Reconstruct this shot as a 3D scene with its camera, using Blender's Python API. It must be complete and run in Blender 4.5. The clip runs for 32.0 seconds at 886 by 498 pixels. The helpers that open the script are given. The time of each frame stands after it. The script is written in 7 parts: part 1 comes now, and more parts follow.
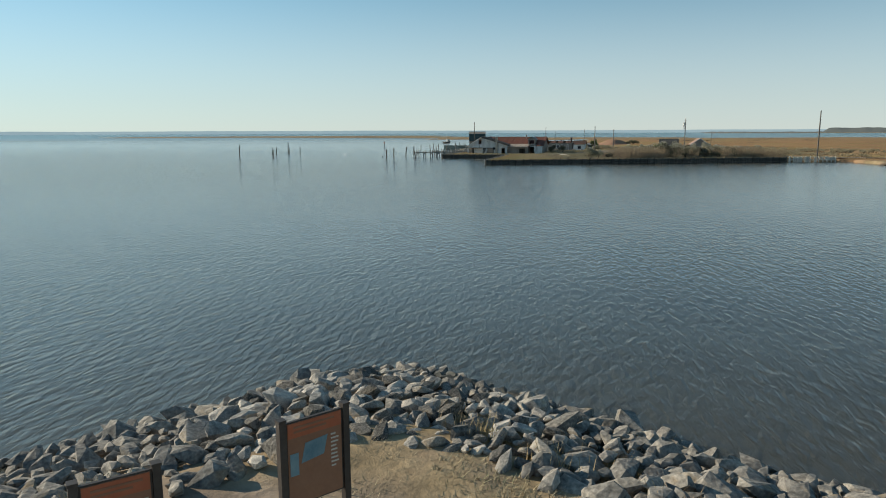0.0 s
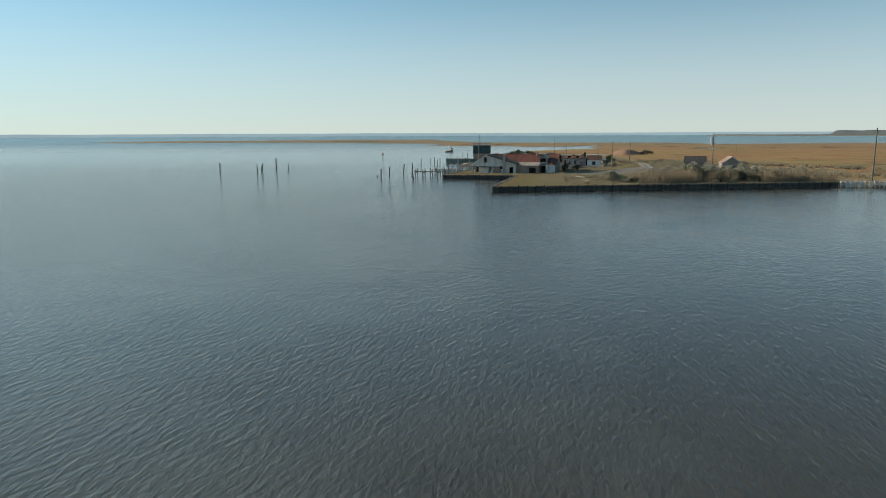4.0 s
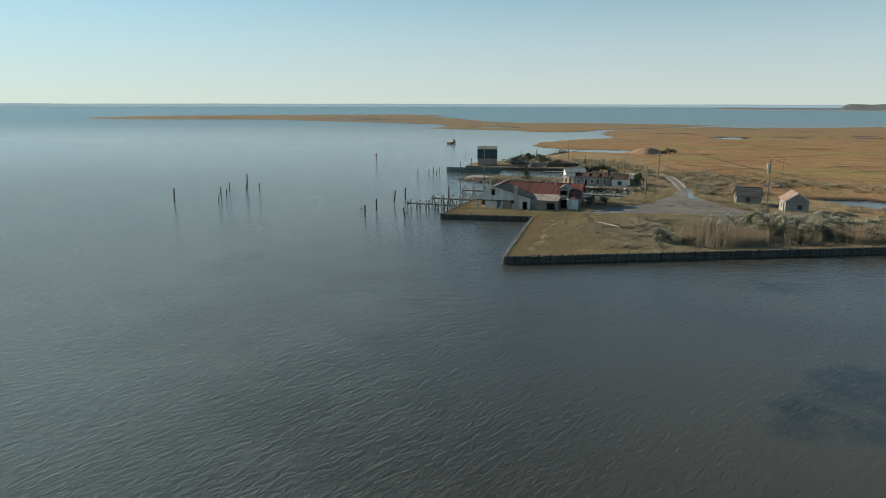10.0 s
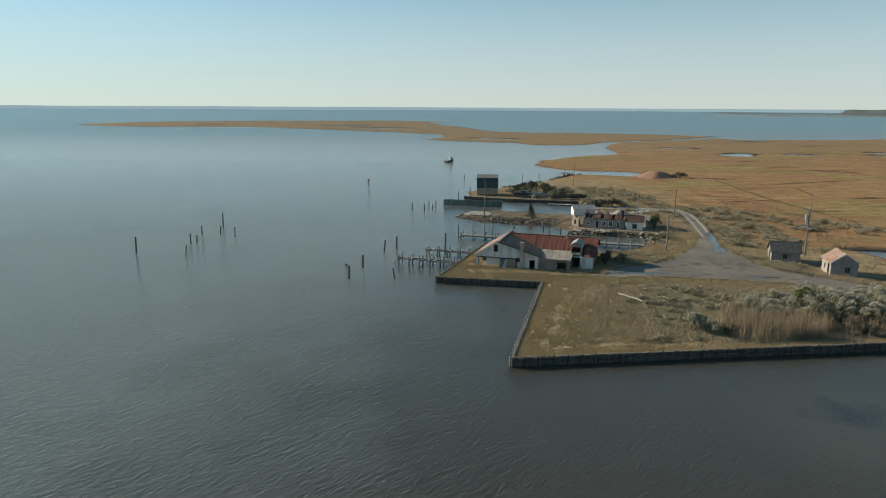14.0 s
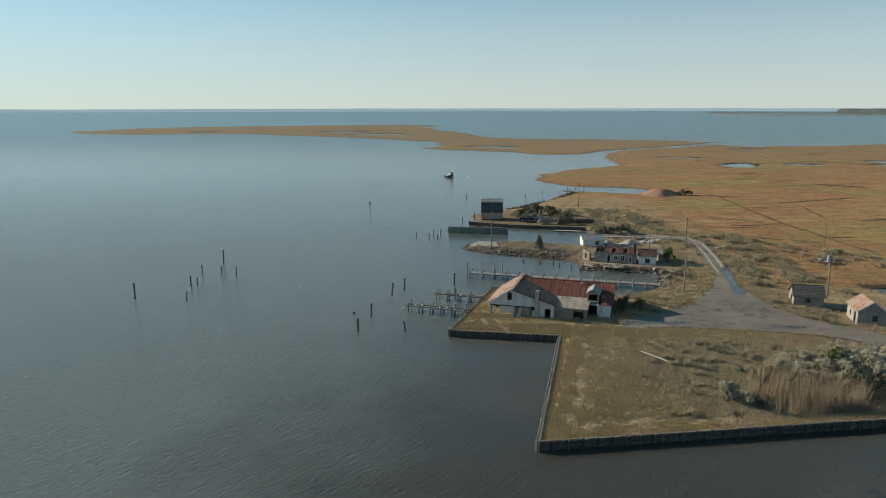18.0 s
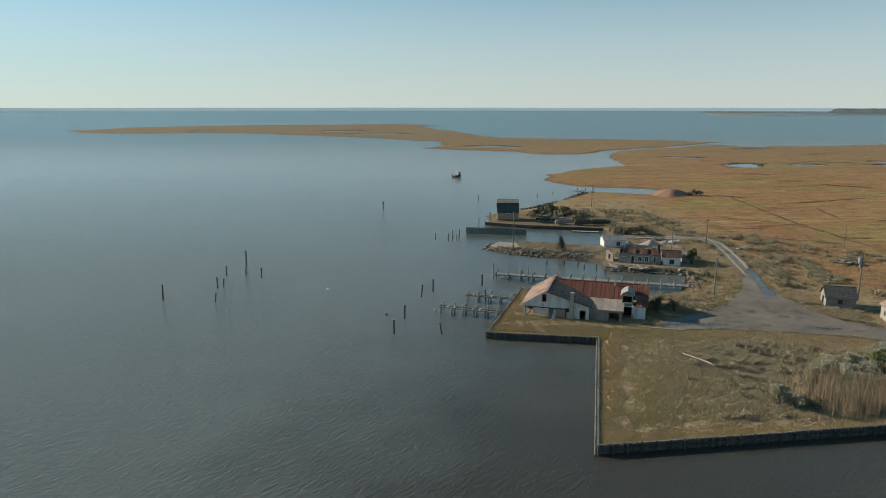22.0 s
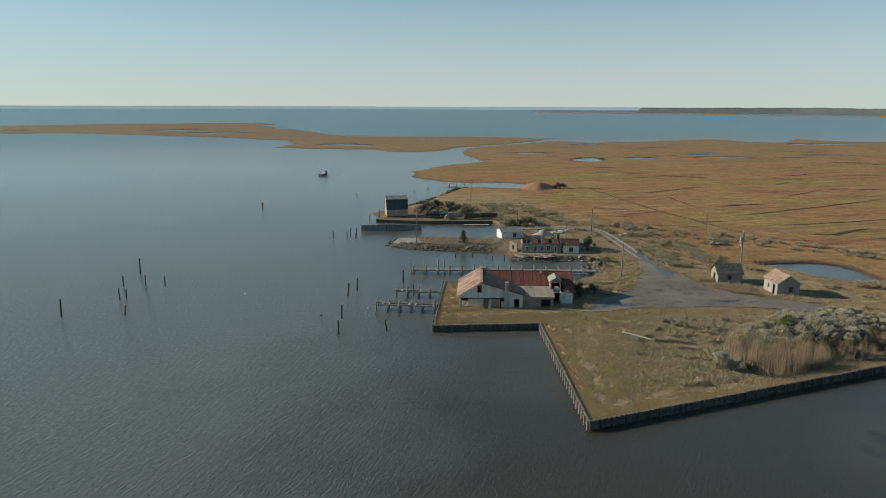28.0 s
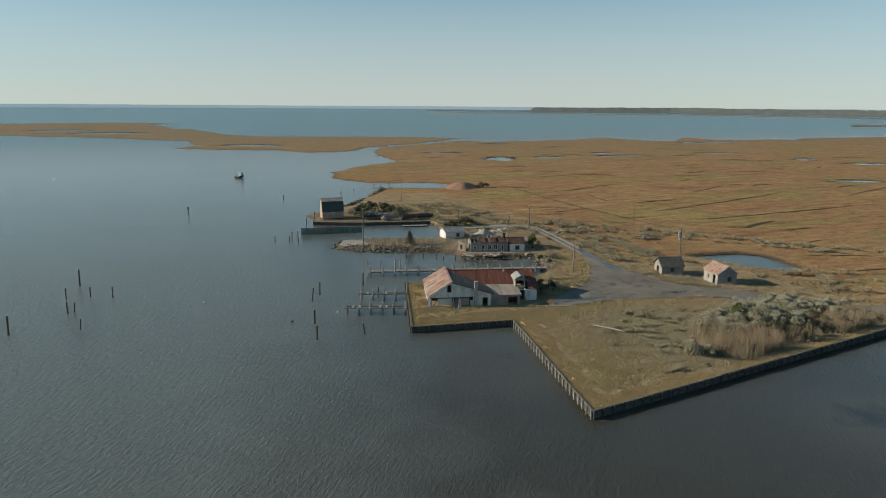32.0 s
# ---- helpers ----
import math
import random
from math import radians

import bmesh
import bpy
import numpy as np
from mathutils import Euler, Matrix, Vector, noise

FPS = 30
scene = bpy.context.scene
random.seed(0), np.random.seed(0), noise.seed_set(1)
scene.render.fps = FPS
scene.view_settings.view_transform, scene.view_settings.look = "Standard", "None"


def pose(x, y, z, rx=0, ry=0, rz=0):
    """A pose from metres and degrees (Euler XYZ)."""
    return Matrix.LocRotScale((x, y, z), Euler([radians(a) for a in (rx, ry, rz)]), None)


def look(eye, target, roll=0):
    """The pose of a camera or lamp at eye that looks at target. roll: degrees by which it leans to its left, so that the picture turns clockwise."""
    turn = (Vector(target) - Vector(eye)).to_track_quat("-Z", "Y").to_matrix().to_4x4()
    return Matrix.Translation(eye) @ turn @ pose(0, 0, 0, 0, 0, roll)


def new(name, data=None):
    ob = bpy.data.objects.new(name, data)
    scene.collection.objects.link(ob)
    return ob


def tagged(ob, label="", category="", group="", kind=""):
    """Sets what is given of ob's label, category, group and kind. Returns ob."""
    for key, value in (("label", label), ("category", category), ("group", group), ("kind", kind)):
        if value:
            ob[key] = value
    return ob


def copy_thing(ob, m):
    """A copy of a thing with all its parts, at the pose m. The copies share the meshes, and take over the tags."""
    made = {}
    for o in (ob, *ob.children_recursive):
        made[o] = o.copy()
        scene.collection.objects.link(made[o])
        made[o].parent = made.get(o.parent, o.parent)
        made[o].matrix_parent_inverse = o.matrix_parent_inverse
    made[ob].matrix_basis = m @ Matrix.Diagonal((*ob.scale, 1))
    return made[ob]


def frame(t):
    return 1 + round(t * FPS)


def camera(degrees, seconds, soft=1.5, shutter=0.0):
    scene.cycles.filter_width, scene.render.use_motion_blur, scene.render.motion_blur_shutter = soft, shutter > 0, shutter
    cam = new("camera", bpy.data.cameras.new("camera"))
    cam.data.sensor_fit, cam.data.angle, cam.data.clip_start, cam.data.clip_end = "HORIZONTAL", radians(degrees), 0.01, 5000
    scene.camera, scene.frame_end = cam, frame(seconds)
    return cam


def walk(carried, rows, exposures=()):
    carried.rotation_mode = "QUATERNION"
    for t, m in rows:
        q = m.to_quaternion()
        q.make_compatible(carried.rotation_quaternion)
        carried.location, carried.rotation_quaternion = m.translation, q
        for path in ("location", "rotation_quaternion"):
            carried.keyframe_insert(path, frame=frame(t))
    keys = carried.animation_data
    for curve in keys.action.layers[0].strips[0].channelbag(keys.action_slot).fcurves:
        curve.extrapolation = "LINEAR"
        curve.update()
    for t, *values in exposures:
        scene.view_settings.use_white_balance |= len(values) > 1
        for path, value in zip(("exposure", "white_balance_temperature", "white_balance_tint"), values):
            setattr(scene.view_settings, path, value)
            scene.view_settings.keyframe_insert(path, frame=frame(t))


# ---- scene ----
cam = camera(65.1, 32.0, 1.0)
PATH = [
    (0, (4.890, 3.280, 6.358), (4.570, 23.001, 3.043), -0.20),
    (1, (4.449, 7.674, 6.544), (4.183, 27.404, 3.282), 0.10),
    (2, (4.647, 12.348, 7.200), (4.316, 32.080, 3.959), -0.00),
    (3, (4.982, 17.280, 8.367), (4.589, 37.007, 5.099), -0.20),
    (5.5, (5.274, 30.157, 12.290), (4.820, 49.887, 9.047), -0.20),
    (6, (5.293, 32.694, 13.167), (4.833, 52.422, 9.908), -0.20),
    (7, (5.260, 37.662, 14.901), (4.795, 57.390, 11.650), 0.10),
    (8, (5.317, 42.610, 16.658), (4.839, 62.338, 13.407), 0.20),
    (8.5, (5.367, 45.180, 17.608), (4.884, 64.911, 14.381), 0.10),
    (9, (5.410, 47.868, 18.580), (4.916, 67.538, 14.998), -0.10),
    (9.5, (5.404, 50.651, 19.510), (4.911, 70.230, 15.460), 0.00),
    (10, (5.383, 53.427, 20.334), (4.893, 72.995, 16.230), 0.10),
    (10.5, (5.366, 56.143, 21.052), (4.870, 75.711, 16.950), 0.10),
    (11, (5.365, 58.800, 21.799), (4.870, 78.372, 17.714), -0.10),
    (11.5, (5.349, 61.422, 22.686), (4.861, 80.996, 18.608), -0.10),
    (12, (5.333, 63.907, 23.613), (4.841, 83.480, 19.534), -0.20),
    (12.5, (5.363, 66.161, 24.499), (4.878, 85.735, 20.419), 0.20),
    (13, (5.400, 68.174, 25.361), (4.912, 87.749, 21.291), -0.10),
    (13.5, (5.377, 69.914, 26.217), (4.936, 89.493, 22.156), 0.00),
    (14, (5.250, 71.372, 27.092), (4.826, 90.955, 23.050), 0.30),
    (14.5, (4.999, 72.531, 28.018), (4.604, 92.114, 23.976), 0.00),
    (16.5, (3.591, 75.958, 31.882), (3.202, 95.540, 27.832), -0.20),
    (17, (3.235, 76.554, 32.718), (2.865, 96.136, 28.667), -0.20),
    (17.5, (2.888, 76.907, 33.371), (2.557, 96.489, 29.319), -0.10),
    (18, (2.525, 77.084, 33.848), (2.234, 96.670, 29.806), -0.10),
    (18.5, (2.115, 77.156, 34.160), (1.854, 96.741, 30.114), -0.10),
    (19, (1.620, 77.176, 34.336), (1.389, 96.759, 30.282), 0.10),
    (19.5, (1.011, 77.200, 34.421), (0.781, 96.782, 30.360), -0.20),
    (20, (0.266, 77.244, 34.436), (-0.024, 96.822, 30.362), 0.10),
    (20.5, (-0.628, 77.313, 34.402), (-1.488, 96.875, 30.329), -0.10),
    (21, (-1.637, 77.376, 34.340), (-2.595, 96.935, 30.270), -0.10),
    (21.5, (-2.724, 77.412, 34.246), (-3.428, 96.983, 30.186), -0.00),
    (22, (-3.871, 77.454, 34.149), (-3.999, 97.037, 30.085), 0.00),
    (22.5, (-5.031, 77.539, 34.073), (-4.580, 97.117, 30.011), 0.00),
    (23, (-6.239, 77.630, 34.008), (-5.239, 97.187, 29.939), -0.10),
    (23.5, (-7.530, 77.705, 33.934), (-5.981, 97.224, 29.856), 0.10),
    (24, (-8.864, 77.778, 33.883), (-6.828, 97.254, 29.817), 0.00),
    (24.5, (-10.199, 77.848, 33.882), (-7.726, 97.269, 29.797), 0.20),
    (25, (-11.533, 77.930, 33.882), (-8.698, 97.302, 29.796), 0.10),
    (25.5, (-12.868, 78.042, 33.855), (-9.732, 97.365, 29.759), 0.10),
    (27.5, (-18.114, 78.523, 33.668), (-13.933, 97.649, 29.583), 0.30),
    (28, (-19.410, 78.720, 33.656), (-14.940, 97.780, 29.563), 0.20),
    (28.5, (-20.681, 79.030, 33.685), (-15.817, 97.990, 29.580), 0.20),
    (29, (-21.957, 79.384, 33.727), (-16.718, 98.243, 29.620), 0.20),
    (29.5, (-23.254, 79.699, 33.758), (-17.651, 98.452, 29.648), 0.20),
    (30, (-24.639, 79.991, 33.815), (-18.648, 98.627, 29.710), 0.20),
    (30.5, (-26.182, 80.275, 33.940), (-19.848, 98.793, 29.823), 0.20),
    (31, (-27.817, 80.528, 34.085), (-21.177, 98.938, 29.965), 0.20),
    (31.5, (-29.446, 80.704, 34.176), (-22.476, 98.992, 30.056), 0.30),
    (32, (-31.104, 80.838, 34.259), (-23.832, 99.012, 30.158), 0.40),
]
walk(cam, [(t, look(eye, target, roll)) for t, eye, target, roll in PATH], [(0, 0.35, 6500, 5.5), (20, 0.25, 6500, 5.5), (32, 0.12, 6500, 5.5)])

# ---- world, sun, exposure ----
SUN_TO = Vector((-0.88, 0.34, 0.36)).normalized()
scene.view_settings.exposure = 0.0
world = bpy.data.worlds.new("world")
scene.world = world
world.use_nodes = True
wn = world.node_tree
bg = wn.nodes["Background"]
sky = wn.nodes.new("ShaderNodeTexSky")
sky.sky_type = "NISHITA"
sky.sun_disc = False
sky.sun_elevation = math.asin(SUN_TO.z)
sky.sun_rotation = math.atan2(SUN_TO.x, SUN_TO.y)
sky.altitude = 0
sky.air_density, sky.dust_density, sky.ozone_density = 0.85, 0.0, 3.0
soft_sky = wn.nodes.new("ShaderNodeHueSaturation")
soft_sky.inputs["Saturation"].default_value = 0.78
wn.links.new(sky.outputs["Color"], soft_sky.inputs["Color"])
tint = wn.nodes.new("ShaderNodeMix")
tint.data_type, tint.blend_type = "RGBA", "MULTIPLY"
tint.inputs["Factor"].default_value = 1.0
tint.inputs["B"].default_value = (0.68, 0.995, 0.985, 1)
wn.links.new(soft_sky.outputs["Color"], tint.inputs["A"])
# pale haze low over the horizon
tc = wn.nodes.new("ShaderNodeTexCoord")
sep = wn.nodes.new("ShaderNodeSeparateXYZ")
wn.links.new(tc.outputs["Generated"], sep.inputs[0])
low = wn.nodes.new("ShaderNodeMapRange")
low.interpolation_type = "SMOOTHSTEP"
low.inputs["From Min"].default_value, low.inputs["From Max"].default_value = -0.02, 0.25
low.inputs["To Min"].default_value, low.inputs["To Max"].default_value = 0.72, 0.0
wn.links.new(sep.outputs["Z"], low.inputs["Value"])
haze = wn.nodes.new("ShaderNodeMix")
haze.data_type = "RGBA"
wn.links.new(low.outputs["Result"], haze.inputs["Factor"])
wn.links.new(tint.outputs["Result"], haze.inputs["A"])
haze.inputs["B"].default_value = (5.85, 5.75, 5.95, 1)
wn.links.new(haze.outputs["Result"], bg.inputs["Color"])
bg.inputs["Strength"].default_value = 0.09
sun_data = bpy.data.lights.new("sun", "SUN")
sun_data.energy, sun_data.angle, sun_data.color = 4.8, radians(0.6), (1.0, 0.86, 0.68)
sun = new("sun", sun_data)
sun.matrix_world = look(SUN_TO * 100, (0, 0, 0))


# ---- materials ----
def material(name, tones, scale=1.0, rough=0.85, metal=0.0, bump=0.3, fine=8.0, spread=0.15, stretch=(1, 1, 1), spec=0.3, island=False, stains=None, coord="Object", foliage=False):
    """Tones mixed by a broad noise, varied per object or island, with fine grain, optional stains and relief."""
    m = bpy.data.materials.new(name)
    m.use_nodes = True
    nt = m.node_tree
    n, l = nt.nodes, nt.links
    b = n["Principled BSDF"]
    b.inputs["Roughness"].default_value = rough
    b.inputs["Metallic"].default_value = metal
    b.inputs["Specular IOR Level"].default_value = spec
    tc = n.new("ShaderNodeTexCoord")
    mp = n.new("ShaderNodeMapping")
    mp.inputs["Scale"].default_value = stretch
    if coord == "World":
        geo = n.new("ShaderNodeNewGeometry")
        l.new(geo.outputs["Position"], mp.inputs["Vector"])
    else:
        l.new(tc.outputs["Object"], mp.inputs["Vector"])
    a = n.new("ShaderNodeTexNoise")
    a.inputs["Scale"].default_value = scale
    a.inputs["Detail"].default_value = 6
    a.inputs["Roughness"].default_value = 0.65
    l.new(mp.outputs[0], a.inputs["Vector"])
    ramp = n.new("ShaderNodeValToRGB")
    els = ramp.color_ramp.elements
    while len(els) < len(tones):
        els.new(0.5)
    for k, tone in enumerate(tones):
        els[k].position = 0.3 + 0.4 * k / max(1, len(tones) - 1)
        els[k].color = (*tone, 1)
    l.new(a.outputs["Fac"], ramp.inputs["Fac"])
    f = n.new("ShaderNodeTexNoise")
    f.inputs["Scale"].default_value = scale * fine
    f.inputs["Detail"].default_value = 4
    l.new(mp.outputs[0], f.inputs["Vector"])
    colour = ramp.outputs["Color"]
    if stains:
        s = n.new("ShaderNodeTexNoise")
        s.inputs["Scale"].default_value = scale * stains[1]
        s.inputs["Detail"].default_value = 5
        l.new(mp.outputs[0], s.inputs["Vector"])
        sr = n.new("ShaderNodeMapRange")
        sr.inputs["From Min"].default_value = stains[2]
        sr.inputs["From Max"].default_value = stains[2] + 0.12
        l.new(s.outputs["Fac"], sr.inputs["Value"])
        mx = n.new("ShaderNodeMix")
        mx.data_type = "RGBA"
        l.new(sr.outputs["Result"], mx.inputs["Factor"])
        l.new(colour, mx.inputs["A"])
        mx.inputs["B"].default_value = (*stains[0], 1)
        colour = mx.outputs["Result"]
    rnd = n.new("ShaderNodeNewGeometry") if island else n.new("ShaderNodeObjectInfo")
    add = n.new("ShaderNodeMath")
    add.operation = "ADD"
    l.new(rnd.outputs["Random Per Island" if island else "Random"], add.inputs[0])
    l.new(f.outputs["Fac"], add.inputs[1])
    mr = n.new("ShaderNodeMapRange")
    mr.inputs["From Min"].default_value = 0.3
    mr.inputs["From Max"].default_value = 1.7
    mr.inputs["To Min"].default_value = 1 - spread * 1.6
    mr.inputs["To Max"].default_value = 1 + spread * 1.6
    l.new(add.outputs[0], mr.inputs["Value"])
    hsv = n.new("ShaderNodeHueSaturation")
    l.new(colour, hsv.inputs["Color"])
    l.new(mr.outputs["Result"], hsv.inputs["Value"])
    l.new(hsv.outputs["Color"], b.inputs["Base Color"])
    if foliage:
        ge = n.new("ShaderNodeNewGeometry")
        va = n.new("ShaderNodeVectorMath")
        va.operation = "MULTIPLY_ADD"
        va.inputs[1].default_value = (0.48, 0.48, 0.48)
        va.inputs[2].default_value = (0, 0, 0.7)
        l.new(ge.outputs["Normal"], va.inputs[0])
        vn = n.new("ShaderNodeVectorMath")
        vn.operation = "NORMALIZE"
        l.new(va.outputs[0], vn.inputs[0])
        l.new(vn.outputs[0], b.inputs["Normal"])
    if bump:
        bp = n.new("ShaderNodeBump")
        bp.inputs["Strength"].default_value = bump
        bp.inputs["Distance"].default_value = 0.05
        l.new(f.outputs["Fac"], bp.inputs["Height"])
        l.new(bp.outputs["Normal"], b.inputs["Normal"])
    return m


def water_material():
    m = bpy.data.materials.new("bay_water")
    m.use_nodes = True
    n, l = m.node_tree.nodes, m.node_tree.links
    b = n["Principled BSDF"]
    b.inputs["Roughness"].default_value = 0.14
    b.inputs["IOR"].default_value = 1.33
    # light scatters in the silty water, so thin shadows blur away
    b.inputs["Subsurface Weight"].default_value = 1.0
    b.inputs["Subsurface Radius"].default_value = (1.2, 1.2, 1.2)
    b.inputs["Subsurface Scale"].default_value = 1.0
    g = n.new("ShaderNodeNewGeometry")
    def calc(kind, a, c, clamp=False):
        k = n.new("ShaderNodeMath")
        k.operation, k.use_clamp = kind, clamp
        for i, v in enumerate((a, c)):
            if isinstance(v, (int, float)):
                k.inputs[i].default_value = v
            else:
                l.new(v, k.inputs[i])
        return k.outputs[0]

    def shade(fac, a, c):
        mx = n.new("ShaderNodeMix")
        mx.data_type = "RGBA"
        l.new(fac, mx.inputs["Factor"])
        for key, v in (("A", a), ("B", c)):
            if isinstance(v, tuple):
                mx.inputs[key].default_value = (*v, 1)
            else:
                l.new(v, mx.inputs[key])
        return mx.outputs["Result"]

    big = n.new("ShaderNodeTexNoise")
    big.inputs["Scale"].default_value = 0.07
    big.inputs["Detail"].default_value = 6
    big.inputs["Roughness"].default_value = 0.6
    l.new(g.outputs["Position"], big.inputs["Vector"])
    xyz = n.new("ShaderNodeSeparateXYZ")
    l.new(g.outputs["Position"], xyz.inputs[0])
    # silty west channel, paled to paint in sun-side sky reflection; brown shallows east
    shoal_shift = n.new("ShaderNodeMapRange")
    shoal_shift.inputs["From Min"].default_value, shoal_shift.inputs["From Max"].default_value = 40, 120
    shoal_shift.inputs["To Min"].default_value, shoal_shift.inputs["To Max"].default_value = 19.0, 31.0
    l.new(xyz.outputs["Y"], shoal_shift.inputs["Value"])
    shoal = calc("ADD", calc("MULTIPLY", calc("ADD", xyz.outputs["X"], shoal_shift.outputs["Result"]), 1 / 32), calc("MULTIPLY", calc("SUBTRACT", big.outputs["Fac"], 0.5), 1.2), True)
    inner = n.new("ShaderNodeMapRange")
    inner.inputs["From Min"].default_value, inner.inputs["From Max"].default_value = 150, 195
    inner.inputs["To Min"].default_value, inner.inputs["To Max"].default_value = 1.0, 0.15
    l.new(xyz.outputs["Y"], inner.inputs["Value"])
    shoal = calc("MULTIPLY", shoal, inner.outputs["Result"])
    tone = shade(shoal, (0.13, 0.144, 0.134), (0.062, 0.059, 0.048))
    # base colour turns blue-green out in the open sound
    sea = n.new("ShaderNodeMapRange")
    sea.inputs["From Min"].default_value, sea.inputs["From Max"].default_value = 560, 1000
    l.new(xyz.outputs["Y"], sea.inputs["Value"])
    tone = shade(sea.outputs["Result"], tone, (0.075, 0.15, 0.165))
    # eelgrass beds seen through the shallow water
    beds = None
    for cx, cy, reach in ((32, 98, 22), (9.5, 157, 11), (41, 127, 13), (68, 145, 10)):
        d = n.new("ShaderNodeVectorMath")
        d.operation = "DISTANCE"
        l.new(g.outputs["Position"], d.inputs[0])
        d.inputs[1].default_value = (cx, cy, 0)
        one = calc("SUBTRACT", 1.0, calc("DIVIDE", d.outputs["Value"], reach), True)
        beds = one if beds is None else calc("MAXIMUM", beds, one)
    tone = shade(calc("MULTIPLY", beds, 1.6, True), tone, (0.08, 0.074, 0.058))
    grow = calc("SUBTRACT", calc("ADD", calc("MULTIPLY", big.outputs["Fac"], 9.0), calc("MINIMUM", calc("MULTIPLY", beds, 3.2), 2.6)), 6.7, True)
    grow = calc("MULTIPLY", grow, calc("MULTIPLY", beds, 5.0, True), True)
    tone = shade(calc("MULTIPLY", grow, 0.62), tone, (0.016, 0.028, 0.032))
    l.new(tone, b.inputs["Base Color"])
    mp = n.new("ShaderNodeMapping")
    mp.vector_type = "TEXTURE"
    mp.inputs["Rotation"].default_value = (0, 0, radians(84))
    mp.inputs["Scale"].default_value = (3.2, 1.0, 1.0)
    l.new(g.outputs["Position"], mp.inputs["Vector"])
    w1 = n.new("ShaderNodeTexNoise")
    w1.inputs["Scale"].default_value = 4.2
    w1.inputs["Detail"].default_value = 2
    w1.inputs["Roughness"].default_value = 0.5
    w1.inputs["Distortion"].default_value = 0.4
    l.new(mp.outputs[0], w1.inputs["Vector"])
    mp2 = n.new("ShaderNodeMapping")
    mp2.vector_type = "TEXTURE"
    mp2.inputs["Rotation"].default_value = (0, 0, radians(58))
    mp2.inputs["Scale"].default_value = (4.0, 1.0, 1.0)
    l.new(g.outputs["Position"], mp2.inputs["Vector"])
    w2 = n.new("ShaderNodeTexNoise")
    w2.inputs["Scale"].default_value = 4.6
    w2.inputs["Detail"].default_value = 2
    l.new(mp2.outputs[0], w2.inputs["Vector"])
    # the wind bends round the point: further out the crests swing to the north-east
    mp3 = n.new("ShaderNodeMapping")
    mp3.vector_type = "TEXTURE"
    mp3.inputs["Rotation"].default_value = (0, 0, radians(50))
    mp3.inputs["Scale"].default_value = (2.8, 1.0, 1.0)
    l.new(g.outputs["Position"], mp3.inputs["Vector"])
    w3 = n.new("ShaderNodeTexNoise")
    w3.inputs["Scale"].default_value = 2.5
    w3.inputs["Detail"].default_value = 3
    w3.inputs["Roughness"].default_value = 0.55
    w3.inputs["Distortion"].default_value = 0.9
    l.new(mp3.outputs[0], w3.inputs["Vector"])
    swing = n.new("ShaderNodeMapRange")
    swing.inputs["From Min"].default_value, swing.inputs["From Max"].default_value = 45, 120
    l.new(xyz.outputs["Y"], swing.inputs["Value"])
    crests = n.new("ShaderNodeMix")
    l.new(swing.outputs["Result"], crests.inputs["Factor"])
    l.new(calc("MULTIPLY", w1.outputs["Fac"], 0.62), crests.inputs["A"])
    l.new(calc("MULTIPLY", w3.outputs["Fac"], 2.0), crests.inputs["B"])
    calm = n.new("ShaderNodeTexNoise")
    calm.inputs["Scale"].default_value = 0.012
    calm.inputs["Detail"].default_value = 3
    l.new(g.outputs["Position"], calm.inputs["Vector"])
    cr = n.new("ShaderNodeMapRange")
    cr.inputs["From Min"].default_value, cr.inputs["From Max"].default_value = 0.35, 0.65
    cr.inputs["To Min"].default_value, cr.inputs["To Max"].default_value = 0.75, 1.0
    l.new(calm.outputs["Fac"], cr.inputs["Value"])
    # the chop of the open sound is too fine to show as single waves
    far = n.new("ShaderNodeMapRange")
    far.inputs["From Min"].default_value, far.inputs["From Max"].default_value = 140, 280
    far.inputs["To Min"].default_value, far.inputs["To Max"].default_value = 1.0, 0.5
    l.new(xyz.outputs["Y"], far.inputs["Value"])
    # the chop dies down in the lee of the point
    lee = n.new("ShaderNodeMapRange")
    lee.inputs["From Min"].default_value, lee.inputs["From Max"].default_value = -22, 10
    lee.inputs["To Min"].default_value, lee.inputs["To Max"].default_value = 1.0, 0.45
    reach = n.new("ShaderNodeMapRange")
    reach.inputs["From Min"].default_value, reach.inputs["From Max"].default_value = 55, 120
    reach.inputs["To Min"].default_value, reach.inputs["To Max"].default_value = 32.0, 0.0
    l.new(xyz.outputs["Y"], reach.inputs["Value"])
    l.new(calc("SUBTRACT", xyz.outputs["X"], reach.outputs["Result"]), lee.inputs["Value"])
    mul = n.new("ShaderNodeMath")
    mul.operation = "MULTIPLY_ADD"
    mul.inputs[1].default_value = 0.35
    l.new(w2.outputs["Fac"], mul.inputs[0])
    l.new(crests.outputs["Result"], mul.inputs[2])
    rough = n.new("ShaderNodeMapRange")
    rough.inputs["From Min"].default_value, rough.inputs["From Max"].default_value = 300, 760
    rough.inputs["To Min"].default_value, rough.inputs["To Max"].default_value = 0.125, 0.27
    l.new(xyz.outputs["Y"], rough.inputs["Value"])
    l.new(rough.outputs["Result"], b.inputs["Roughness"])
    bump = n.new("ShaderNodeBump")
    bump.inputs["Distance"].default_value = 0.115
    l.new(cr.outputs["Result"], bump.inputs["Strength"])
    sound = n.new("ShaderNodeMapRange")
    sound.inputs["From Min"].default_value, sound.inputs["From Max"].default_value = 235, 480
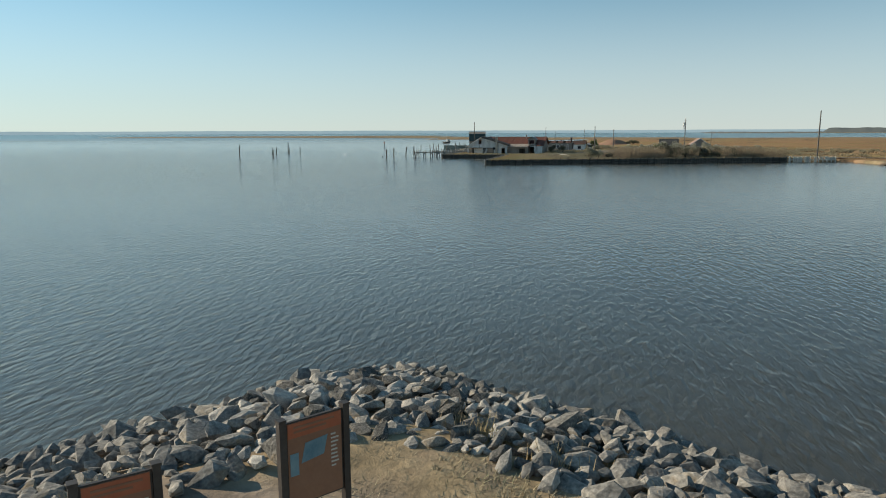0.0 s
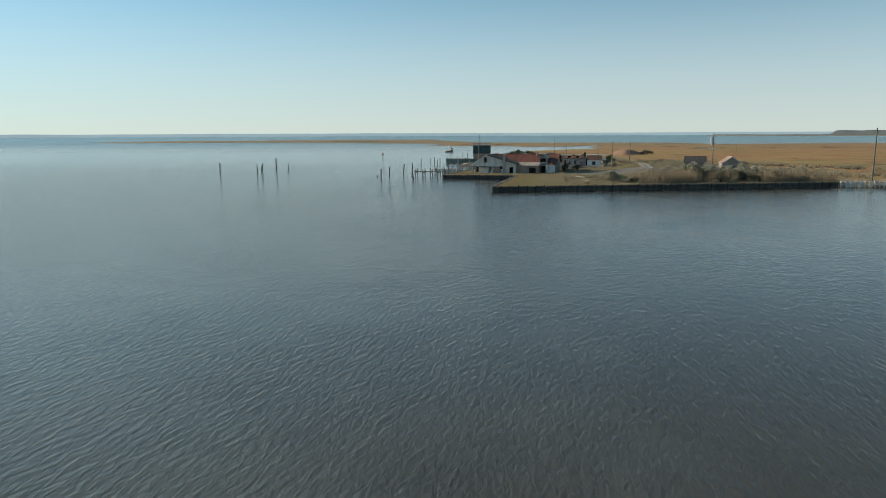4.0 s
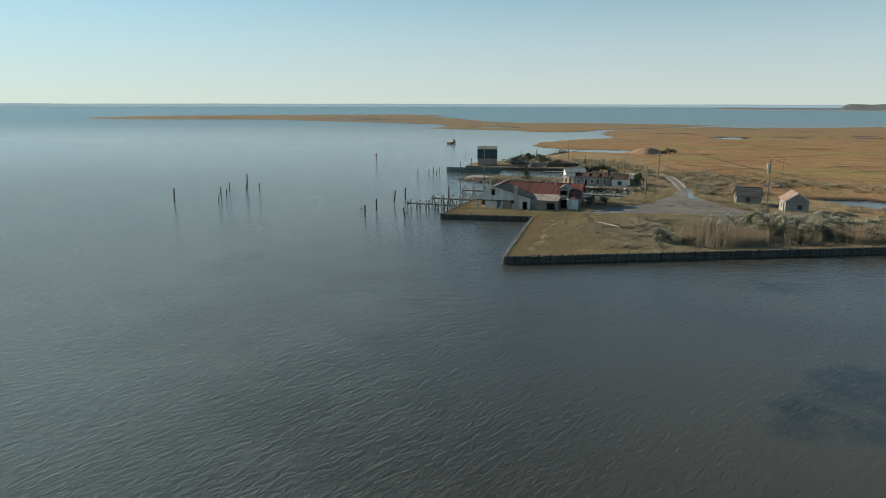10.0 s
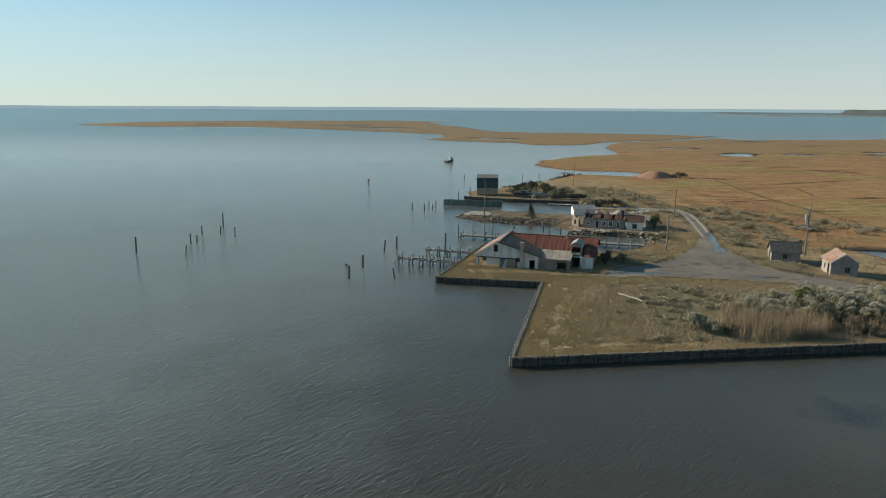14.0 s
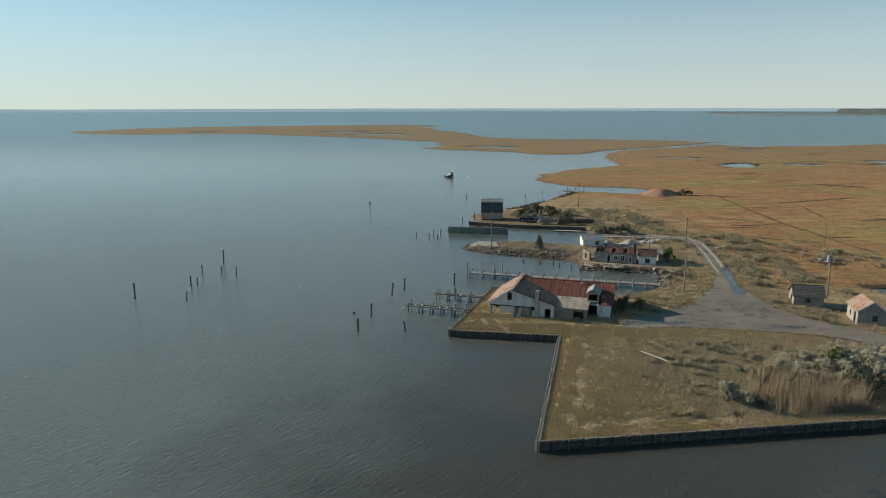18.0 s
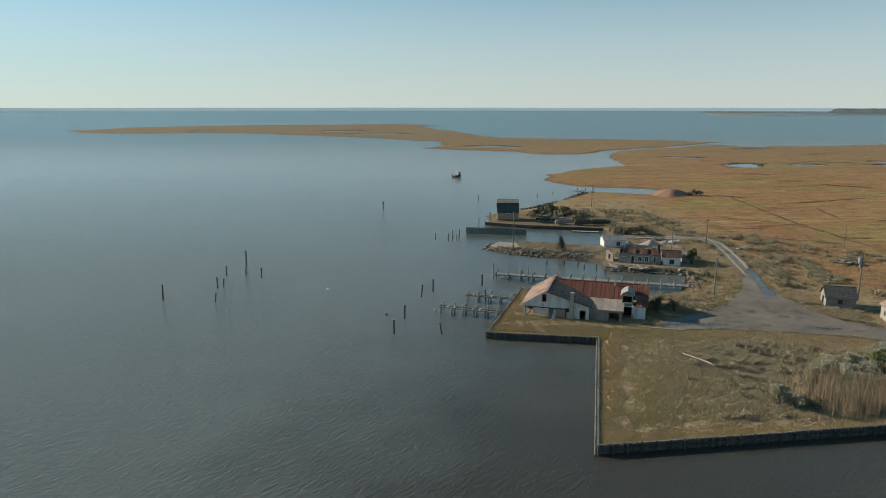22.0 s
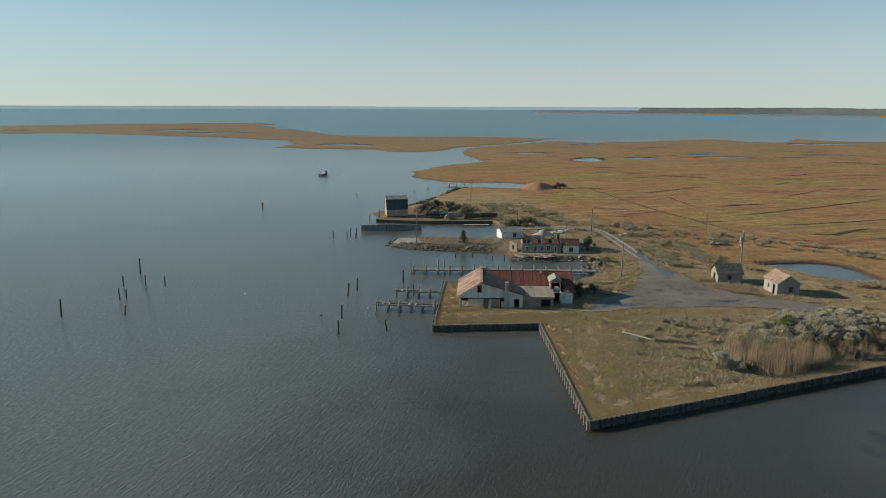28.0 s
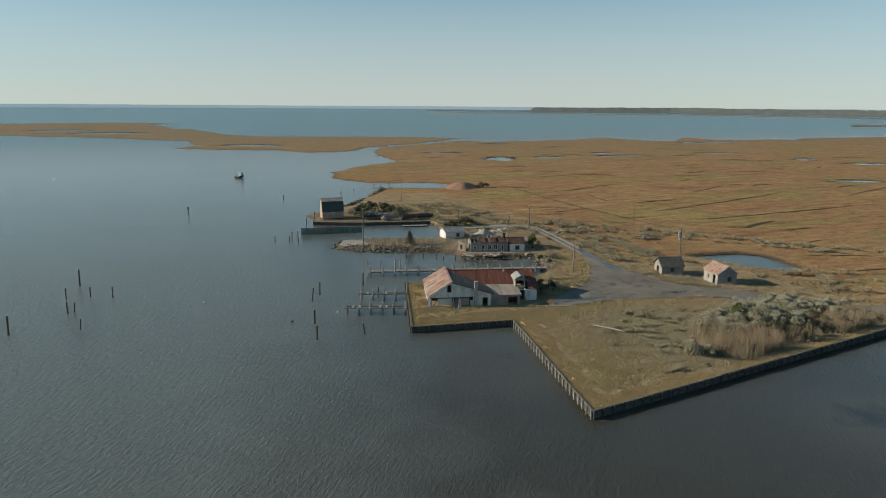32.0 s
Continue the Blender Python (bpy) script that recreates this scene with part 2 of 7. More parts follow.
    sound.inputs["To Min"].default_value, sound.inputs["To Max"].default_value = 1.0, 0.0
    l.new(xyz.outputs["Y"], sound.inputs["Value"])
    l.new(calc("MULTIPLY", mul.outputs[0], calc("MULTIPLY", lee.outputs["Result"], calc("MULTIPLY", far.outputs["Result"], sound.outputs["Result"]))), bump.inputs["Height"])
    l.new(bump.outputs["Normal"], b.inputs["Normal"])
    return m


def ground_material():
    """Marsh turf, with bare sand, worn turf and mud where the sheet's own surface attributes say so."""
    m = bpy.data.materials.new("marsh_ground")
    m.use_nodes = True
    n, l = m.node_tree.nodes, m.node_tree.links
    b = n["Principled BSDF"]
    b.inputs["Roughness"].default_value = 0.95
    b.inputs["Specular IOR Level"].default_value = 0.15
    g = n.new("ShaderNodeNewGeometry")

    def noise_ramp(scale, tones, stretch=(1, 1, 1), turn=0, detail=7):
        mp = n.new("ShaderNodeMapping")
        mp.inputs["Scale"].default_value = stretch
        mp.inputs["Rotation"].default_value = (0, 0, radians(turn))
        l.new(g.outputs["Position"], mp.inputs["Vector"])
        t = n.new("ShaderNodeTexNoise")
        t.inputs["Scale"].default_value = scale
        t.inputs["Detail"].default_value = detail
        t.inputs["Roughness"].default_value = 0.62
        l.new(mp.outputs[0], t.inputs["Vector"])
        r = n.new("ShaderNodeValToRGB")
        while len(r.color_ramp.elements) < len(tones):
            r.color_ramp.elements.new(0.5)
        for k, tone in enumerate(tones):
            r.color_ramp.elements[k].position = 0.32 + 0.36 * k / (len(tones) - 1)
            r.color_ramp.elements[k].color = (*tone, 1)
        l.new(t.outputs["Fac"], r.inputs["Fac"])
        return r.outputs["Color"], t

    def blend(fac, a, c):
        mx = n.new("ShaderNodeMix")
        mx.data_type = "RGBA"
        l.new(fac, mx.inputs["Factor"])
        l.new(a, mx.inputs["A"])
        l.new(c, mx.inputs["B"])
        return mx.outputs["Result"]

    def attr(name):
        a = n.new("ShaderNodeAttribute")
        a.attribute_name = name
        return a.outputs["Fac"]

    broad, _ = noise_ramp(0.016, [(0.3, 0.15, 0.09), (0.4, 0.25, 0.125), (0.34, 0.18, 0.1), (0.27, 0.235, 0.09), (0.39, 0.28, 0.12)], (1, 1.6, 1), 20)
    mid, _ = noise_ramp(0.06, [(0.12, 0.06, 0.04), (0.35, 0.2, 0.105), (0.28, 0.205, 0.09), (0.43, 0.3, 0.16)], (0.45, 1.9, 1), -8, 9)
    half = n.new("ShaderNodeValue")
    half.outputs[0].default_value = 0.5
    turf = blend(half.outputs[0], broad, mid)
    sand, _ = noise_ramp(0.8, [(0.2, 0.16, 0.128), (0.285, 0.23, 0.185), (0.345, 0.285, 0.235)])
    mud, _ = noise_ramp(0.4, [(0.06, 0.048, 0.036), (0.11, 0.085, 0.06)])
    field, _ = noise_ramp(0.3, [(0.285, 0.21, 0.125), (0.37, 0.285, 0.17), (0.31, 0.24, 0.135)])
    # distance haze painted into the turf: greyer towards the far spit
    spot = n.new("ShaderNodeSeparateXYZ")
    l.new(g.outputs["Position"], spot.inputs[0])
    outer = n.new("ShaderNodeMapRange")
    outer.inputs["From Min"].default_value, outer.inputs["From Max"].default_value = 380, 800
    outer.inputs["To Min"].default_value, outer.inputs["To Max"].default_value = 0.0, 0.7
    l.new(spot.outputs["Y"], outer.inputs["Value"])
    hazed_turf, _ = noise_ramp(0.02, [(0.17, 0.135, 0.1), (0.27, 0.21, 0.145), (0.22, 0.19, 0.12), (0.31, 0.245, 0.17)], (0.6, 1.6, 1))
    turf = blend(outer.outputs["Result"], turf, hazed_turf)
    c = blend(attr("field"), turf, field)
    c = blend(attr("sand"), c, sand)
    c = blend(attr("mud"), c, mud)
    mottle = n.new("ShaderNodeTexNoise")
    mottle.inputs["Scale"].default_value = 0.28
    mottle.inputs["Detail"].default_value = 5
    mottle.inputs["Roughness"].default_value = 0.68
    squash = n.new("ShaderNodeMapping")
    squash.inputs["Scale"].default_value = (0.55, 1.4, 1)
    squash.inputs["Rotation"].default_value = (0, 0, radians(-12))
    l.new(g.outputs["Position"], squash.inputs["Vector"])
    l.new(squash.outputs[0], mottle.inputs["Vector"])
    mm = n.new("ShaderNodeMapRange")
    mm.inputs["From Min"].default_value, mm.inputs["From Max"].default_value = 0.3, 0.7
    mm.inputs["To Min"].default_value, mm.inputs["To Max"].default_value = 0.66, 1.32
    l.new(mottle.outputs["Fac"], mm.inputs["Value"])
    patchy = n.new("ShaderNodeHueSaturation")
    l.new(mm.outputs["Result"], patchy.inputs["Value"])
    l.new(c, patchy.inputs["Color"])
    c = patchy.outputs["Color"]
    fine = n.new("ShaderNodeTexNoise")
    fine.inputs["Scale"].default_value = 1.3
    fine.inputs["Detail"].default_value = 6
    fine.inputs["Roughness"].default_value = 0.7
    l.new(g.outputs["Position"], fine.inputs["Vector"])
    mr = n.new("ShaderNodeMapRange")
    mr.inputs["From Min"].default_value, mr.inputs["From Max"].default_value = 0.3, 0.7
    mr.inputs["To Min"].default_value, mr.inputs["To Max"].default_value = 0.62, 1.3
    l.new(fine.outputs["Fac"], mr.inputs["Value"])
    hsv = n.new("ShaderNodeHueSaturation")
    hsv.inputs["Saturation"].default_value = 1.05
    l.new(mr.outputs["Result"], hsv.inputs["Value"])
    l.new(c, hsv.inputs["Color"])
    l.new(hsv.outputs["Color"], b.inputs["Base Color"])
    bump = n.new("ShaderNodeBump")
    bump.inputs["Strength"].default_value = 0.8
    bump.inputs["Distance"].default_value = 0.1
    l.new(fine.outputs["Fac"], bump.inputs["Height"])
    l.new(bump.outputs["Normal"], b.inputs["Normal"])
    return m


def road_material():
    """Grey-brown packed gravel, with pale ruts and standing wet where the sheet's own attributes say so."""
    m = material("compacted_grey_gravel", [(0.155, 0.134, 0.112), (0.215, 0.19, 0.162), (0.26, 0.23, 0.195), (0.31, 0.275, 0.23)], 0.16, 0.92, bump=0.5, fine=22, spread=0.16, coord="World", stains=((0.13, 0.12, 0.1), 2.2, 0.56))
    n, l = m.node_tree.nodes, m.node_tree.links
    b = n["Principled BSDF"]
    dry = b.inputs["Base Color"].links[0].from_socket
    g = n.new("ShaderNodeNewGeometry")
    t = n.new("ShaderNodeTexNoise")
    t.inputs["Scale"].default_value, t.inputs["Detail"].default_value = 0.9, 6
    l.new(g.outputs["Position"], t.inputs["Vector"])

    def mask(name, low, high):
        a = n.new("ShaderNodeAttribute")
        a.attribute_name = name
        add = n.new("ShaderNodeMath")
        l.new(a.outputs["Fac"], add.inputs[0])
        l.new(t.outputs["Fac"], add.inputs[1])
        r = n.new("ShaderNodeMapRange")
        r.inputs["From Min"].default_value, r.inputs["From Max"].default_value = low, high
        l.new(add.outputs[0], r.inputs["Value"])
        return r.outputs["Result"]

    def mix(fac, a, c, data="RGBA"):
        x = n.new("ShaderNodeMix")
        x.data_type = data
        l.new(fac, x.inputs["Factor"])
        for key, v in (("A", a), ("B", c)):
            if isinstance(v, (tuple, float)):
                x.inputs[key].default_value = v
            else:
                l.new(v, x.inputs[key])
        return x.outputs["Result"]

    wet = mask("wet", 0.95, 1.2)
    pale = mix(mask("rut", 0.85, 1.3), dry, (0.43, 0.39, 0.325, 1))
    l.new(mix(wet, pale, (0.07, 0.068, 0.06, 1)), b.inputs["Base Color"])
    rough = n.new("ShaderNodeMapRange")
    rough.inputs["To Min"].default_value, rough.inputs["To Max"].default_value = 0.92, 0.16
    l.new(wet, rough.inputs["Value"])
    l.new(rough.outputs["Result"], b.inputs["Roughness"])
    return m


GRAVEL = road_material()
WATER = water_material()
GROUND = ground_material()
TIMBER = material("weathered_timber", [(0.1, 0.09, 0.078), (0.19, 0.175, 0.155), (0.28, 0.26, 0.235)], 1.6, 0.9, stretch=(3, 3, 0.4), spread=0.22)
TIMBER_DARK = material("tarred_grey_planking", [(0.045, 0.042, 0.038), (0.085, 0.079, 0.07), (0.14, 0.13, 0.114)], 1.3, 0.9, stretch=(3, 3, 0.4), spread=0.3)
TIMBER_GREY = material("silvered_timber", [(0.16, 0.155, 0.142), (0.25, 0.242, 0.225), (0.33, 0.32, 0.297)], 1.6, 0.9, stretch=(3, 3, 0.4), spread=0.2)
TIMBER_PALE = material("pale_driftwood", [(0.3, 0.28, 0.235), (0.42, 0.39, 0.34), (0.5, 0.47, 0.41)], 1.6, 0.9, stretch=(1, 1, 3), spread=0.18)
TIMBER_WET = material("wet_dark_piling", [(0.04, 0.036, 0.031), (0.08, 0.072, 0.06), (0.125, 0.112, 0.095)], 1.2, 0.6, stretch=(3, 3, 0.4), spread=0.25)
GREENWALL = material("algae_stained_sheeting", [(0.07, 0.1, 0.088), (0.14, 0.185, 0.16), (0.2, 0.23, 0.2)], 0.9, 0.7, stretch=(2, 2, 0.4), spread=0.2)
WHITEWALL = material("flaking_white_paint", [(0.42, 0.42, 0.405), (0.6, 0.605, 0.59), (0.68, 0.685, 0.67)], 0.6, 0.75, spread=0.1, stretch=(2.2, 2.2, 0.5), stains=((0.26, 0.23, 0.19), 2.0, 0.59))
TANWALL = material("weathered_tan_plaster", [(0.17, 0.14, 0.12), (0.25, 0.21, 0.18), (0.31, 0.27, 0.23)], 0.7, 0.85, spread=0.08, stains=((0.17, 0.14, 0.12), 2, 0.62))
GREYWALL = material("bare_grey_boards", [(0.19, 0.178, 0.16), (0.3, 0.28, 0.255), (0.38, 0.352, 0.32)], 0.9, 0.9, spread=0.12, stretch=(1, 1, 0.5), stains=((0.1, 0.085, 0.07), 2, 0.6))
# much paler than the other planking
NEAR_WHITE = material("near_white_planks", [(0.5, 0.47, 0.41), (0.62, 0.59, 0.53), (0.7, 0.67, 0.61)], 1.6, 0.9, stretch=(3, 3, 0.6), spread=0.15)
REDROOF = material("rusted_red_metal", [(0.115, 0.045, 0.034), (0.17, 0.066, 0.047), (0.15, 0.078, 0.06)], 0.9, 0.75, 0.15, spread=0.18, stretch=(1.6, 0.35, 0.35), stains=((0.27, 0.18, 0.14), 1.6, 0.62))
PALERUST = material("bleached_rusty_metal", [(0.26, 0.12, 0.075), (0.4, 0.27, 0.21), (0.46, 0.4, 0.36)], 0.55, 0.6, 0.25, spread=0.12, stains=((0.24, 0.085, 0.045), 1.5, 0.55))
SHINGLE = material("curled_grey_shingles", [(0.075, 0.073, 0.07), (0.11, 0.107, 0.103), (0.15, 0.146, 0.14)], 1.1, 0.95, spread=0.1, stretch=(2, 2, 1))
TANROOF = material("worn_tan_roofing", [(0.24, 0.2, 0.165), (0.33, 0.28, 0.24), (0.38, 0.34, 0.3)], 0.6, 0.9, spread=0.1, stains=((0.16, 0.1, 0.075), 2.1, 0.63))
GREYROOF = material("pale_grey_roofing", [(0.22, 0.22, 0.22), (0.3, 0.3, 0.295), (0.36, 0.355, 0.35)], 0.8, 0.8, spread=0.08)
DARKGREEN = material("dark_green_roofing", [(0.04, 0.062, 0.062), (0.055, 0.083, 0.084), (0.07, 0.1, 0.1)], 0.8, 0.8, spread=0.1)
BROWNSIDING = material("brown_cedar_siding", [(0.26, 0.2, 0.155), (0.34, 0.265, 0.21), (0.4, 0.32, 0.26)], 0.9, 0.9, spread=0.12, stretch=(1, 1, 3))
DARKROOF = material("dark_maroon_roofing", [(0.06, 0.035, 0.028), (0.09, 0.055, 0.045), (0.14, 0.075, 0.055)], 0.9, 0.85, spread=0.12)
RUSTROOF = material("dull_rusted_roofing", [(0.075, 0.04, 0.032), (0.13, 0.058, 0.042), (0.12, 0.07, 0.055)], 0.7, 0.85, spread=0.2, stains=((0.2, 0.14, 0.11), 1.8, 0.6))
# near-black colour puts the gloom of interiors and recesses into the surface
VOID = material("unlit_interior", [(0.02, 0.018, 0.016), (0.035, 0.03, 0.027)], 1.0, 0.95, bump=0)
GLASS = material("dusty_dark_glass", [(0.03, 0.035, 0.04), (0.05, 0.055, 0.06)], 1.0, 0.15, bump=0, spec=0.5)
WHITEPAINT = material("chalky_white_paint", [(0.6, 0.6, 0.58), (0.74, 0.74, 0.72)], 1.5, 0.7, spread=0.08)
ROCK = material("grey_granite", [(0.11, 0.11, 0.108), (0.26, 0.248, 0.228), (0.45, 0.41, 0.35)], 1.6, 0.9, bump=0.4, spread=0.6, stains=((0.3, 0.24, 0.165), 1.1, 0.58))
ROCK_WET = material("wet_algae_granite", [(0.035, 0.038, 0.034), (0.07, 0.07, 0.062), (0.12, 0.115, 0.1)], 1.6, 0.6, bump=0.5, spread=0.25)
RUBBLE = material("broken_concrete_rubble", [(0.09, 0.08, 0.065), (0.16, 0.145, 0.12), (0.24, 0.22, 0.185)], 1.6, 0.9, bump=0.5, spread=0.3, island=True)
CONCRETE = material("stained_concrete", [(0.3, 0.27, 0.23), (0.38, 0.35, 0.3), (0.44, 0.41, 0.36)], 0.6, 0.9, spread=0.06)
GRASS_TAN = material("dry_tan_grass", [(0.35, 0.255, 0.145), (0.43, 0.325, 0.195), (0.38, 0.3, 0.165)], 0.22, 0.9, bump=0, spread=0.09, island=True, coord="World", foliage=True)
GRASS_PALE = material("bleached_dry_grass", [(0.34, 0.28, 0.175), (0.44, 0.37, 0.25), (0.36, 0.32, 0.18)], 0.5, 0.9, bump=0, spread=0.2, island=True, coord="World", foliage=True)
GRASS_GREEN = material("yellow_green_turf", [(0.37, 0.315, 0.13), (0.43, 0.355, 0.155), (0.33, 0.31, 0.135)], 0.2, 0.9, bump=0, spread=0.09, island=True, coord="World", foliage=True)
SAGE = material("sage_weed_stems", [(0.3, 0.285, 0.17), (0.4, 0.37, 0.24), (0.36, 0.345, 0.215)], 0.25, 0.9, bump=0, spread=0.2, island=True, coord="World", foliage=True)
GRASS_GOLD = material("golden_cordgrass", [(0.42, 0.29, 0.12), (0.47, 0.335, 0.145), (0.4, 0.305, 0.125)], 0.3, 0.9, bump=0, spread=0.09, island=True, coord="World", foliage=True)
GRASS_OLIVE = material("olive_field_grass", [(0.44, 0.295, 0.19), (0.45, 0.33, 0.2), (0.37, 0.305, 0.15), (0.45, 0.315, 0.185)], 0.13, 0.9, bump=0, spread=0.09, island=True, coord="World", foliage=True)
MARSHGRASS = material("russet_marsh_grass", [(0.33, 0.23, 0.125), (0.39, 0.285, 0.16), (0.32, 0.255, 0.13)], 0.12, 0.9, bump=0, spread=0.09, island=True, coord="World", foliage=True)
REED = material("dry_reed_stems", [(0.25, 0.185, 0.12), (0.38, 0.29, 0.19), (0.29, 0.235, 0.145)], 0.45, 0.9, bump=0, spread=0.2, island=True, coord="World", foliage=True)
WEED = material("grey_brown_weeds", [(0.4, 0.3, 0.195), (0.45, 0.36, 0.235), (0.37, 0.335, 0.195)], 0.35, 0.9, bump=0, spread=0.2, island=True, coord="World", foliage=True)
LEAF_GREY = material("grey_green_leaves", [(0.27, 0.25, 0.155), (0.34, 0.32, 0.205), (0.4, 0.365, 0.245)], 0.7, 0.85, bump=0, spread=0.3, island=True, coord="World", foliage=True)
LEAF_SAGE = material("pale_sage_leaves", [(0.36, 0.3, 0.185), (0.43, 0.365, 0.235), (0.47, 0.4, 0.27)], 0.3, 0.85, bump=0, spread=0.2, island=True, coord="World", foliage=True)
LEAF_GREEN = material("fresh_green_leaves", [(0.085, 0.115, 0.03), (0.13, 0.17, 0.05)], 0.7, 0.8, bump=0, spread=0.3, island=True, coord="World", foliage=True)
LEAF_DARK = material("dark_evergreen_leaves", [(0.11, 0.105, 0.065), (0.18, 0.165, 0.1)], 0.7, 0.85, bump=0, spread=0.3, island=True, coord="World", foliage=True)
FLUFF = material("white_seed_fluff", [(0.46, 0.43, 0.34), (0.62, 0.58, 0.48)], 0.9, 0.95, bump=0, spread=0.18, island=True, coord="World", foliage=True)
BARK = material("grey_bark", [(0.09, 0.075, 0.06), (0.15, 0.125, 0.1)], 3, 0.95)
EARTH = material("red_brown_earth", [(0.24, 0.13, 0.085), (0.33, 0.19, 0.13), (0.28, 0.19, 0.115)], 0.3, 0.95, coord="World", spread=0.12)
MUD = material("dark_marsh_mud", [(0.06, 0.042, 0.03), (0.1, 0.07, 0.048)], 0.3, 0.85, coord="World")
RUBBER = material("black_rubber", [(0.02, 0.02, 0.02), (0.035, 0.035, 0.035)], 3, 0.8, bump=0.1)
CARPAINT = material("dark_blue_car_paint", [(0.02, 0.025, 0.035), (0.026, 0.032, 0.044)], 1, 0.3, 0.2, bump=0, spec=0.5)
STEEL = material("galvanised_steel", [(0.42, 0.43, 0.44), (0.52, 0.53, 0.54)], 3, 0.45, 0.7, bump=0.05)
SIGNPOST = material("dark_brown_sign_metal", [(0.05, 0.042, 0.04), (0.075, 0.065, 0.06)], 2, 0.5, 0.1, bump=0.05)
SIGNRED = material("faded_orange_print", [(0.38, 0.11, 0.055), (0.44, 0.14, 0.075)], 3, 0.45, bump=0.02, spread=0.05)
SIGNBROWN = material("brown_print", [(0.24, 0.12, 0.075), (0.29, 0.15, 0.095)], 3, 0.45, bump=0.02, spread=0.05)
SIGNBLUE = material("blue_chart_print", [(0.1, 0.2, 0.26), (0.2, 0.3, 0.34)], 4, 0.45, bump=0.02, spread=0.05)
SIGNPALE = material("pale_print", [(0.5, 0.47, 0.42), (0.58, 0.55, 0.5)], 4, 0.45, bump=0.02, spread=0.05)


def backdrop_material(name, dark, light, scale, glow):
    """Distance seen through haze: added emission paints the air's own light in."""
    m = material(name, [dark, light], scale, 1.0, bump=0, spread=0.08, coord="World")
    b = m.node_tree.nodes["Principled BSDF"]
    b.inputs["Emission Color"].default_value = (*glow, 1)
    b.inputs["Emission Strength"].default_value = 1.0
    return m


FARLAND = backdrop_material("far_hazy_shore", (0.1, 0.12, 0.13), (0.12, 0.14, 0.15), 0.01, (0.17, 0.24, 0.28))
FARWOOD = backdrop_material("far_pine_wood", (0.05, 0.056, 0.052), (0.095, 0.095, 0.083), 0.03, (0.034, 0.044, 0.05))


# ---- mesh helpers ----
class Geo:
    """Gathers vertices and faces of one mesh."""

    def __init__(self):
        self.v, self.f = [], []

    def add(self, verts, faces):
        k = len(self.v)
        self.v += [tuple(p) for p in verts]
        self.f += [tuple(i + k for i in face) for face in faces]
        return self

    def box(self, x0, y0, z0, x1, y1, z1, m=None):
        p = [Vector(c) for c in ((x0, y0, z0), (x1, y0, z0), (x1, y1, z0), (x0, y1, z0), (x0, y0, z1), (x1, y0, z1), (x1, y1, z1), (x0, y1, z1))]
        if m:
            p = [m @ c for c in p]
        return self.add(p, [(0, 3, 2, 1), (4, 5, 6, 7), (0, 1, 5, 4), (1, 2, 6, 5), (2, 3, 7, 6), (3, 0, 4, 7)])

    def tube(self, a, b, r0, r1=None, n=8, jitter=0.0):
        a, b = Vector(a), Vector(b)
        r1 = r0 if r1 is None else r1
        d = (b - a).normalized()
        s = d.orthogonal().normalized()
        t = d.cross(s)
        ring = []
        for c, r in ((a, r0), (b, r1)):
            ring += [c + (s * math.cos(2 * math.pi * k / n) + t * math.sin(2 * math.pi * k / n)) * r * (1 + random.uniform(-jitter, jitter)) for k in range(n)]
        faces = [(k, (k + 1) % n, n + (k + 1) % n, n + k) for k in range(n)]
        return self.add(ring, faces + [tuple(range(n - 1, -1, -1)), tuple(range(n, 2 * n))])

    def prism(self, outline, thick):
        """A slab: the outline (3D points in one plane) pushed along its vector of thickness."""
        t = Vector(thick)
        n = len(outline)
        p = [Vector(c) for c in outline]
        return self.add(p + [c + t for c in p], [tuple(range(n - 1, -1, -1)), tuple(range(n, 2 * n))] + [(k, (k + 1) % n, n + (k + 1) % n, n + k) for k in range(n)])


def mesh_of(geo, name, mat, smooth=False):
    me = bpy.data.meshes.new(name)
    me.from_pydata(geo.v, [], geo.f)
    if "wall" in name or name == "turret":
        bm = bmesh.new()
        bm.from_mesh(me)
        bmesh.ops.remove_doubles(bm, verts=bm.verts, dist=0.001)
        bm.to_mesh(me)
        bm.free()
    me.materials.append(mat)
    if smooth:
        me.polygons.foreach_set("use_smooth", [True] * len(me.polygons))
    me.update()
    return me


def part(name, geo, mat, parent=None, label="", m=None, smooth=False):
    """One mesh object under a thing or a part; geo may be a mesh already made."""
    me = geo if isinstance(geo, bpy.types.Mesh) else mesh_of(geo, name, mat, smooth)
    ob = new(name, me)
    ob.parent = parent
    if m is not None:
        ob.matrix_basis = m
    return tagged(ob, label)


def thing(name, label, category, m=None, group="", kind=""):
    ob = new(name)
    ob.empty_display_size = 0.3
    if m is not None:
        ob.matrix_basis = m
    return tagged(ob, label, category, group, kind)


def rng(seed):
    return np.random.default_rng(seed)


# ---- plan of the shores ----
PROPERTY = [(11.1, 141.2), (18.15, 174.0), (2.05, 176.45), (9.8, 201.8), (27, 197)]
BASINS = [(34, 198), (40, 203), (43, 209), (45, 216.5), (31, 219.6), (29.5, 227), (26, 229.5), (15, 234), (9, 238), (5.5, 241.5), (8.5, 249), (16, 250), (24, 247.5), (33, 245), (37.0, 253), (38.6, 260), (39.2, 266.8)]
PLATFORM = [(19.5, 270.8), (7.2, 276.3), (8.2, 283), (8.1, 293.7), (20.3, 305.9), (34.8, 325.8), (47.4, 351.8), (59.8, 353.5), (73.1, 349.6), (81.6, 359.3), (68.4, 367.4)]
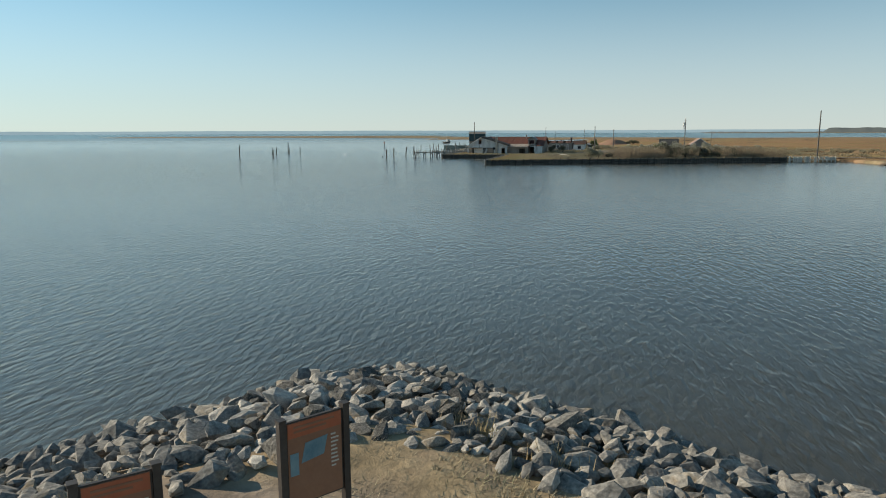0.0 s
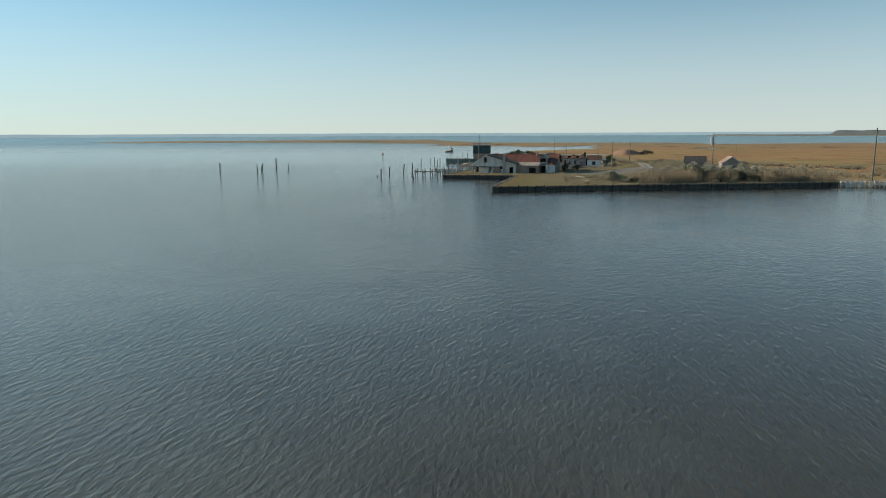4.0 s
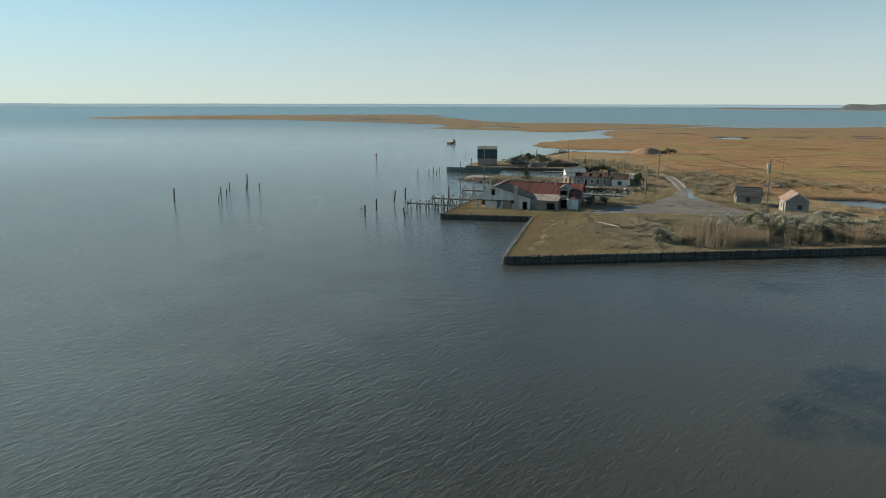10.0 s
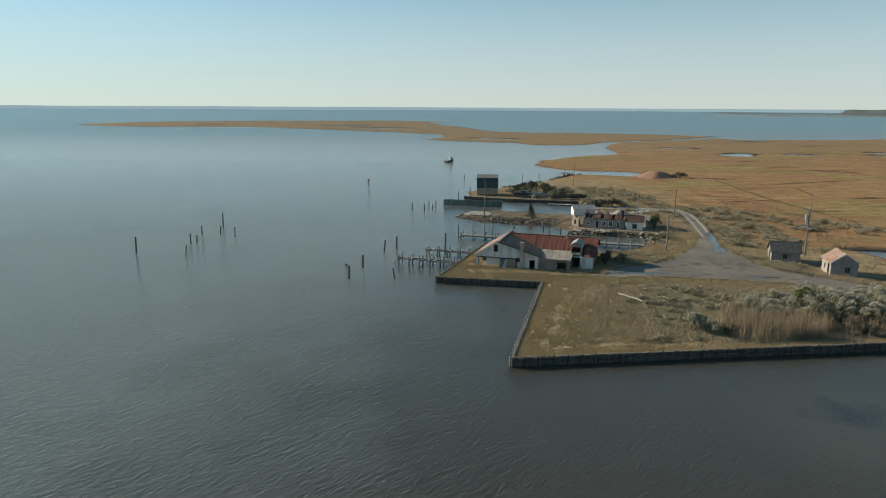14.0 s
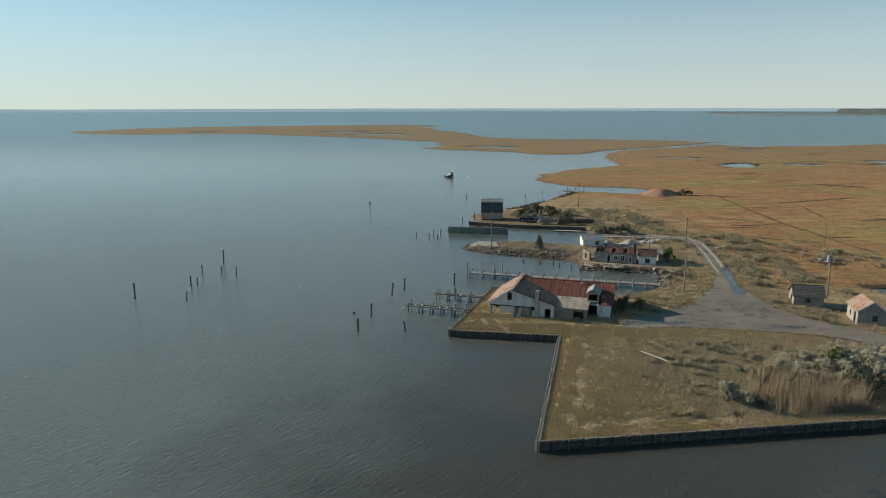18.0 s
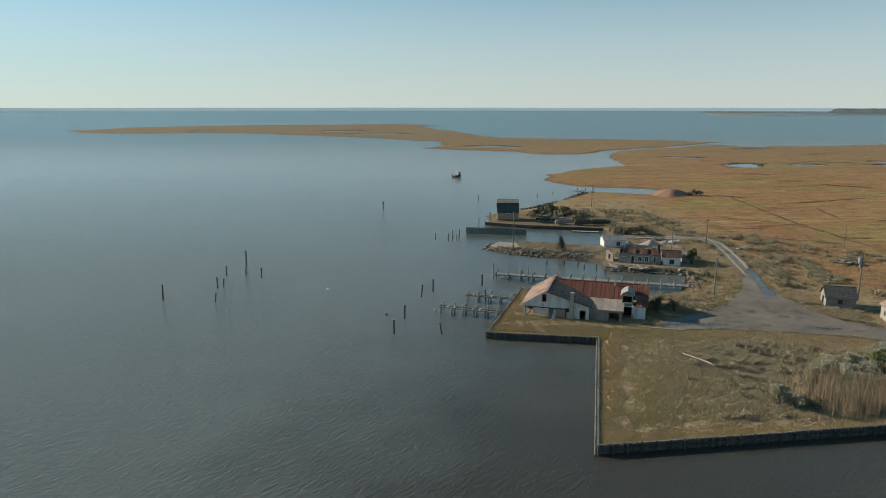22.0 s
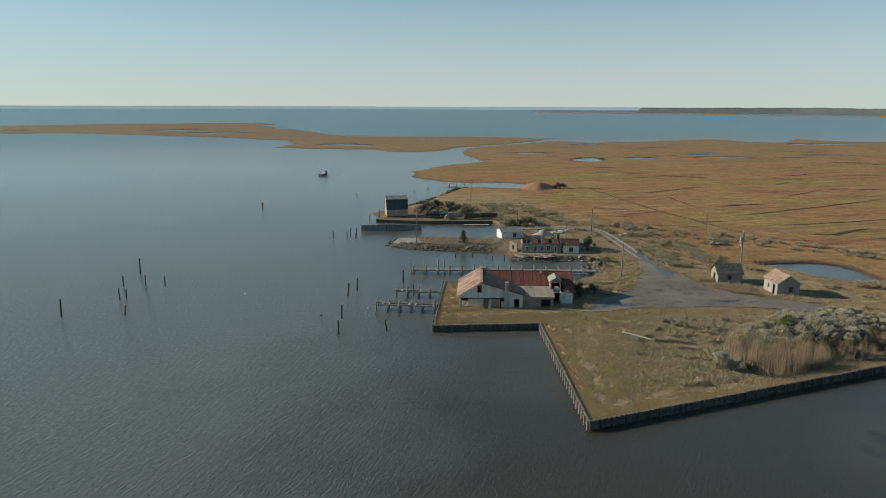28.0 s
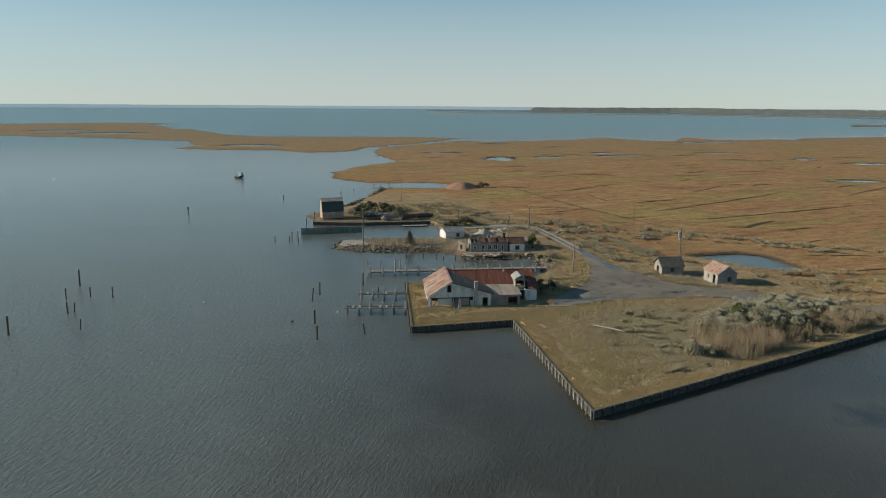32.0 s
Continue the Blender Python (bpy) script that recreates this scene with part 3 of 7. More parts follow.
MARSHWEST = [(77, 366), (64, 370), (50, 376), (41, 391), (39.5, 402), (46, 428), (62, 452), (95, 476), (100, 485), (99, 534), (108, 572), (125, 608), (221, 686), (234, 698), (236, 668), (257, 658), (271, 676), (300, 668), (343, 682), (402, 706), (410, 640), (424, 629), (493, 690), (488, 650), (517, 632), (563, 632), (641, 648), (749, 655)]
EASTLAND = [(1000, 560), (2400, 200), (3200, -900), (3200, -2500), (-900, -2500), (-500, -400), (-60, -25), (-14, 2), (-3.4, 14.6), (0.5, 18.6), (3.1, 20.2), (5.6, 19.0), (11.6, 13.2), (22, 2), (60, -5), (105, 40), (83, 112), (86, 148.6), (74.3, 150.6)]
MAINLAND = PROPERTY + BASINS + PLATFORM + MARSHWEST + EASTLAND
SPIT = [(226, 702), (128, 620), (101, 582), (81, 571), (57, 577), (44, 600), (15, 616), (-7, 624), (-21, 638), (-7, 681), (-8, 742), (-29, 762), (-69, 804), (-123, 850), (-178, 888), (-241, 938), (-277, 940), (-344, 934), (-410, 928), (-459, 953), (-518, 1019), (-494, 1097), (-485, 1160), (-431, 1215), (-337, 1274), (-199, 1319), (-102, 1351), (-9, 1292), (-49, 1199), (-23, 1129), (-23, 1057), (1, 1034), (22, 928), (33, 880), (42, 832), (88, 802), (144, 794), (196, 775), (247, 737)]
# ponds: centre, half sizes, turn
PONDS = [(167, 480, 8, 15, -35), (262, 506, 7, 5, 0), (260, 481, 16, 4, -10), (205, 484, 9, 5, -20), (346, 482, 15, 4, -15), (359, 417, 8, 4, -10), (366, 378, 13, 6, -25), (271, 310, 9, 4, -30), (430, 606, 14, 7, 0), (236, 634, 14, 5, 0), (152, 540, 12, 5, -10), (32, 664, 22, 11, -15), (-86, 926, 34, 18, 0), (-143, 1010, 30, 20, 0), (450, 600, 20, 6, 0), (-330, 1010, 18, 14, 0)]


POOL = [(80.5, 204.5), (86, 204.2), (92.5, 203), (96, 199), (95, 193), (93, 184.5), (88.5, 187.5), (84.5, 191), (83.5, 197)]


def sdist(px, py, poly):
    """Signed distance to a closed outline, positive inside."""
    q = np.array(poly, float)
    a, b = q, np.roll(q, -1, 0)
    best = np.full(px.shape, 1e9)
    inside = np.zeros(px.shape, bool)
    for (x0, y0), (x1, y1) in zip(a, b):
        dx, dy = x1 - x0, y1 - y0
        t = np.clip(((px - x0) * dx + (py - y0) * dy) / (dx * dx + dy * dy), 0, 1)
        best = np.minimum(best, (px - x0 - t * dx) ** 2 + (py - y0 - t * dy) ** 2)
        if y0 != y1:
            inside ^= ((y0 > py) != (y1 > py)) & (px < (py - y0) * dx / (y1 - y0) + x0)
    return np.where(inside, 1, -1) * np.sqrt(best)


def wobble(px, py, size, seed):
    """A cheap smooth field in -1..1 from summed sines."""
    r = rng(seed)
    out = np.zeros(np.shape(px))
    for k in range(5):
        a, ph, s = r.uniform(0, 6.28), r.uniform(0, 6.28), size / (1 + 0.9 * k)
        out += np.sin((px * np.cos(a) + py * np.sin(a)) * 6.28 / s + ph) / (1 + 0.6 * k)
    return out / 2.2


def step(a, b, x):
    t = np.clip((x - a) / (b - a), 0, 1)
    return t * t * (3 - 2 * t)


def walled(px, py):
    """True near the bulkheaded and walled shores, which run straight."""
    return ((px > -5) & (px < 88) & (py > 136) & (py < 204) & ~((px > 26) & (py > 190))) | ((px > 3) & (px < 40.5) & (py > 264.5) & (py < 279) & ~((px < 8.6) & (py > 277.5)))


def land_distance(px, py):
    d1, d2 = sdist(px, py, MAINLAND), sdist(px, py, SPIT)
    far = np.clip((np.hypot(px - 30, py - 220) - 60) / 250, 0, 1)
    ragged = wobble(px, py, 16, 3) * 0.6 + far * (wobble(px, py, 60, 4) * 5 + wobble(px, py, 23, 5) * 2.2)
    start = py < 60
    ragged = np.where(walled(px, py) | start, 0, ragged)
    d = np.maximum(d1, d2) + ragged
    d = np.minimum(d, -sdist(px, py, POOL))
    for cx, cy, rx, ry, turn in PONDS:
        c, s = math.cos(radians(turn)), math.sin(radians(turn))
        u, v = ((px - cx) * c + (py - cy) * s) / rx, (-(px - cx) * s + (py - cy) * c) / ry
        e = (np.sqrt(u * u + v * v) - 1 + 0.5 * wobble(px, py, 1.5 * max(rx, ry), 7)) * min(rx, ry)
        d = np.minimum(d, e)
    return d


def height(px, py):
    px, py = np.asarray(px, float), np.asarray(py, float)
    d = land_distance(px, py)
    wall = walled(px, py)
    near_road = np.exp(-(((px - 58) / 17) ** 2 + ((py - 190) / 26) ** 2))
    prop = step(215, 175, py) * step(95, 70, px) * (py > 100)
    top = 0.42 + 0.36 * prop + 0.5 * near_road + 0.08 * wobble(px, py, 11, 9) * (1 - prop) + 0.35 * step(330, 200, py) * step(75, 40, px) * (py > 150)
    top = np.where(py < 60, 0.95 + 0.05 * wobble(px, py, 3, 2), top)
    top = np.minimum(top, np.where(wall, 0.86, 3))
    rise = np.where(wall, 0.0 + (d > 0.85), np.where(py < 60, step(-0.5, 4.0, d), np.where(np.hypot(px - 40, py - 200) < 130, step(-0.4, 2.2, d), step(-0.2, 3.5, d))))
    deep = 9.0 * step(-8, -90, d)
    return -1.2 - deep + (top + 1.2) * np.where(wall, rise, 0) + np.where(wall, 0, (0.75 + step(-12, 0, d) * 0.3) * (d < 0) + (d >= 0) * 1.1 + (top + 0.1) * rise)


# ---- ground, water, distance ----
ROAD_EAST = [(38, 258), (52, 256.5), (63, 253.5), (64.3, 245), (61.8, 230), (57.6, 211), (55, 202), (54.4, 193), (56, 185.5), (60, 180), (65.2, 175.4), (74.2, 163), (82, 158), (110, 153), (160, 148)]
ROAD_WEST = [(38, 253), (49, 252), (59.6, 250), (61.4, 245.5), (58.6, 230), (54.6, 211), (49.5, 199.5), (42, 189), (30, 182.2), (28.5, 178.2), (42, 177.6), (56, 174.8), (66, 166), (78, 154.6), (110, 149.5)]


def build_ground():
    rects = [((-6, 134.4, 100, 300.8), 0.8), ((-24, -16, 32, 25), 0.5), ((-560, -100, 560, 1400), 3.5), ((-3500, -3000, 3600, 1300), 70)]
    V, Fc = [], []
    count = 0
    for k, ((x0, y0, x1, y1), s) in enumerate(rects):
        nx, ny = int(round((x1 - x0) / s)) + 1, int(round((y1 - y0) / s)) + 1
        gx, gy = np.meshgrid(x0 + s * np.arange(nx), y0 + s * np.arange(ny))
        z = height(gx, gy) - (0.04 if k > 1 else 0)
        V.append(np.stack([gx, gy, z], -1).reshape(-1, 3))
        idx = count + np.arange(nx * ny).reshape(ny, nx)
        f = np.stack([idx[:-1, :-1], idx[:-1, 1:], idx[1:, 1:], idx[1:, :-1]], -1).reshape(-1, 4)
        cx0, cy0 = gx[:-1, :-1].ravel(), gy[:-1, :-1].ravel()
        keep = np.ones(len(f), bool)
        for (a0, b0, a1, b1), _ in rects[:k]:
            keep &= ~((cx0 >= a0) & (cx0 + s <= a1) & (cy0 >= b0) & (cy0 + s <= b1))
        Fc.append(f[keep])
        count += nx * ny
    V, Fc = np.concatenate(V), np.concatenate(Fc)
    me = bpy.data.meshes.new("ground")
    me.vertices.add(len(V))
    me.vertices.foreach_set("co", V.ravel())
    me.loops.add(Fc.size)
    me.loops.foreach_set("vertex_index", Fc.ravel())
    me.polygons.add(len(Fc))
    me.polygons.foreach_set("loop_start", np.arange(len(Fc)) * 4)
    me.update(calc_edges=True)
    me.polygons.foreach_set("use_smooth", np.ones(len(Fc), bool))
    x, y = V[:, 0], V[:, 1]
    d = land_distance(x, y)
    start = y < 60
    field = step(205, 196, y) * step(90, 76, x) * (y > 100) + 0.85 * step(350, 320, y) * step(78, 56, x) * (y > 196)
    sand = np.where(start, 0.5 + 0.5 * wobble(x, y, 5, 21) - 0.12 * (x - 3), 0) + np.exp(-(((x - 84) / 9) ** 2 + ((y - 120) / 26) ** 2)) * (d < 8)
    sand = np.maximum(sand, step(222, 228, y) * step(256, 246, y) * step(38, 30, x) * 0.25)
    sand = np.maximum(sand, step(216, 221, y) * step(262, 248, y) * step(62, 52, x) * 0.6 * (y > 200))
    sand = np.maximum(sand, 0.45 * np.exp(-((x - 15.6 - (y - 146) * 0.2) / 0.9) ** 2) * (y > 143) * (y < 172) * (0.5 + 0.5 * wobble(x, y, 7, 22)))
    sand = np.maximum(sand, 0.5 * np.exp(-((y - 145.7 - (x - 20) * 0.09) / 0.7) ** 2) * (x > 15) * (x < 34) * (0.55 + 0.45 * wobble(x, y, 5, 23)))
    field = np.maximum(field, start)
    track = np.exp(-(np.minimum(np.abs(sdist(x, y, ROAD_EAST + ROAD_WEST[::-1])), 30) / 2.2) ** 2) * step(203, 222, y) * step(262, 256, y) * (x > 40) * (x < 75)
    sand = np.maximum(sand, track * (0.65 + 0.35 * wobble(x, y, 6, 24)))
    sand = np.maximum(sand, 0.75 * np.exp(-((x - 53.5) / 5) ** 2 - ((y - 233) / 13) ** 2) * (0.6 + 0.4 * wobble(x, y, 5, 25)))
    mud = np.where(walled(x, y) | start, 0, step(3.2, 0.6, d)) * 0.85
    mud = np.maximum(mud, 0.5 * step(256, 261, y) * step(302, 292, y) * step(44, 36, x) * (x > 0))
    mud = np.maximum(mud, 0.4 * step(222, 228, y) * step(256, 246, y) * step(34, 26, x) * (x > 0))
    for nm, val in (("field", field), ("sand", sand), ("mud", mud)):
        at = me.attributes.new(nm, "FLOAT", "POINT")
        at.data.foreach_set("value", np.clip(val, 0, 1).astype(np.float32))
    me.materials.append(GROUND)
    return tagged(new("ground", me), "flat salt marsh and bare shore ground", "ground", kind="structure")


build_ground()
g = Geo().add([(-5200 + 130 * i, -3000 + 100 * j, 0) for j in range(81) for i in range(81)], [(81 * j + i, 81 * j + i + 1, 81 * j + i + 82, 81 * j + i + 81) for j in range(80) for i in range(80)])
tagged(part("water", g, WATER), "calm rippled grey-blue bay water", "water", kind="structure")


def bank(a, b, z, wide=2.2):
    """The soil right behind a bulkhead."""
    a, b = Vector((*a, z)), Vector((*b, z))
    d = (b - a).normalized()
    n = Vector((-d.y, d.x, 0))
    return Geo().add([a, b, b + n * wide - d * 2.6, a + n * wide + d * 2.6], [(0, 1, 2, 3)])


RUNS = [((74.3, 150.6), (11.1, 141.2)), ((11.1, 141.2), (18.15, 174.0)), ((18.15, 174.0), (2.05, 176.45)), ((2.05, 176.45), (9.8, 201.8)), ((9.8, 201.8), (27, 197))]
for k, (a, b) in enumerate(RUNS):
    gg = bank(b, a, 0.80 + 0.006 * k)
    me = part("bank", gg, GROUND)
    at = me.data.attributes.new("field", "FLOAT", "POINT")
    at.data.foreach_set("value", [1.0] * 4)
    tagged(me, "grassy soil behind the bulkhead", "ground", kind="structure")
for a, b, z in (((7.2, 276.3), (19.5, 270.8), 0.8), ((19.5, 270.8), (39.2, 266.8), 0.806)):
    me = part("bank", bank(a, b, z, 2.2), GROUND)
    for nm, val in (("field", 1.0), ("mud", 0.5)):
        me.data.attributes.new(nm, "FLOAT", "POINT").data.foreach_set("value", [val] * 4)
    tagged(me, "soil behind the dock wall", "ground", kind="structure")


def ridge_line(name, pts, low, high, deep, mat, label, category, seed, seg=14.0, taper=1.0):
    """A far shore: a rough-topped wood or rise along a line."""
    r = rng(seed)
    geo = Geo()
    line = []
    for (x0, y0), (x1, y1) in zip(pts, pts[1:]):
        n = max(2, int(math.hypot(x1 - x0, y1 - y0) / seg))
        line += [(x0 + (x1 - x0) * k / n, y0 + (y1 - y0) * k / n) for k in range(n)]
    line.append(pts[-1])
    env = np.convolve(r.uniform(0, 1, len(line) + 40), np.ones(41) / 41, "valid")
    env = (env - env.min()) / max(1e-6, env.max() - env.min())
    vs, fs = [], []
    for k, (x, y) in enumerate(line):
        h = (low + (high - low) * (0.35 + 0.5 * env[k] + 0.15 * r.uniform())) * min(1, 0.12 + taper * k)
        o = Vector((x, y, 0)).normalized() * deep
        vs += [(x, y, -0.5), (x + o.x * 0.3, y + o.y * 0.3, h), (x + o.x, y + o.y, h * 0.8)]
    for k in range(len(line) - 1):
        i = 3 * k
        fs += [(i, i + 3, i + 4, i + 1), (i + 1, i + 4, i + 5, i + 2)]
    geo.add(vs, fs)
    return tagged(part(name, geo, mat), label, category, kind="structure")


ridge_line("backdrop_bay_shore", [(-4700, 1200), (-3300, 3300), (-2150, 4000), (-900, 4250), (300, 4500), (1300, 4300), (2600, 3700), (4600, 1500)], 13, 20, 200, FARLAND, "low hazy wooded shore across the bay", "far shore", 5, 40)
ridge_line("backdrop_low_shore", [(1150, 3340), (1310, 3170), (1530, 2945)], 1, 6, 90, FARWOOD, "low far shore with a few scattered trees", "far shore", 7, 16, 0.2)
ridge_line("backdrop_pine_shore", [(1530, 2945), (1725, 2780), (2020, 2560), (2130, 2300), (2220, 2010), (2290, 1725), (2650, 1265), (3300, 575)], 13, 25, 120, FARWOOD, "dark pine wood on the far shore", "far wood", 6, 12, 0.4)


def flat_isle(name, pts, wide, label, seed):
    r = rng(seed)
    vs, fs = [], []
    for k, (x, y) in enumerate(pts):
        o = Vector((x, y, 0)).normalized()
        w = wide * r.uniform(0.7, 1.2) * (0.15 if k == 0 else 1)
        vs += [(x - o.x * w, y - o.y * w, -0.2), (x - o.x * w * 0.8, y - o.y * w * 0.8, 0.9), (x + o.x * 90, y + o.y * 90, 1.2)]
    for k in range(len(pts) - 1):
        i = 3 * k
        fs += [(i, i + 3, i + 4, i + 1), (i + 1, i + 4, i + 5, i + 2)]
    return tagged(part(name, Geo().add(vs, fs), GROUND), label, "marsh", kind="structure")


flat_isle("backdrop_marsh_fringe", [(955, 2690), (1050, 2500), (1250, 2420), (1450, 2280), (1640, 2130), (1740, 1930), (1800, 1730), (1830, 1500), (2050, 1150)], 40, "russet marsh fringe before the far wood", 8)
flat_isle("backdrop_marsh_bar", [(1090, 960), (1180, 945), (1300, 900), (1500, 860)], 14, "low russet marsh bar in the sound", 9)

# ---- road surface ----


def build_road():
    e, w = np.array(ROAD_EAST), np.array(ROAD_WEST)
    fine = np.linspace(0, len(e) - 1, 380)
    ex = [np.interp(fine, np.arange(len(e)), e[:, k]) for k in (0, 1)]
    wx = [np.interp(fine, np.arange(len(w)), w[:, k]) for k in (0, 1)]
    for a in (*ex, *wx):
        a[1:-1] = np.convolve(a, [0.25, 0.5, 0.25], "valid")
    r = rng(4)
    cols = 26
    vs, fs = [], []
    for i in range(len(fine)):
        ja, jb = -0.03 + 0.03 * math.sin(i * 0.31) + r.uniform(-0.012, 0.012), 1.03 + 0.03 * math.sin(i * 0.23) + r.uniform(-0.012, 0.012)
        for j in range(cols):
            t = ja + (jb - ja) * j / (cols - 1)
            vs.append((ex[0][i] + (wx[0][i] - ex[0][i]) * t, ex[1][i] + (wx[1][i] - ex[1][i]) * t))
    vs = np.array(vs)
    z = height(vs[:, 0], vs[:, 1]) + 0.13
    z = np.maximum(z, 0.5).reshape(len(fine), cols)
    z = np.max([np.roll(z, k, 0) for k in range(-5, 6)], 0)
    pad = np.pad(z, ((12, 12), (0, 0)), "edge")
    z = np.mean([pad[k:k + len(fine)] for k in range(25)], 0).ravel()
    for i in range(len(fine) - 1):
        for j in range(cols - 1):
            a = i * cols + j
            fs.append((a, a + 1, a + cols + 1, a + cols))
    ob = part("road", Geo().add([(x, y, h) for (x, y), h in zip(vs, z)], fs), GRAVEL, smooth=True)
    x, y = vs[:, 0], vs[:, 1]
    across = np.tile(np.linspace(0, 1, cols), len(fine))
    wet = 1.0 * np.exp(-((x - 56.2 - (y - 207) * 0.27) / 1.5) ** 2) * step(192, 197, y) * step(222, 216, y)
    wet += 0.75 * np.exp(-((x - 53.5 - (178 - y) * 0.9) / 4.5) ** 2 - ((y - 178.3) / 1.3) ** 2)
    wet += 0.7 * step(47, 36, x) * np.exp(-((y - 180.2) / 1.6) ** 2)
    wet += 0.55 * np.exp(-((x - 63) / 5) ** 2 - ((y - 171.5) / 1.0) ** 2)
    rut = (np.exp(-((across - 0.25) / 0.13) ** 2) + np.exp(-((across - 0.78) / 0.13) ** 2)) * 0.75 * step(204, 216, y) + 0.25 * np.exp(-((across - 0.2) / 0.1) ** 2) * step(175, 200, y)
    for nm, val in (("wet", wet), ("rut", rut)):
        ob.data.attributes.new(nm, "FLOAT", "POINT").data.foreach_set("value", np.clip(val, 0, 1).astype(np.float32))
    return tagged(ob, "worn grey gravel road widening into a yard", "road", kind="structure")


build_road()


# ---- timber bulkheads ----
def bulkhead(a, b, top, label, mat, spacing=2.1, caps=TIMBER_PALE, posts=None, group="timber bulkheads", plank_w=0.3, broken=False):
    """Runs from a to b with the land on its left; piles stand on the water side."""
    a, b = Vector((*a, 0)), Vector((*b, 0))
    length = (b - a).length
    ang = math.degrees(math.atan2(b.y - a.y, b.x - a.x))
    base = thing("bulkhead", label, "bulkhead", pose(a.x, a.y, 0, 0, 0, ang), group)
    r = random.Random(int(length * 10))
    plank = mesh_of(Geo().box(0, -0.04, -1.3, plank_w - 0.025, 0.04, top - 0.06), "plank", mat)
    n = int(length / plank_w)
    for k in range(n):
        if broken and r.random() < 0.45:
            continue
        part("plank", plank, None, base, m=pose(k * length / n, r.uniform(-0.02, 0.02), r.uniform(-0.06, 0.02), 0, r.uniform(-0.6, 0.6), 0))
    pile = mesh_of(Geo().tube((0, 0, -1.5), (0, 0, top + 0.08), 0.105, 0.095, 8, 0.06), "post", posts or mat)
    m = max(2, int(length / spacing))
    for k in range(m + 1):
        part("post", pile, None, base, m=pose(k * length / m, -0.2, r.uniform(-0.1, 0.1), r.uniform(-1.5, 1.5), r.uniform(-1.5, 1.5), r.uniform(0, 90)))
    seg = 4.2
    k = max(1, int(length / seg))
    capm = mesh_of(Geo().box(0.01, -0.06, top - 0.05, length / k - 0.01, 0.14, top + 0.03), "cap_board", caps)
    walem = mesh_of(Geo().box(0.01, -0.12, 0.32, length / k - 0.01, -0.045, 0.52), "wale", mat)
    for i in range(k):
        part("cap_board", capm, None, base, m=pose(i * length / k, r.uniform(-0.02, 0.02), r.uniform(-0.02, 0.02), r.uniform(-1, 1), r.uniform(-0.25, 0.25), 0))
        part("wale", walem, None, base, m=pose(i * length / k, 0, r.uniform(-0.03, 0.03)))
    return base


bulkhead((11.1, 141.2), (74.3, 150.6), 0.98, "long dark weathered timber bulkhead along the grassy point", TIMBER_DARK, 1.5, caps=TIMBER)
# paler posts put the sun on this west face into the colour
bulkhead((18.15, 174.0), (11.1, 141.2), 0.98, "sunlit timber bulkhead with grey cap boards", TIMBER_DARK, 1.3, caps=TIMBER, posts=TIMBER_GREY)
bulkhead((2.05, 176.45), (18.15, 174.0), 0.98, "short timber bulkhead before the red-roofed house", TIMBER_DARK, 1.3, caps=TIMBER, posts=TIMBER_WET)
bulkhead((9.8, 201.8), (2.05, 176.45), 0.98, "timber bulkhead holding the small docks", TIMBER_DARK, caps=TIMBER)
bulkhead((27, 197), (9.8, 201.8), 0.9, "low timber bulkhead behind the house", TIMBER_DARK, caps=TIMBER)
bulkhead((74.9, 150.7), (84.3, 150.3), 1.05, "broken pale plank bulkhead with gaps", NEAR_WHITE, 0.8, caps=NEAR_WHITE, plank_w=0.5, broken=True)
bulkhead((1.3, 263.4), (17.3, 261.2), 1.6, "dark green algae-stained sheet wall in the water", GREENWALL, 1.9, TIMBER)
bulkhead((7.2, 276.3), (19.5, 270.8), 0.95, "timber dock wall below the boathouse", TIMBER_WET)
bulkhead((19.5, 270.8), (39.2, 266.8), 0.95, "timber dock wall beside the mooring basin", TIMBER_WET)


# ---- buildings ----
def wall_geo(profile, z0, holes, thick, geo=None, m=None):
    """A wall in the local xz plane, thick along +y: profile is its top edge [(x, z), ...]; holes are (x0, x1, z0, z1)."""
    geo = geo or Geo()
    xs = sorted({round(p[0], 4) for p in profile} | {round(h[k], 4) for h in holes for k in (0, 1)})
    px, pz = [p[0] for p in profile], [p[1] for p in profile]
    for xa, xb in zip(xs, xs[1:]):
        mid = (xa + xb) / 2
        za, zb = float(np.interp(xa, px, pz)), float(np.interp(xb, px, pz))
        low = z0
        for h in sorted((h for h in holes if h[0] < mid < h[1]), key=lambda h: h[2]):
            if h[2] > low + 1e-3:
                _slab(geo, xa, xb, low, low, h[2], h[2], thick, m)
            low = h[3]
        if min(za, zb) > low + 1e-3:
            _slab(geo, xa, xb, low, low, za, zb, thick, m)
    return geo


def _slab(geo, xa, xb, a0, b0, a1, b1, thick, m):
    p = [Vector(c) for c in ((xa, 0, a0), (xb, 0, b0), (xb, thick, b0), (xa, thick, a0), (xa, 0, a1), (xb, 0, b1), (xb, thick, b1), (xa, thick, a1))]
    if m is not None:
        p = [m @ c for c in p]
    geo.add(p, [(0, 3, 2, 1), (4, 5, 6, 7), (0, 1, 5, 4), (1, 2, 6, 5), (2, 3, 7, 6), (3, 0, 4, 7)])


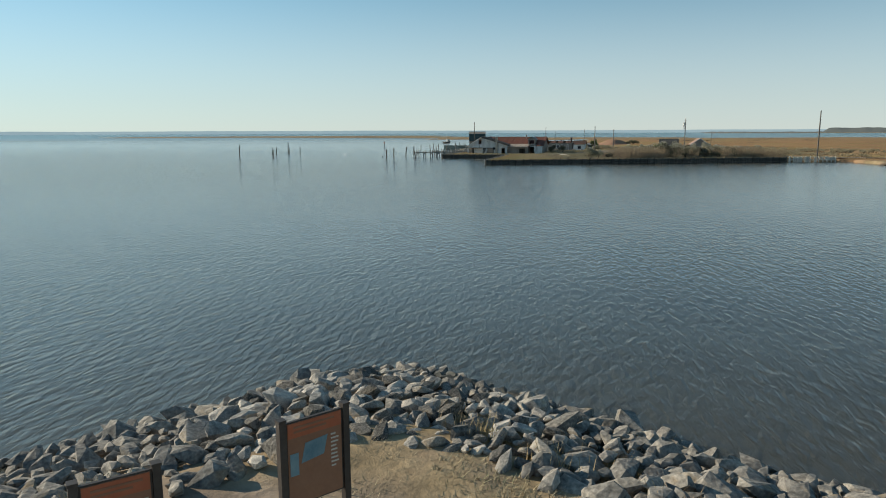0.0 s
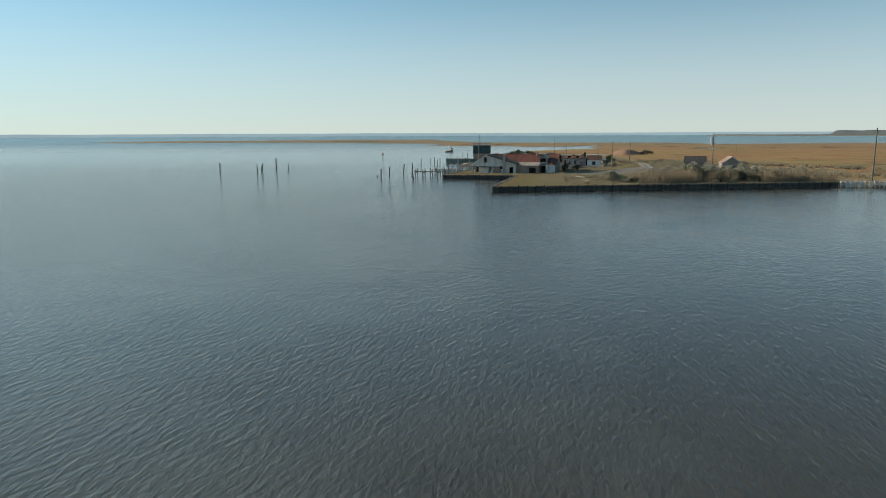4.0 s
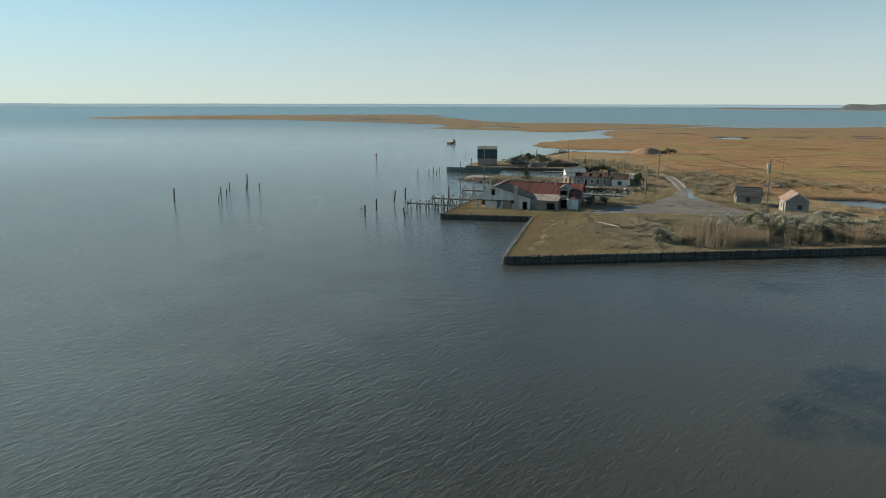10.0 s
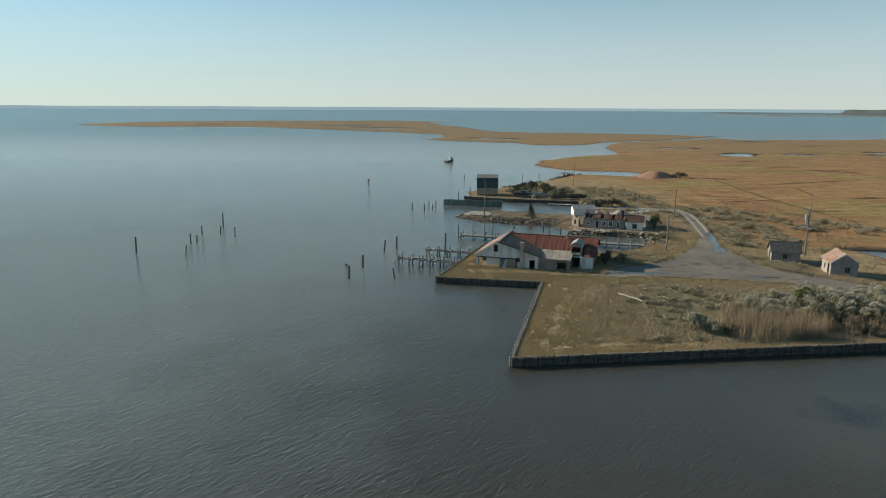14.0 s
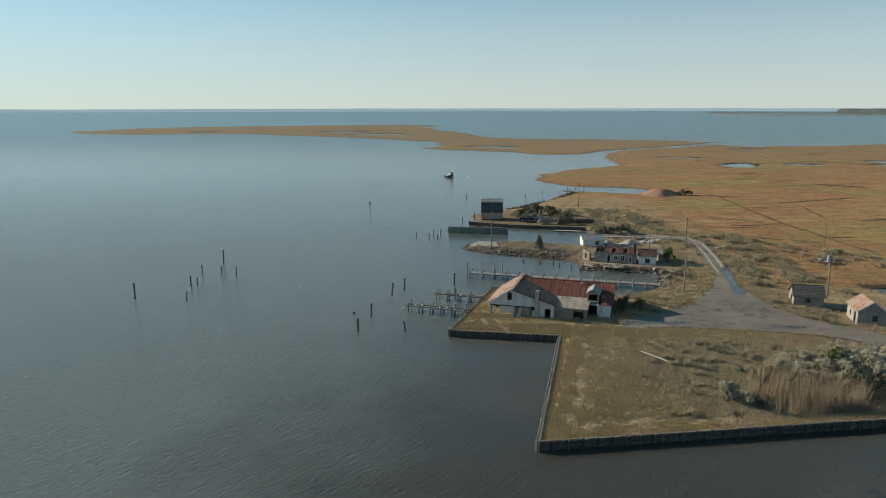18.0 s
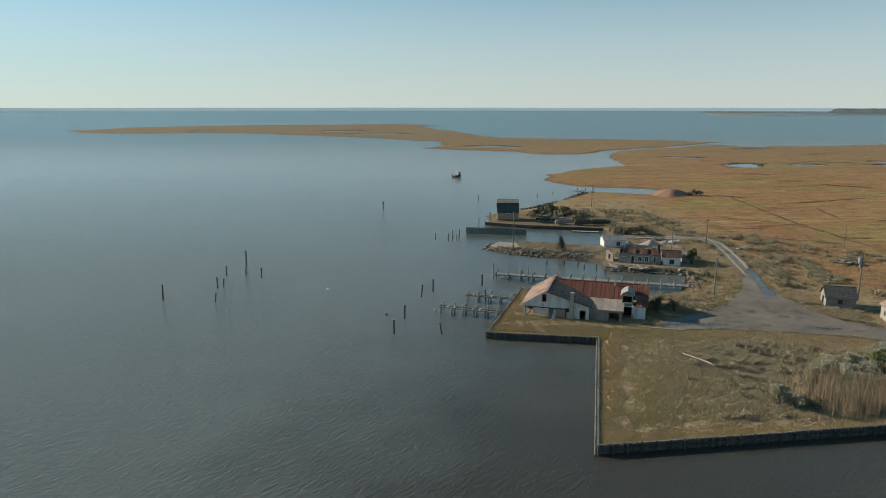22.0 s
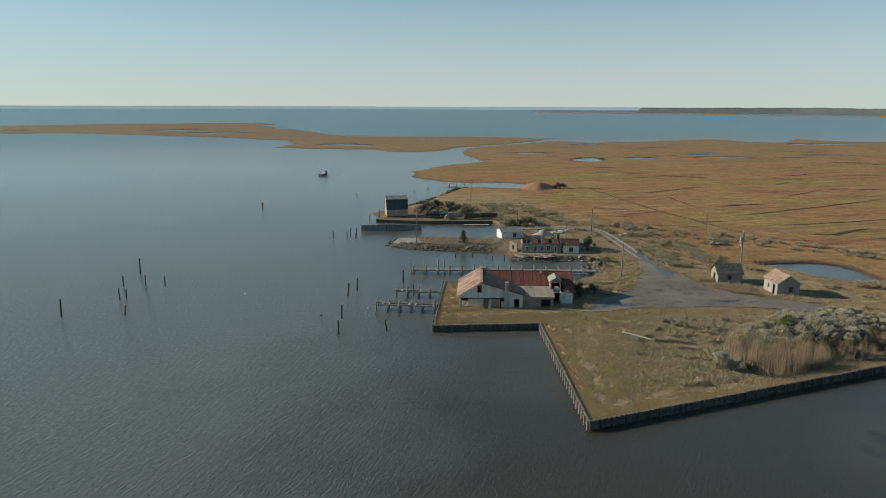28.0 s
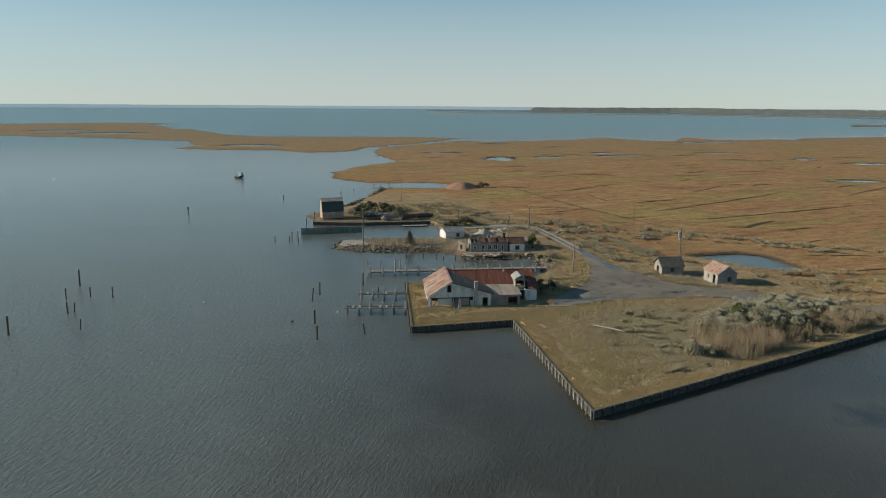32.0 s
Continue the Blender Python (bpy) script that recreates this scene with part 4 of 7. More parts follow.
def window_in(base, hole, m, frame_mat=TIMBER, glass=True, name="window"):
    """A window or door lining set in a hole of a wall."""
    x0, x1, z0, z1 = hole
    w = part(name, Geo().box(x0, -0.03, z0, x0 + 0.09, 0.12, z1).box(x1 - 0.09, -0.03, z0, x1, 0.12, z1).box(x0 + 0.09, -0.03, z1 - 0.09, x1 - 0.09, 0.12, z1).box(x0 + 0.09, -0.05, z0, x1 - 0.09, 0.12, z0 + 0.06), frame_mat, base, m=m)
    if glass:
        part("pane", Geo().box(x0 + 0.09, 0.05, z0 + 0.06, x1 - 0.09, 0.065, z1 - 0.09), GLASS, w)
        part("glazing_bar", Geo().box((x0 + x1) / 2 - 0.025, 0.03, z0 + 0.06, (x0 + x1) / 2 + 0.025, 0.05, z1 - 0.09), frame_mat, w)
    return w


def roof_sheets(base, a, b, c, d, width, mat, name="roof_sheet", thick=0.05, seed=1, lift=0.03, rows=1, skip=()):
    """Sheets laid side by side on the slope a-b (eave) to d-c (top), each a part of its own."""
    a, b, c, d = (Vector(p) for p in (a, b, c, d))
    n = max(1, round((b - a).length / width))
    r = random.Random(seed)
    nrm = (b - a).cross(d - a).normalized()
    if nrm.z < 0:
        nrm = -nrm
    for j in range(rows):
        for k in range(n):
            if (k, j) in skip:
                continue
            s, t = k / n, (k + 1) / n - 0.005
            u, v = j / rows, (j + 1) / rows + (0.02 if j < rows - 1 else 0)
            q = [(a.lerp(b, s)).lerp(d.lerp(c, s), u), (a.lerp(b, t)).lerp(d.lerp(c, t), u), (a.lerp(b, t)).lerp(d.lerp(c, t), v), (a.lerp(b, s)).lerp(d.lerp(c, s), v)]
            up = nrm * (lift + r.uniform(0, 0.025) + (0.02 if j % 2 else 0))
            part(name, Geo().prism([p + up for p in q], nrm * thick), mat, base)


def courses(base, a, b, c, d, rows, mat, name="shingle_course", seed=3, gaps=0.08):
    """Courses of shingles, each a part: a strip of overlapping tabs, some of them missing."""
    a, b, c, d = (Vector(p) for p in (a, b, c, d))
    r = random.Random(seed)
    nrm = (b - a).cross(d - a).normalized()
    if nrm.z < 0:
        nrm = -nrm
    n = max(3, int((b - a).length / 0.45))
    for j in range(rows):
        geo = Geo()
        u, v = j / rows, min(1, (j + 1.25) / rows)
        for k in range(n):
            if r.random() < gaps:
                continue
            s, t = k / n, (k + 1) / n - 0.02
            dz = r.uniform(-0.1, 0.1) / rows
            lo, hi = 0.075 + r.uniform(0, 0.03), 0.03
            q = [(a.lerp(b, s)).lerp(d.lerp(c, s), u + dz) + nrm * lo, (a.lerp(b, t)).lerp(d.lerp(c, t), u + dz) + nrm * lo, (a.lerp(b, t)).lerp(d.lerp(c, t), v) + nrm * hi, (a.lerp(b, s)).lerp(d.lerp(c, s), v) + nrm * hi]
            geo.prism(q, nrm * 0.025)
        tagged(part(name, geo, mat, base), kind="stuff")


def gable_hut(m, name, label, category, w, d, z0, eave, ridge, along, wall, roof, holes, sheet=0.8, over=0.25, shingled=False, seed=1, gaps=0.08, group="", skip=(), trim=TIMBER, verge=None):
    """A hut with a gable roof. along: the axis of its ridge. holes: side -> list of (a, b, z0, z1, kind)."""
    base = thing(name, label, category, m, group)
    t = 0.14
    flat_x, flat_y = [(0, eave), (w, eave)], [(0, eave), (d, eave)]
    peak_x, peak_y = [(0, eave), (w / 2, ridge), (w, eave)], [(0, eave), (d / 2, ridge), (d, eave)]
    sides = {"s": (flat_x if along == "x" else peak_x, pose(0, 0, 0)), "n": (flat_x if along == "x" else peak_x, pose(w, d, 0, 0, 0, 180)), "w": (peak_y if along == "x" else flat_y, pose(0, d, 0, 0, 0, -90)), "e": (peak_y if along == "x" else flat_y, pose(w, 0, 0, 0, 0, 90))}
    for side, (profile, mm) in sides.items():
        hs = holes.get(side, [])
        if side in "we":
            lo, hi = profile[0][0] + t + 0.003, profile[-1][0] - t - 0.003
            mid = [p for p in profile if lo < p[0] < hi]
            px, pz = [p[0] for p in profile], [p[1] for p in profile]
            profile = [(lo, float(np.interp(lo, px, pz))), *mid, (hi, float(np.interp(hi, px, pz)))]
        part("wall", wall_geo(profile, z0, [h[:4] for h in hs], t), wall, base, m=mm)
        for h in hs:
            if h[4] == "window":
                window_in(base, h[:4], mm, trim)
            elif h[4] == "door":
                window_in(base, h[:4], mm, trim, False, "door_frame")
    part("floor_slab", Geo().box(0.15, 0.15, z0 - 0.1, w - 0.15, d - 0.15, z0 + 0.05), VOID, base)
    dz = (ridge - eave) / ((d if along == "x" else w) / 2) * over
    o = over
    if along == "x":
        slopes = [((-o, -o, eave - dz), (w + o, -o, eave - dz), (w + o, d / 2, ridge), (-o, d / 2, ridge)), ((w + o, d + o, eave - dz), (-o, d + o, eave - dz), (-o, d / 2, ridge), (w + o, d / 2, ridge))]
    else:
        slopes = [((-o, d + o, eave - dz), (-o, -o, eave - dz), (w / 2, -o, ridge), (w / 2, d + o, ridge)), ((w + o, -o, eave - dz), (w + o, d + o, eave - dz), (w / 2, d + o, ridge), (w / 2, -o, ridge))]
    for k, s in enumerate(slopes):
        if shingled:
            deck = [Vector(p) for p in s]
            part("roof_deck", Geo().prism(deck, (0, 0, 0.03)), roof, base)
            courses(base, *s, int((Vector(s[3]) - Vector(s[0])).length / 0.3), roof, seed=seed + k, gaps=gaps)
        else:
            roof_sheets(base, *s, sheet, roof, seed=seed + k, skip=skip if k == 0 else ())
    if verge:
        for x in (-o, w + o):
            part("verge_board", Geo().prism([(x, -o - 0.04, eave - dz - 0.05), (w / 2, -o - 0.04, ridge - 0.05), (w / 2, -o - 0.04, ridge + 0.1), (x, -o - 0.04, eave - dz + 0.1)], (0, 0.035, 0)), verge, base, "pale verge board")
    e = Vector(slopes[0][3]), Vector(slopes[0][2])
    part("ridge_cap", Geo().prism([e[0] + Vector((0, -0.12, 0.04)) if along == "x" else e[0] + Vector((-0.12, 0, 0.04)), e[1] + Vector((0, -0.12, 0.04)) if along == "x" else e[1] + Vector((-0.12, 0, 0.04)), e[1] + Vector((0, 0.12, 0.04)) if along == "x" else e[1] + Vector((0.12, 0, 0.04)), e[0] + Vector((0, 0.12, 0.04)) if along == "x" else e[0] + Vector((0.12, 0, 0.04))], (0, 0, 0.07)), roof, base)
    return base


def main_house():
    """The derelict red-roofed house: a front gable, a long cross wing, an annex, a roof turret and a white end block."""
    base = thing("derelict_house", "derelict white house with rusted red metal roofs and open bays", "house", pose(8.4, 185.6, 0, 0, 0, -16))
    t, z0 = 0.16, 0.62
    # front gable, ridge running back
    holes = [(0.35, 4.0, z0, 2.35), (2.95, 3.72, 3.3, 4.55), (4.15, 6.95, z0, 2.3), (6.62, 7.05, 2.4, 2.75), (9.0, 9.95, z0, 2.35)]
    holes[3] = (7.05, 7.4, 1.9, 2.25)
    part("front_wall", wall_geo([(0, 2.8), (3.7, 5.06), (10.5, 3.06)], z0, holes, t), WHITEWALL, base, "flaking white boarded front gable")
    window_in(base, holes[1], pose(0, 0, 0), TIMBER, False, "loft_door_frame")
    window_in(base, holes[4], pose(0, 0, 0), TIMBER, False, "door_frame")
    part("side_wall", wall_geo([(0.17, 2.8), (11.0, 2.8)], z0, [(0.5, 3.6, z0, 2.35), (5.2, 6.4, 1.4, 2.4)], t, m=pose(0, 0, 0, 0, 0, 90) @ pose(0, -t, 0)), WHITEWALL, base)
    part("rear_wall", wall_geo([(0.2, 2.8), (3.7, 5.0), (10.4, 3.1)], z0, [(5, 6.2, 1.5, 2.5)], t, m=pose(0, 11.0, 0)), GREYWALL, base)
    part("floor", Geo().box(0.2, 0.2, 0.5, 10.3, 10.9, 0.66), TIMBER_DARK, base)
    roof_sheets(base, (-0.35, 11.3, 2.6), (-0.35, -0.35, 2.6), (3.7, -0.35, 5.12), (3.7, 11.3, 5.0), 0.85, PALERUST, seed=4, rows=2)
    part("roof_deck", Geo().prism([(3.72, -0.3, 5.05), (10.85, -0.3, 2.96), (10.85, 4.8, 2.98), (8.9, 4.9, 3.55), (3.72, 9, 5.0)], (0, 0, 0.05)), VOID, base)
    courses(base, (10.9, -0.38, 2.99), (10.9, 4.6, 3.0), (3.7, 8.6, 5.08), (3.7, -0.38, 5.12), 24, SHINGLE, seed=6, gaps=0.05)
    part("verge_board", Geo().prism([(-0.36, -0.42, 2.5), (3.7, -0.42, 4.98), (3.7, -0.42, 5.14), (-0.36, -0.42, 2.66)], (0, 0.05, 0)), WHITEPAINT, base)
    part("verge_board", Geo().prism([(3.72, -0.42, 4.98), (10.9, -0.42, 2.9), (10.9, -0.42, 3.04), (3.72, -0.42, 5.14)], (0, 0.05, 0)), TIMBER, base)
    part("ridge_cap", Geo().box(3.5, -0.4, 5.11, 3.9, 11.3, 5.19), PALERUST, base)
    # cross wing to the side
    part("wing_wall", wall_geo([(10.6, 3.1), (19.0, 3.1)], z0, [(17.0, 18.6, 1.0, 2.5)], t, m=pose(0, 12.2, 0)), GREYWALL, base)
    part("wing_end_wall", wall_geo([(3.0, 2.9), (8.6, 4.9), (12.2, 3.1)], z0, [(9.4, 10.4, 1.4, 2.4)], t, m=pose(19.0, 0, 0, 0, 0, 90)), TANWALL, base)
    rs = random.Random(8)
    for k in range(19):
        xa, xb = 3.9 + 0.7158 * k, 3.9 + 0.7158 * (k + 1) - 0.02
        low = [max(0.0, (8.7 - x) / 4.8) for x in (xa, xb)]
        up = rs.uniform(0.03, 0.055)
        q = [(xa, 4.75 + 3.85 * low[0], 3.3 + 1.72 * low[0] + up), (xb, 4.75 + 3.85 * low[1], 3.3 + 1.72 * low[1] + up), (xb, 8.6, 5.02 + up), (xa, 8.6, 5.02 + up)]
        sheet = part("roof_sheet", Geo().prism(q, (0, 0, 0.04)), REDROOF, base)
        part("seam", Geo().prism([(xb - 0.03, q[1][1], q[1][2] + 0.035), (xb, q[1][1], q[1][2] + 0.035), (xb, 8.6, q[2][2] + 0.035), (xb - 0.03, 8.6, q[2][2] + 0.035)], (0, 0, 0.022)), REDROOF, sheet)
    roof_sheets(base, (17.52, 2.75, 2.78), (19.4, 2.75, 2.78), (19.4, 8.6, 5.0), (17.52, 8.6, 5.0), 0.8, REDROOF, seed=9, rows=2)
    roof_sheets(base, (19.4, 12.5, 3.0), (3.9, 12.5, 3.0), (3.9, 8.6, 5.0), (19.4, 8.6, 5.0), 0.8, REDROOF, seed=10)
    part("ridge_cap", Geo().box(3.9, 8.4, 5.06, 19.4, 8.8, 5.13), REDROOF, base)
    # annex in front of the wing
    part("annex_wall", wall_geo([(10.52, 2.66), (15.5, 2.66)], 0.55, [(13.5, 15.05, 0.55, 2.2)], t, m=pose(0, 0.3, 0)), TANWALL, base, "tan plastered annex wall with a dark garage opening")
    part("annex_side_wall", wall_geo([(0.47, 2.66), (4.7, 3.2)], 0.55, [], t, m=pose(15.5, 0, 0, 0, 0, 90)), TANWALL, base)
    roof_sheets(base, (10.5, -0.05, 2.62), (15.75, -0.05, 2.66), (15.75, 4.8, 3.24), (10.0, 4.8, 3.24), 1.1, TANROOF, seed=12)
    part("fascia", Geo().box(10.52, -0.06, 2.5, 15.74, -0.01, 2.64), GREYWALL, base)
    # recess, turret and white block
    # near-black back wall paints in the shade of the recess
    part("recess_wall", wall_geo([(15.66, 3.0), (16.9, 3.0)], 0.55, [], 0.1, m=pose(0, 4.6, 0)), VOID, base)
    part("block_wall", wall_geo([(16.9, 2.76), (19.0, 2.76)], 0.55, [], t, m=pose(0, 2.9, 0)), WHITEWALL, base, "clean white end block")
    part("block_side_wall", wall_geo([(3.07, 2.76), (5.0, 3.4)], 0.55, [], t, m=pose(17.06, 0, 0, 0, 0, 90)), WHITEWALL, base)
    turret = part("turret", wall_geo([(15.28, 4.45), (15.5, 4.72), (16.15, 5.08), (16.8, 4.72), (17.02, 4.45)], 2.9, [(15.45, 16.85, 3.2, 4.25)], 0.1, m=pose(0, 3.5, 0)), GREYWALL, base, "small open roof turret with a pale gable roof")
    for x in (15.28, 16.92):
        part("turret_cheek", Geo().box(x, 3.61, 3.0, x + 0.1, 7.2, 4.44), GREYWALL, turret)
    arch = [(15.05, 4.3), (15.35, 4.72), (16.15, 5.16), (16.95, 4.72), (17.25, 4.3)]
    for (xa, za), (xb, zb) in zip(arch, arch[1:]):
        part("turret_roof", Geo().prism([(xa, 3.1, za), (xb, 3.1, zb), (xb, 6.6, zb), (xa, 6.6, za)], (0, 0, 0.07)), GREYROOF, turret)
    part("balcony_rail", Geo().box(15.7, 3.0, 3.3, 16.85, 3.06, 3.38).box(15.7, 3.0, 2.62, 16.85, 4.4, 2.72), WHITEPAINT, base)
    # chimney, leaning boards, posts
    part("chimney", Geo().box(7.55, -0.62, 0.5, 8.05, -0.14, 5.0).box(7.5, -0.67, 5.0, 8.1, -0.09, 5.25), CONCRETE, base, "pale square chimney stack")
    part("roof_vent", Geo().tube((14.0, 7.9, 4.6), (14.0, 7.9, 5.35), 0.14, 0.14, 8).tube((14.0, 7.9, 5.35), (14.0, 7.65, 5.6), 0.16, 0.16, 8), GREYROOF, base)
    for x in (0.3, 4.0):
        part("porch_post", Geo().box(x, 0.02, 0.5, x + 0.13, 0.14, 2.36), TIMBER, base)
    part("bay_panel", Geo().box(1.5, 0.9, 0.66, 3.95, 0.98, 2.6), WHITEPAINT, base, "pale board wall at the back of the open bay")
    part("bay_brace", Geo().tube((0.5, 0.1, 0.7), (1.6, 0.1, 2.3), 0.06, 0.06, 6), TIMBER, base)
    for k, x in enumerate((3.7, 4.25)):
        part("leaning_board", Geo().box(0, 0, 0, 0.48, 0.06, 2.6), TIMBER_PALE if k % 2 else TIMBER, base, m=pose(x + 0.5, -1.5 - 0.1 * k, 0.62, -42, 14, 8))
    part("brown_sheet", Geo().box(5.2, -0.09, 0.62, 6.75, -0.04, 2.25), BROWNSIDING, base, "brown plywood sheet closing half of the bay")
    # near-black sheet paints in the dark of a notch in the wall
    part("brown_sheet", Geo().box(6.75, -0.05, 1.9, 7.35, 0.0, 2.5), VOID, base, "near-black sheet in place of a dark notch in the wall")
    part("bay_lintel", Geo().box(0.2, -0.06, 2.28, 7.0, -0.005, 2.42), TIMBER_DARK, base)
    # added dark screens, so the openings look unlit inside
    part("inner_partition", Geo().box(6.9, 0.2, 0.66, 7.0, 10.5, 2.9), TIMBER_DARK, base)
    part("inner_partition", Geo().box(10.6, 2.3, 0.56, 15.4, 2.38, 2.75), TIMBER_DARK, base)
    part("inner_partition", Geo().box(0.3, 3.9, 0.66, 6.8, 4.0, 2.9), TIMBER_DARK, base)
    return base


main_house()
gable_hut(pose(59.2, 189.3, 0, 0, 0, -15), "grey_shed", "leaning grey board shed with a dark ragged shingle roof", "shed", 4.5, 3.6, 0.95, 2.95, 4.35, "x", GREYWALL, SHINGLE, {"s": [(1.7, 2.55, 1.7, 2.6, "window")], "w": [(1.2, 2.2, 1.0, 2.75, "door")]}, shingled=True, gaps=0.025, seed=21)
gable_hut(pose(64.2, 179.5, 0, 0, 0, -13), "red_roofed_shed", "pale grey shed with a rusty red metal roof", "shed", 3.9, 5.0, 0.95, 3.25, 4.6, "y", GREYWALL, PALERUST, {"s": [(2.0, 2.8, 1.6, 2.6, "window")], "w": [(3.3, 4.2, 1.0, 2.85, "door"), (1.4, 2.0, 1.7, 2.5, "window")]}, sheet=0.7, seed=23, verge=WHITEPAINT)


def boathouse():
    """A boarded boathouse under a tall gambrel roof: steep dark lower slopes, worn grey upper slopes."""
    base = thing("boathouse", "brown boarded boathouse with a tall dark green gambrel roof", "boathouse", pose(10.95, 281.6, 0, 0, 0, -2))
    w, d, z0, t = 6.3, 4.4, 0.75, 0.14
    prof = [(0, 3.0), (0.75, 5.65), (d / 2, 6.5), (d - 0.75, 5.65), (d, 3.0)]
    hole = (2.9, 3.6, 1.75, 2.6)
    part("wall", wall_geo([(0, 3.0), (w, 3.0)], z0, [hole], t), BROWNSIDING, base)
    part("wall", wall_geo([(0, 3.0), (w, 3.0)], z0, [], t, m=pose(w, d, 0, 0, 0, 180)), BROWNSIDING, base)
    for m, holes in ((pose(0, d, 0, 0, 0, -90), []), (pose(w, 0, 0, 0, 0, 90), [(1.5, 2.6, 0.8, 2.7)])):
        part("gable_wall", wall_geo([(t + 0.003, 3.45), (0.75, 5.65), (d / 2, 6.5), (d - 0.75, 5.65), (d - t - 0.003, 3.45)], z0, holes, t, m=m), BROWNSIDING, base)
        for h in holes:
            window_in(base, h, m, TIMBER, False, "door_frame")
    window_in(base, hole, pose(0, 0, 0), WHITEPAINT)
    part("floor_slab", Geo().box(0.15, 0.15, z0 - 0.1, w - 0.15, d - 0.15, z0 + 0.05), VOID, base)
    o = 0.12
    for sign in (0, 1):
        turn = pose(w, d, 0, 0, 0, 180) if sign else pose(0, 0, 0)
        pt = lambda x, y, z: turn @ Vector((x, y, z))
        roof_sheets(base, pt(-o, -0.12, 2.75), pt(w + o, -0.12, 2.75), pt(w + o, 0.75, 5.68), pt(-o, 0.75, 5.68), 9.0, DARKGREEN, name="roof_course", seed=25 + sign, rows=9)
        roof_sheets(base, pt(-o, 0.66, 5.68), pt(w + o, 0.66, 5.68), pt(w + o, d / 2, 6.52), pt(-o, d / 2, 6.52), 9.0, TANROOF, name="roof_course", seed=35 + sign, rows=4)
        part("roof_deck", Geo().prism([pt(-0.05, -0.05, 2.85), pt(w + 0.05, -0.05, 2.85), pt(w + 0.05, 0.75, 5.66), pt(-0.05, 0.75, 5.66)], (0, 0, 0.02)), VOID, base)
        part("roof_deck", Geo().prism([pt(-0.05, 0.75, 5.64), pt(w + 0.05, 0.75, 5.64), pt(w + 0.05, d / 2, 6.5), pt(-0.05, d / 2, 6.5)], (0, 0, 0.02)), VOID, base)
    part("ridge_cap", Geo().box(-o, d / 2 - 0.12, 6.55, w + o, d / 2 + 0.12, 6.62), SHINGLE, base)


boathouse()
gable_hut(pose(33.8, 241.3, 0, 0, 0, 2), "white_outbuilding", "low white outbuilding with a pale grey roof", "outbuilding", 5.2, 3.8, 0.6, 2.35, 3.2, "x", WHITEWALL, GREYROOF, {"s": [(3.0, 3.9, 0.95, 1.95, "window")]}, sheet=0.95, seed=27)
ruin = gable_hut(pose(33.1, 224.2, 0, 0, 0, -16), "ruined_rowhouse", "long ruined grey house with a broken rusty roof", "house", 8.8, 4.6, 0.55, 2.95, 3.5, "x", GREYWALL, RUSTROOF, {"s": [(0.7, 1.4, 1.4, 2.2, "window"), (2.6, 3.4, 0.7, 2.5, "door"), (4.0, 4.9, 1.3, 2.4, "window"), (5.4, 6.3, 1.2, 2.5, "window"), (7.2, 7.8, 0.7, 2.5, "door")], "w": [(1.6, 3.0, 1.2, 2.4, "hole")]}, sheet=0.75, seed=29, skip=((0, 0), (1, 0), (2, 0), (5, 0), (8, 0), (11, 0)), trim=WHITEPAINT)
for k in range(11):
    part("rafter", Geo().prism([(0.15 + 0.84 * k, -0.25, 2.78), (0.15 + 0.84 * k, 2.3, 3.42), (0.15 + 0.84 * k, 2.3, 3.54), (0.15 + 0.84 * k, -0.25, 2.9)], (0.07, 0, 0)), TIMBER, ruin, "bare broken rafter")
for k in range(4):
    part("parapet_block", Geo().box(0.3 + 2.2 * k, 4.3, 3.1, 0.3 + 2.2 * k + (0.7, 1.2, 0.5, 0.9)[k], 4.58, (3.75, 3.6, 3.9, 3.65)[k]), GREYWALL, ruin, "ragged stub of the rear wall")
part("chimney", Geo().box(8.0, 2.2, 3.0, 8.5, 2.7, 4.5).box(7.94, 2.14, 4.5, 8.56, 2.76, 4.62), DARKROOF, ruin, "dark red brick chimney")
gable_hut(pose(41.95, 221.7, 0, 0, 0, -16), "white_cottage", "small white cottage end with a dark maroon roof", "cottage", 3.5, 4.4, 0.5, 2.6, 3.6, "x", WHITEPAINT, DARKROOF, {"s": [(1.3, 2.3, 1.1, 2.1, "window")]}, sheet=0.9, seed=31)
gable_hut(pose(47.0, 224.8, 0, 0, 0, -14), "grey_lean_shed", "small grey shed behind the cottage", "shed", 2.6, 2.6, 0.7, 2.3, 2.9, "x", GREYWALL, GREYROOF, {}, sheet=0.9, seed=33)


def ruin_wall():
    base = thing("ruined_wall", "roofless tan wall stub beside the ruined house", "ruin", pose(31.0, 226.9, 0, 0, 0, -60))
    part("wall", wall_geo([(0, 3.0), (0.8, 3.1), (1.6, 2.7), (2.3, 2.9)], 0.4, [(0.8, 1.4, 1.2, 2.2)], 0.2), TANWALL, base)
    part("wall", wall_geo([(0, 2.9), (1.5, 2.4), (2.0, 1.6)], 0.4, [], 0.2, m=pose(0.2, 0.22, 0, 0, 0, 88)), TANWALL, base)


ruin_wall()


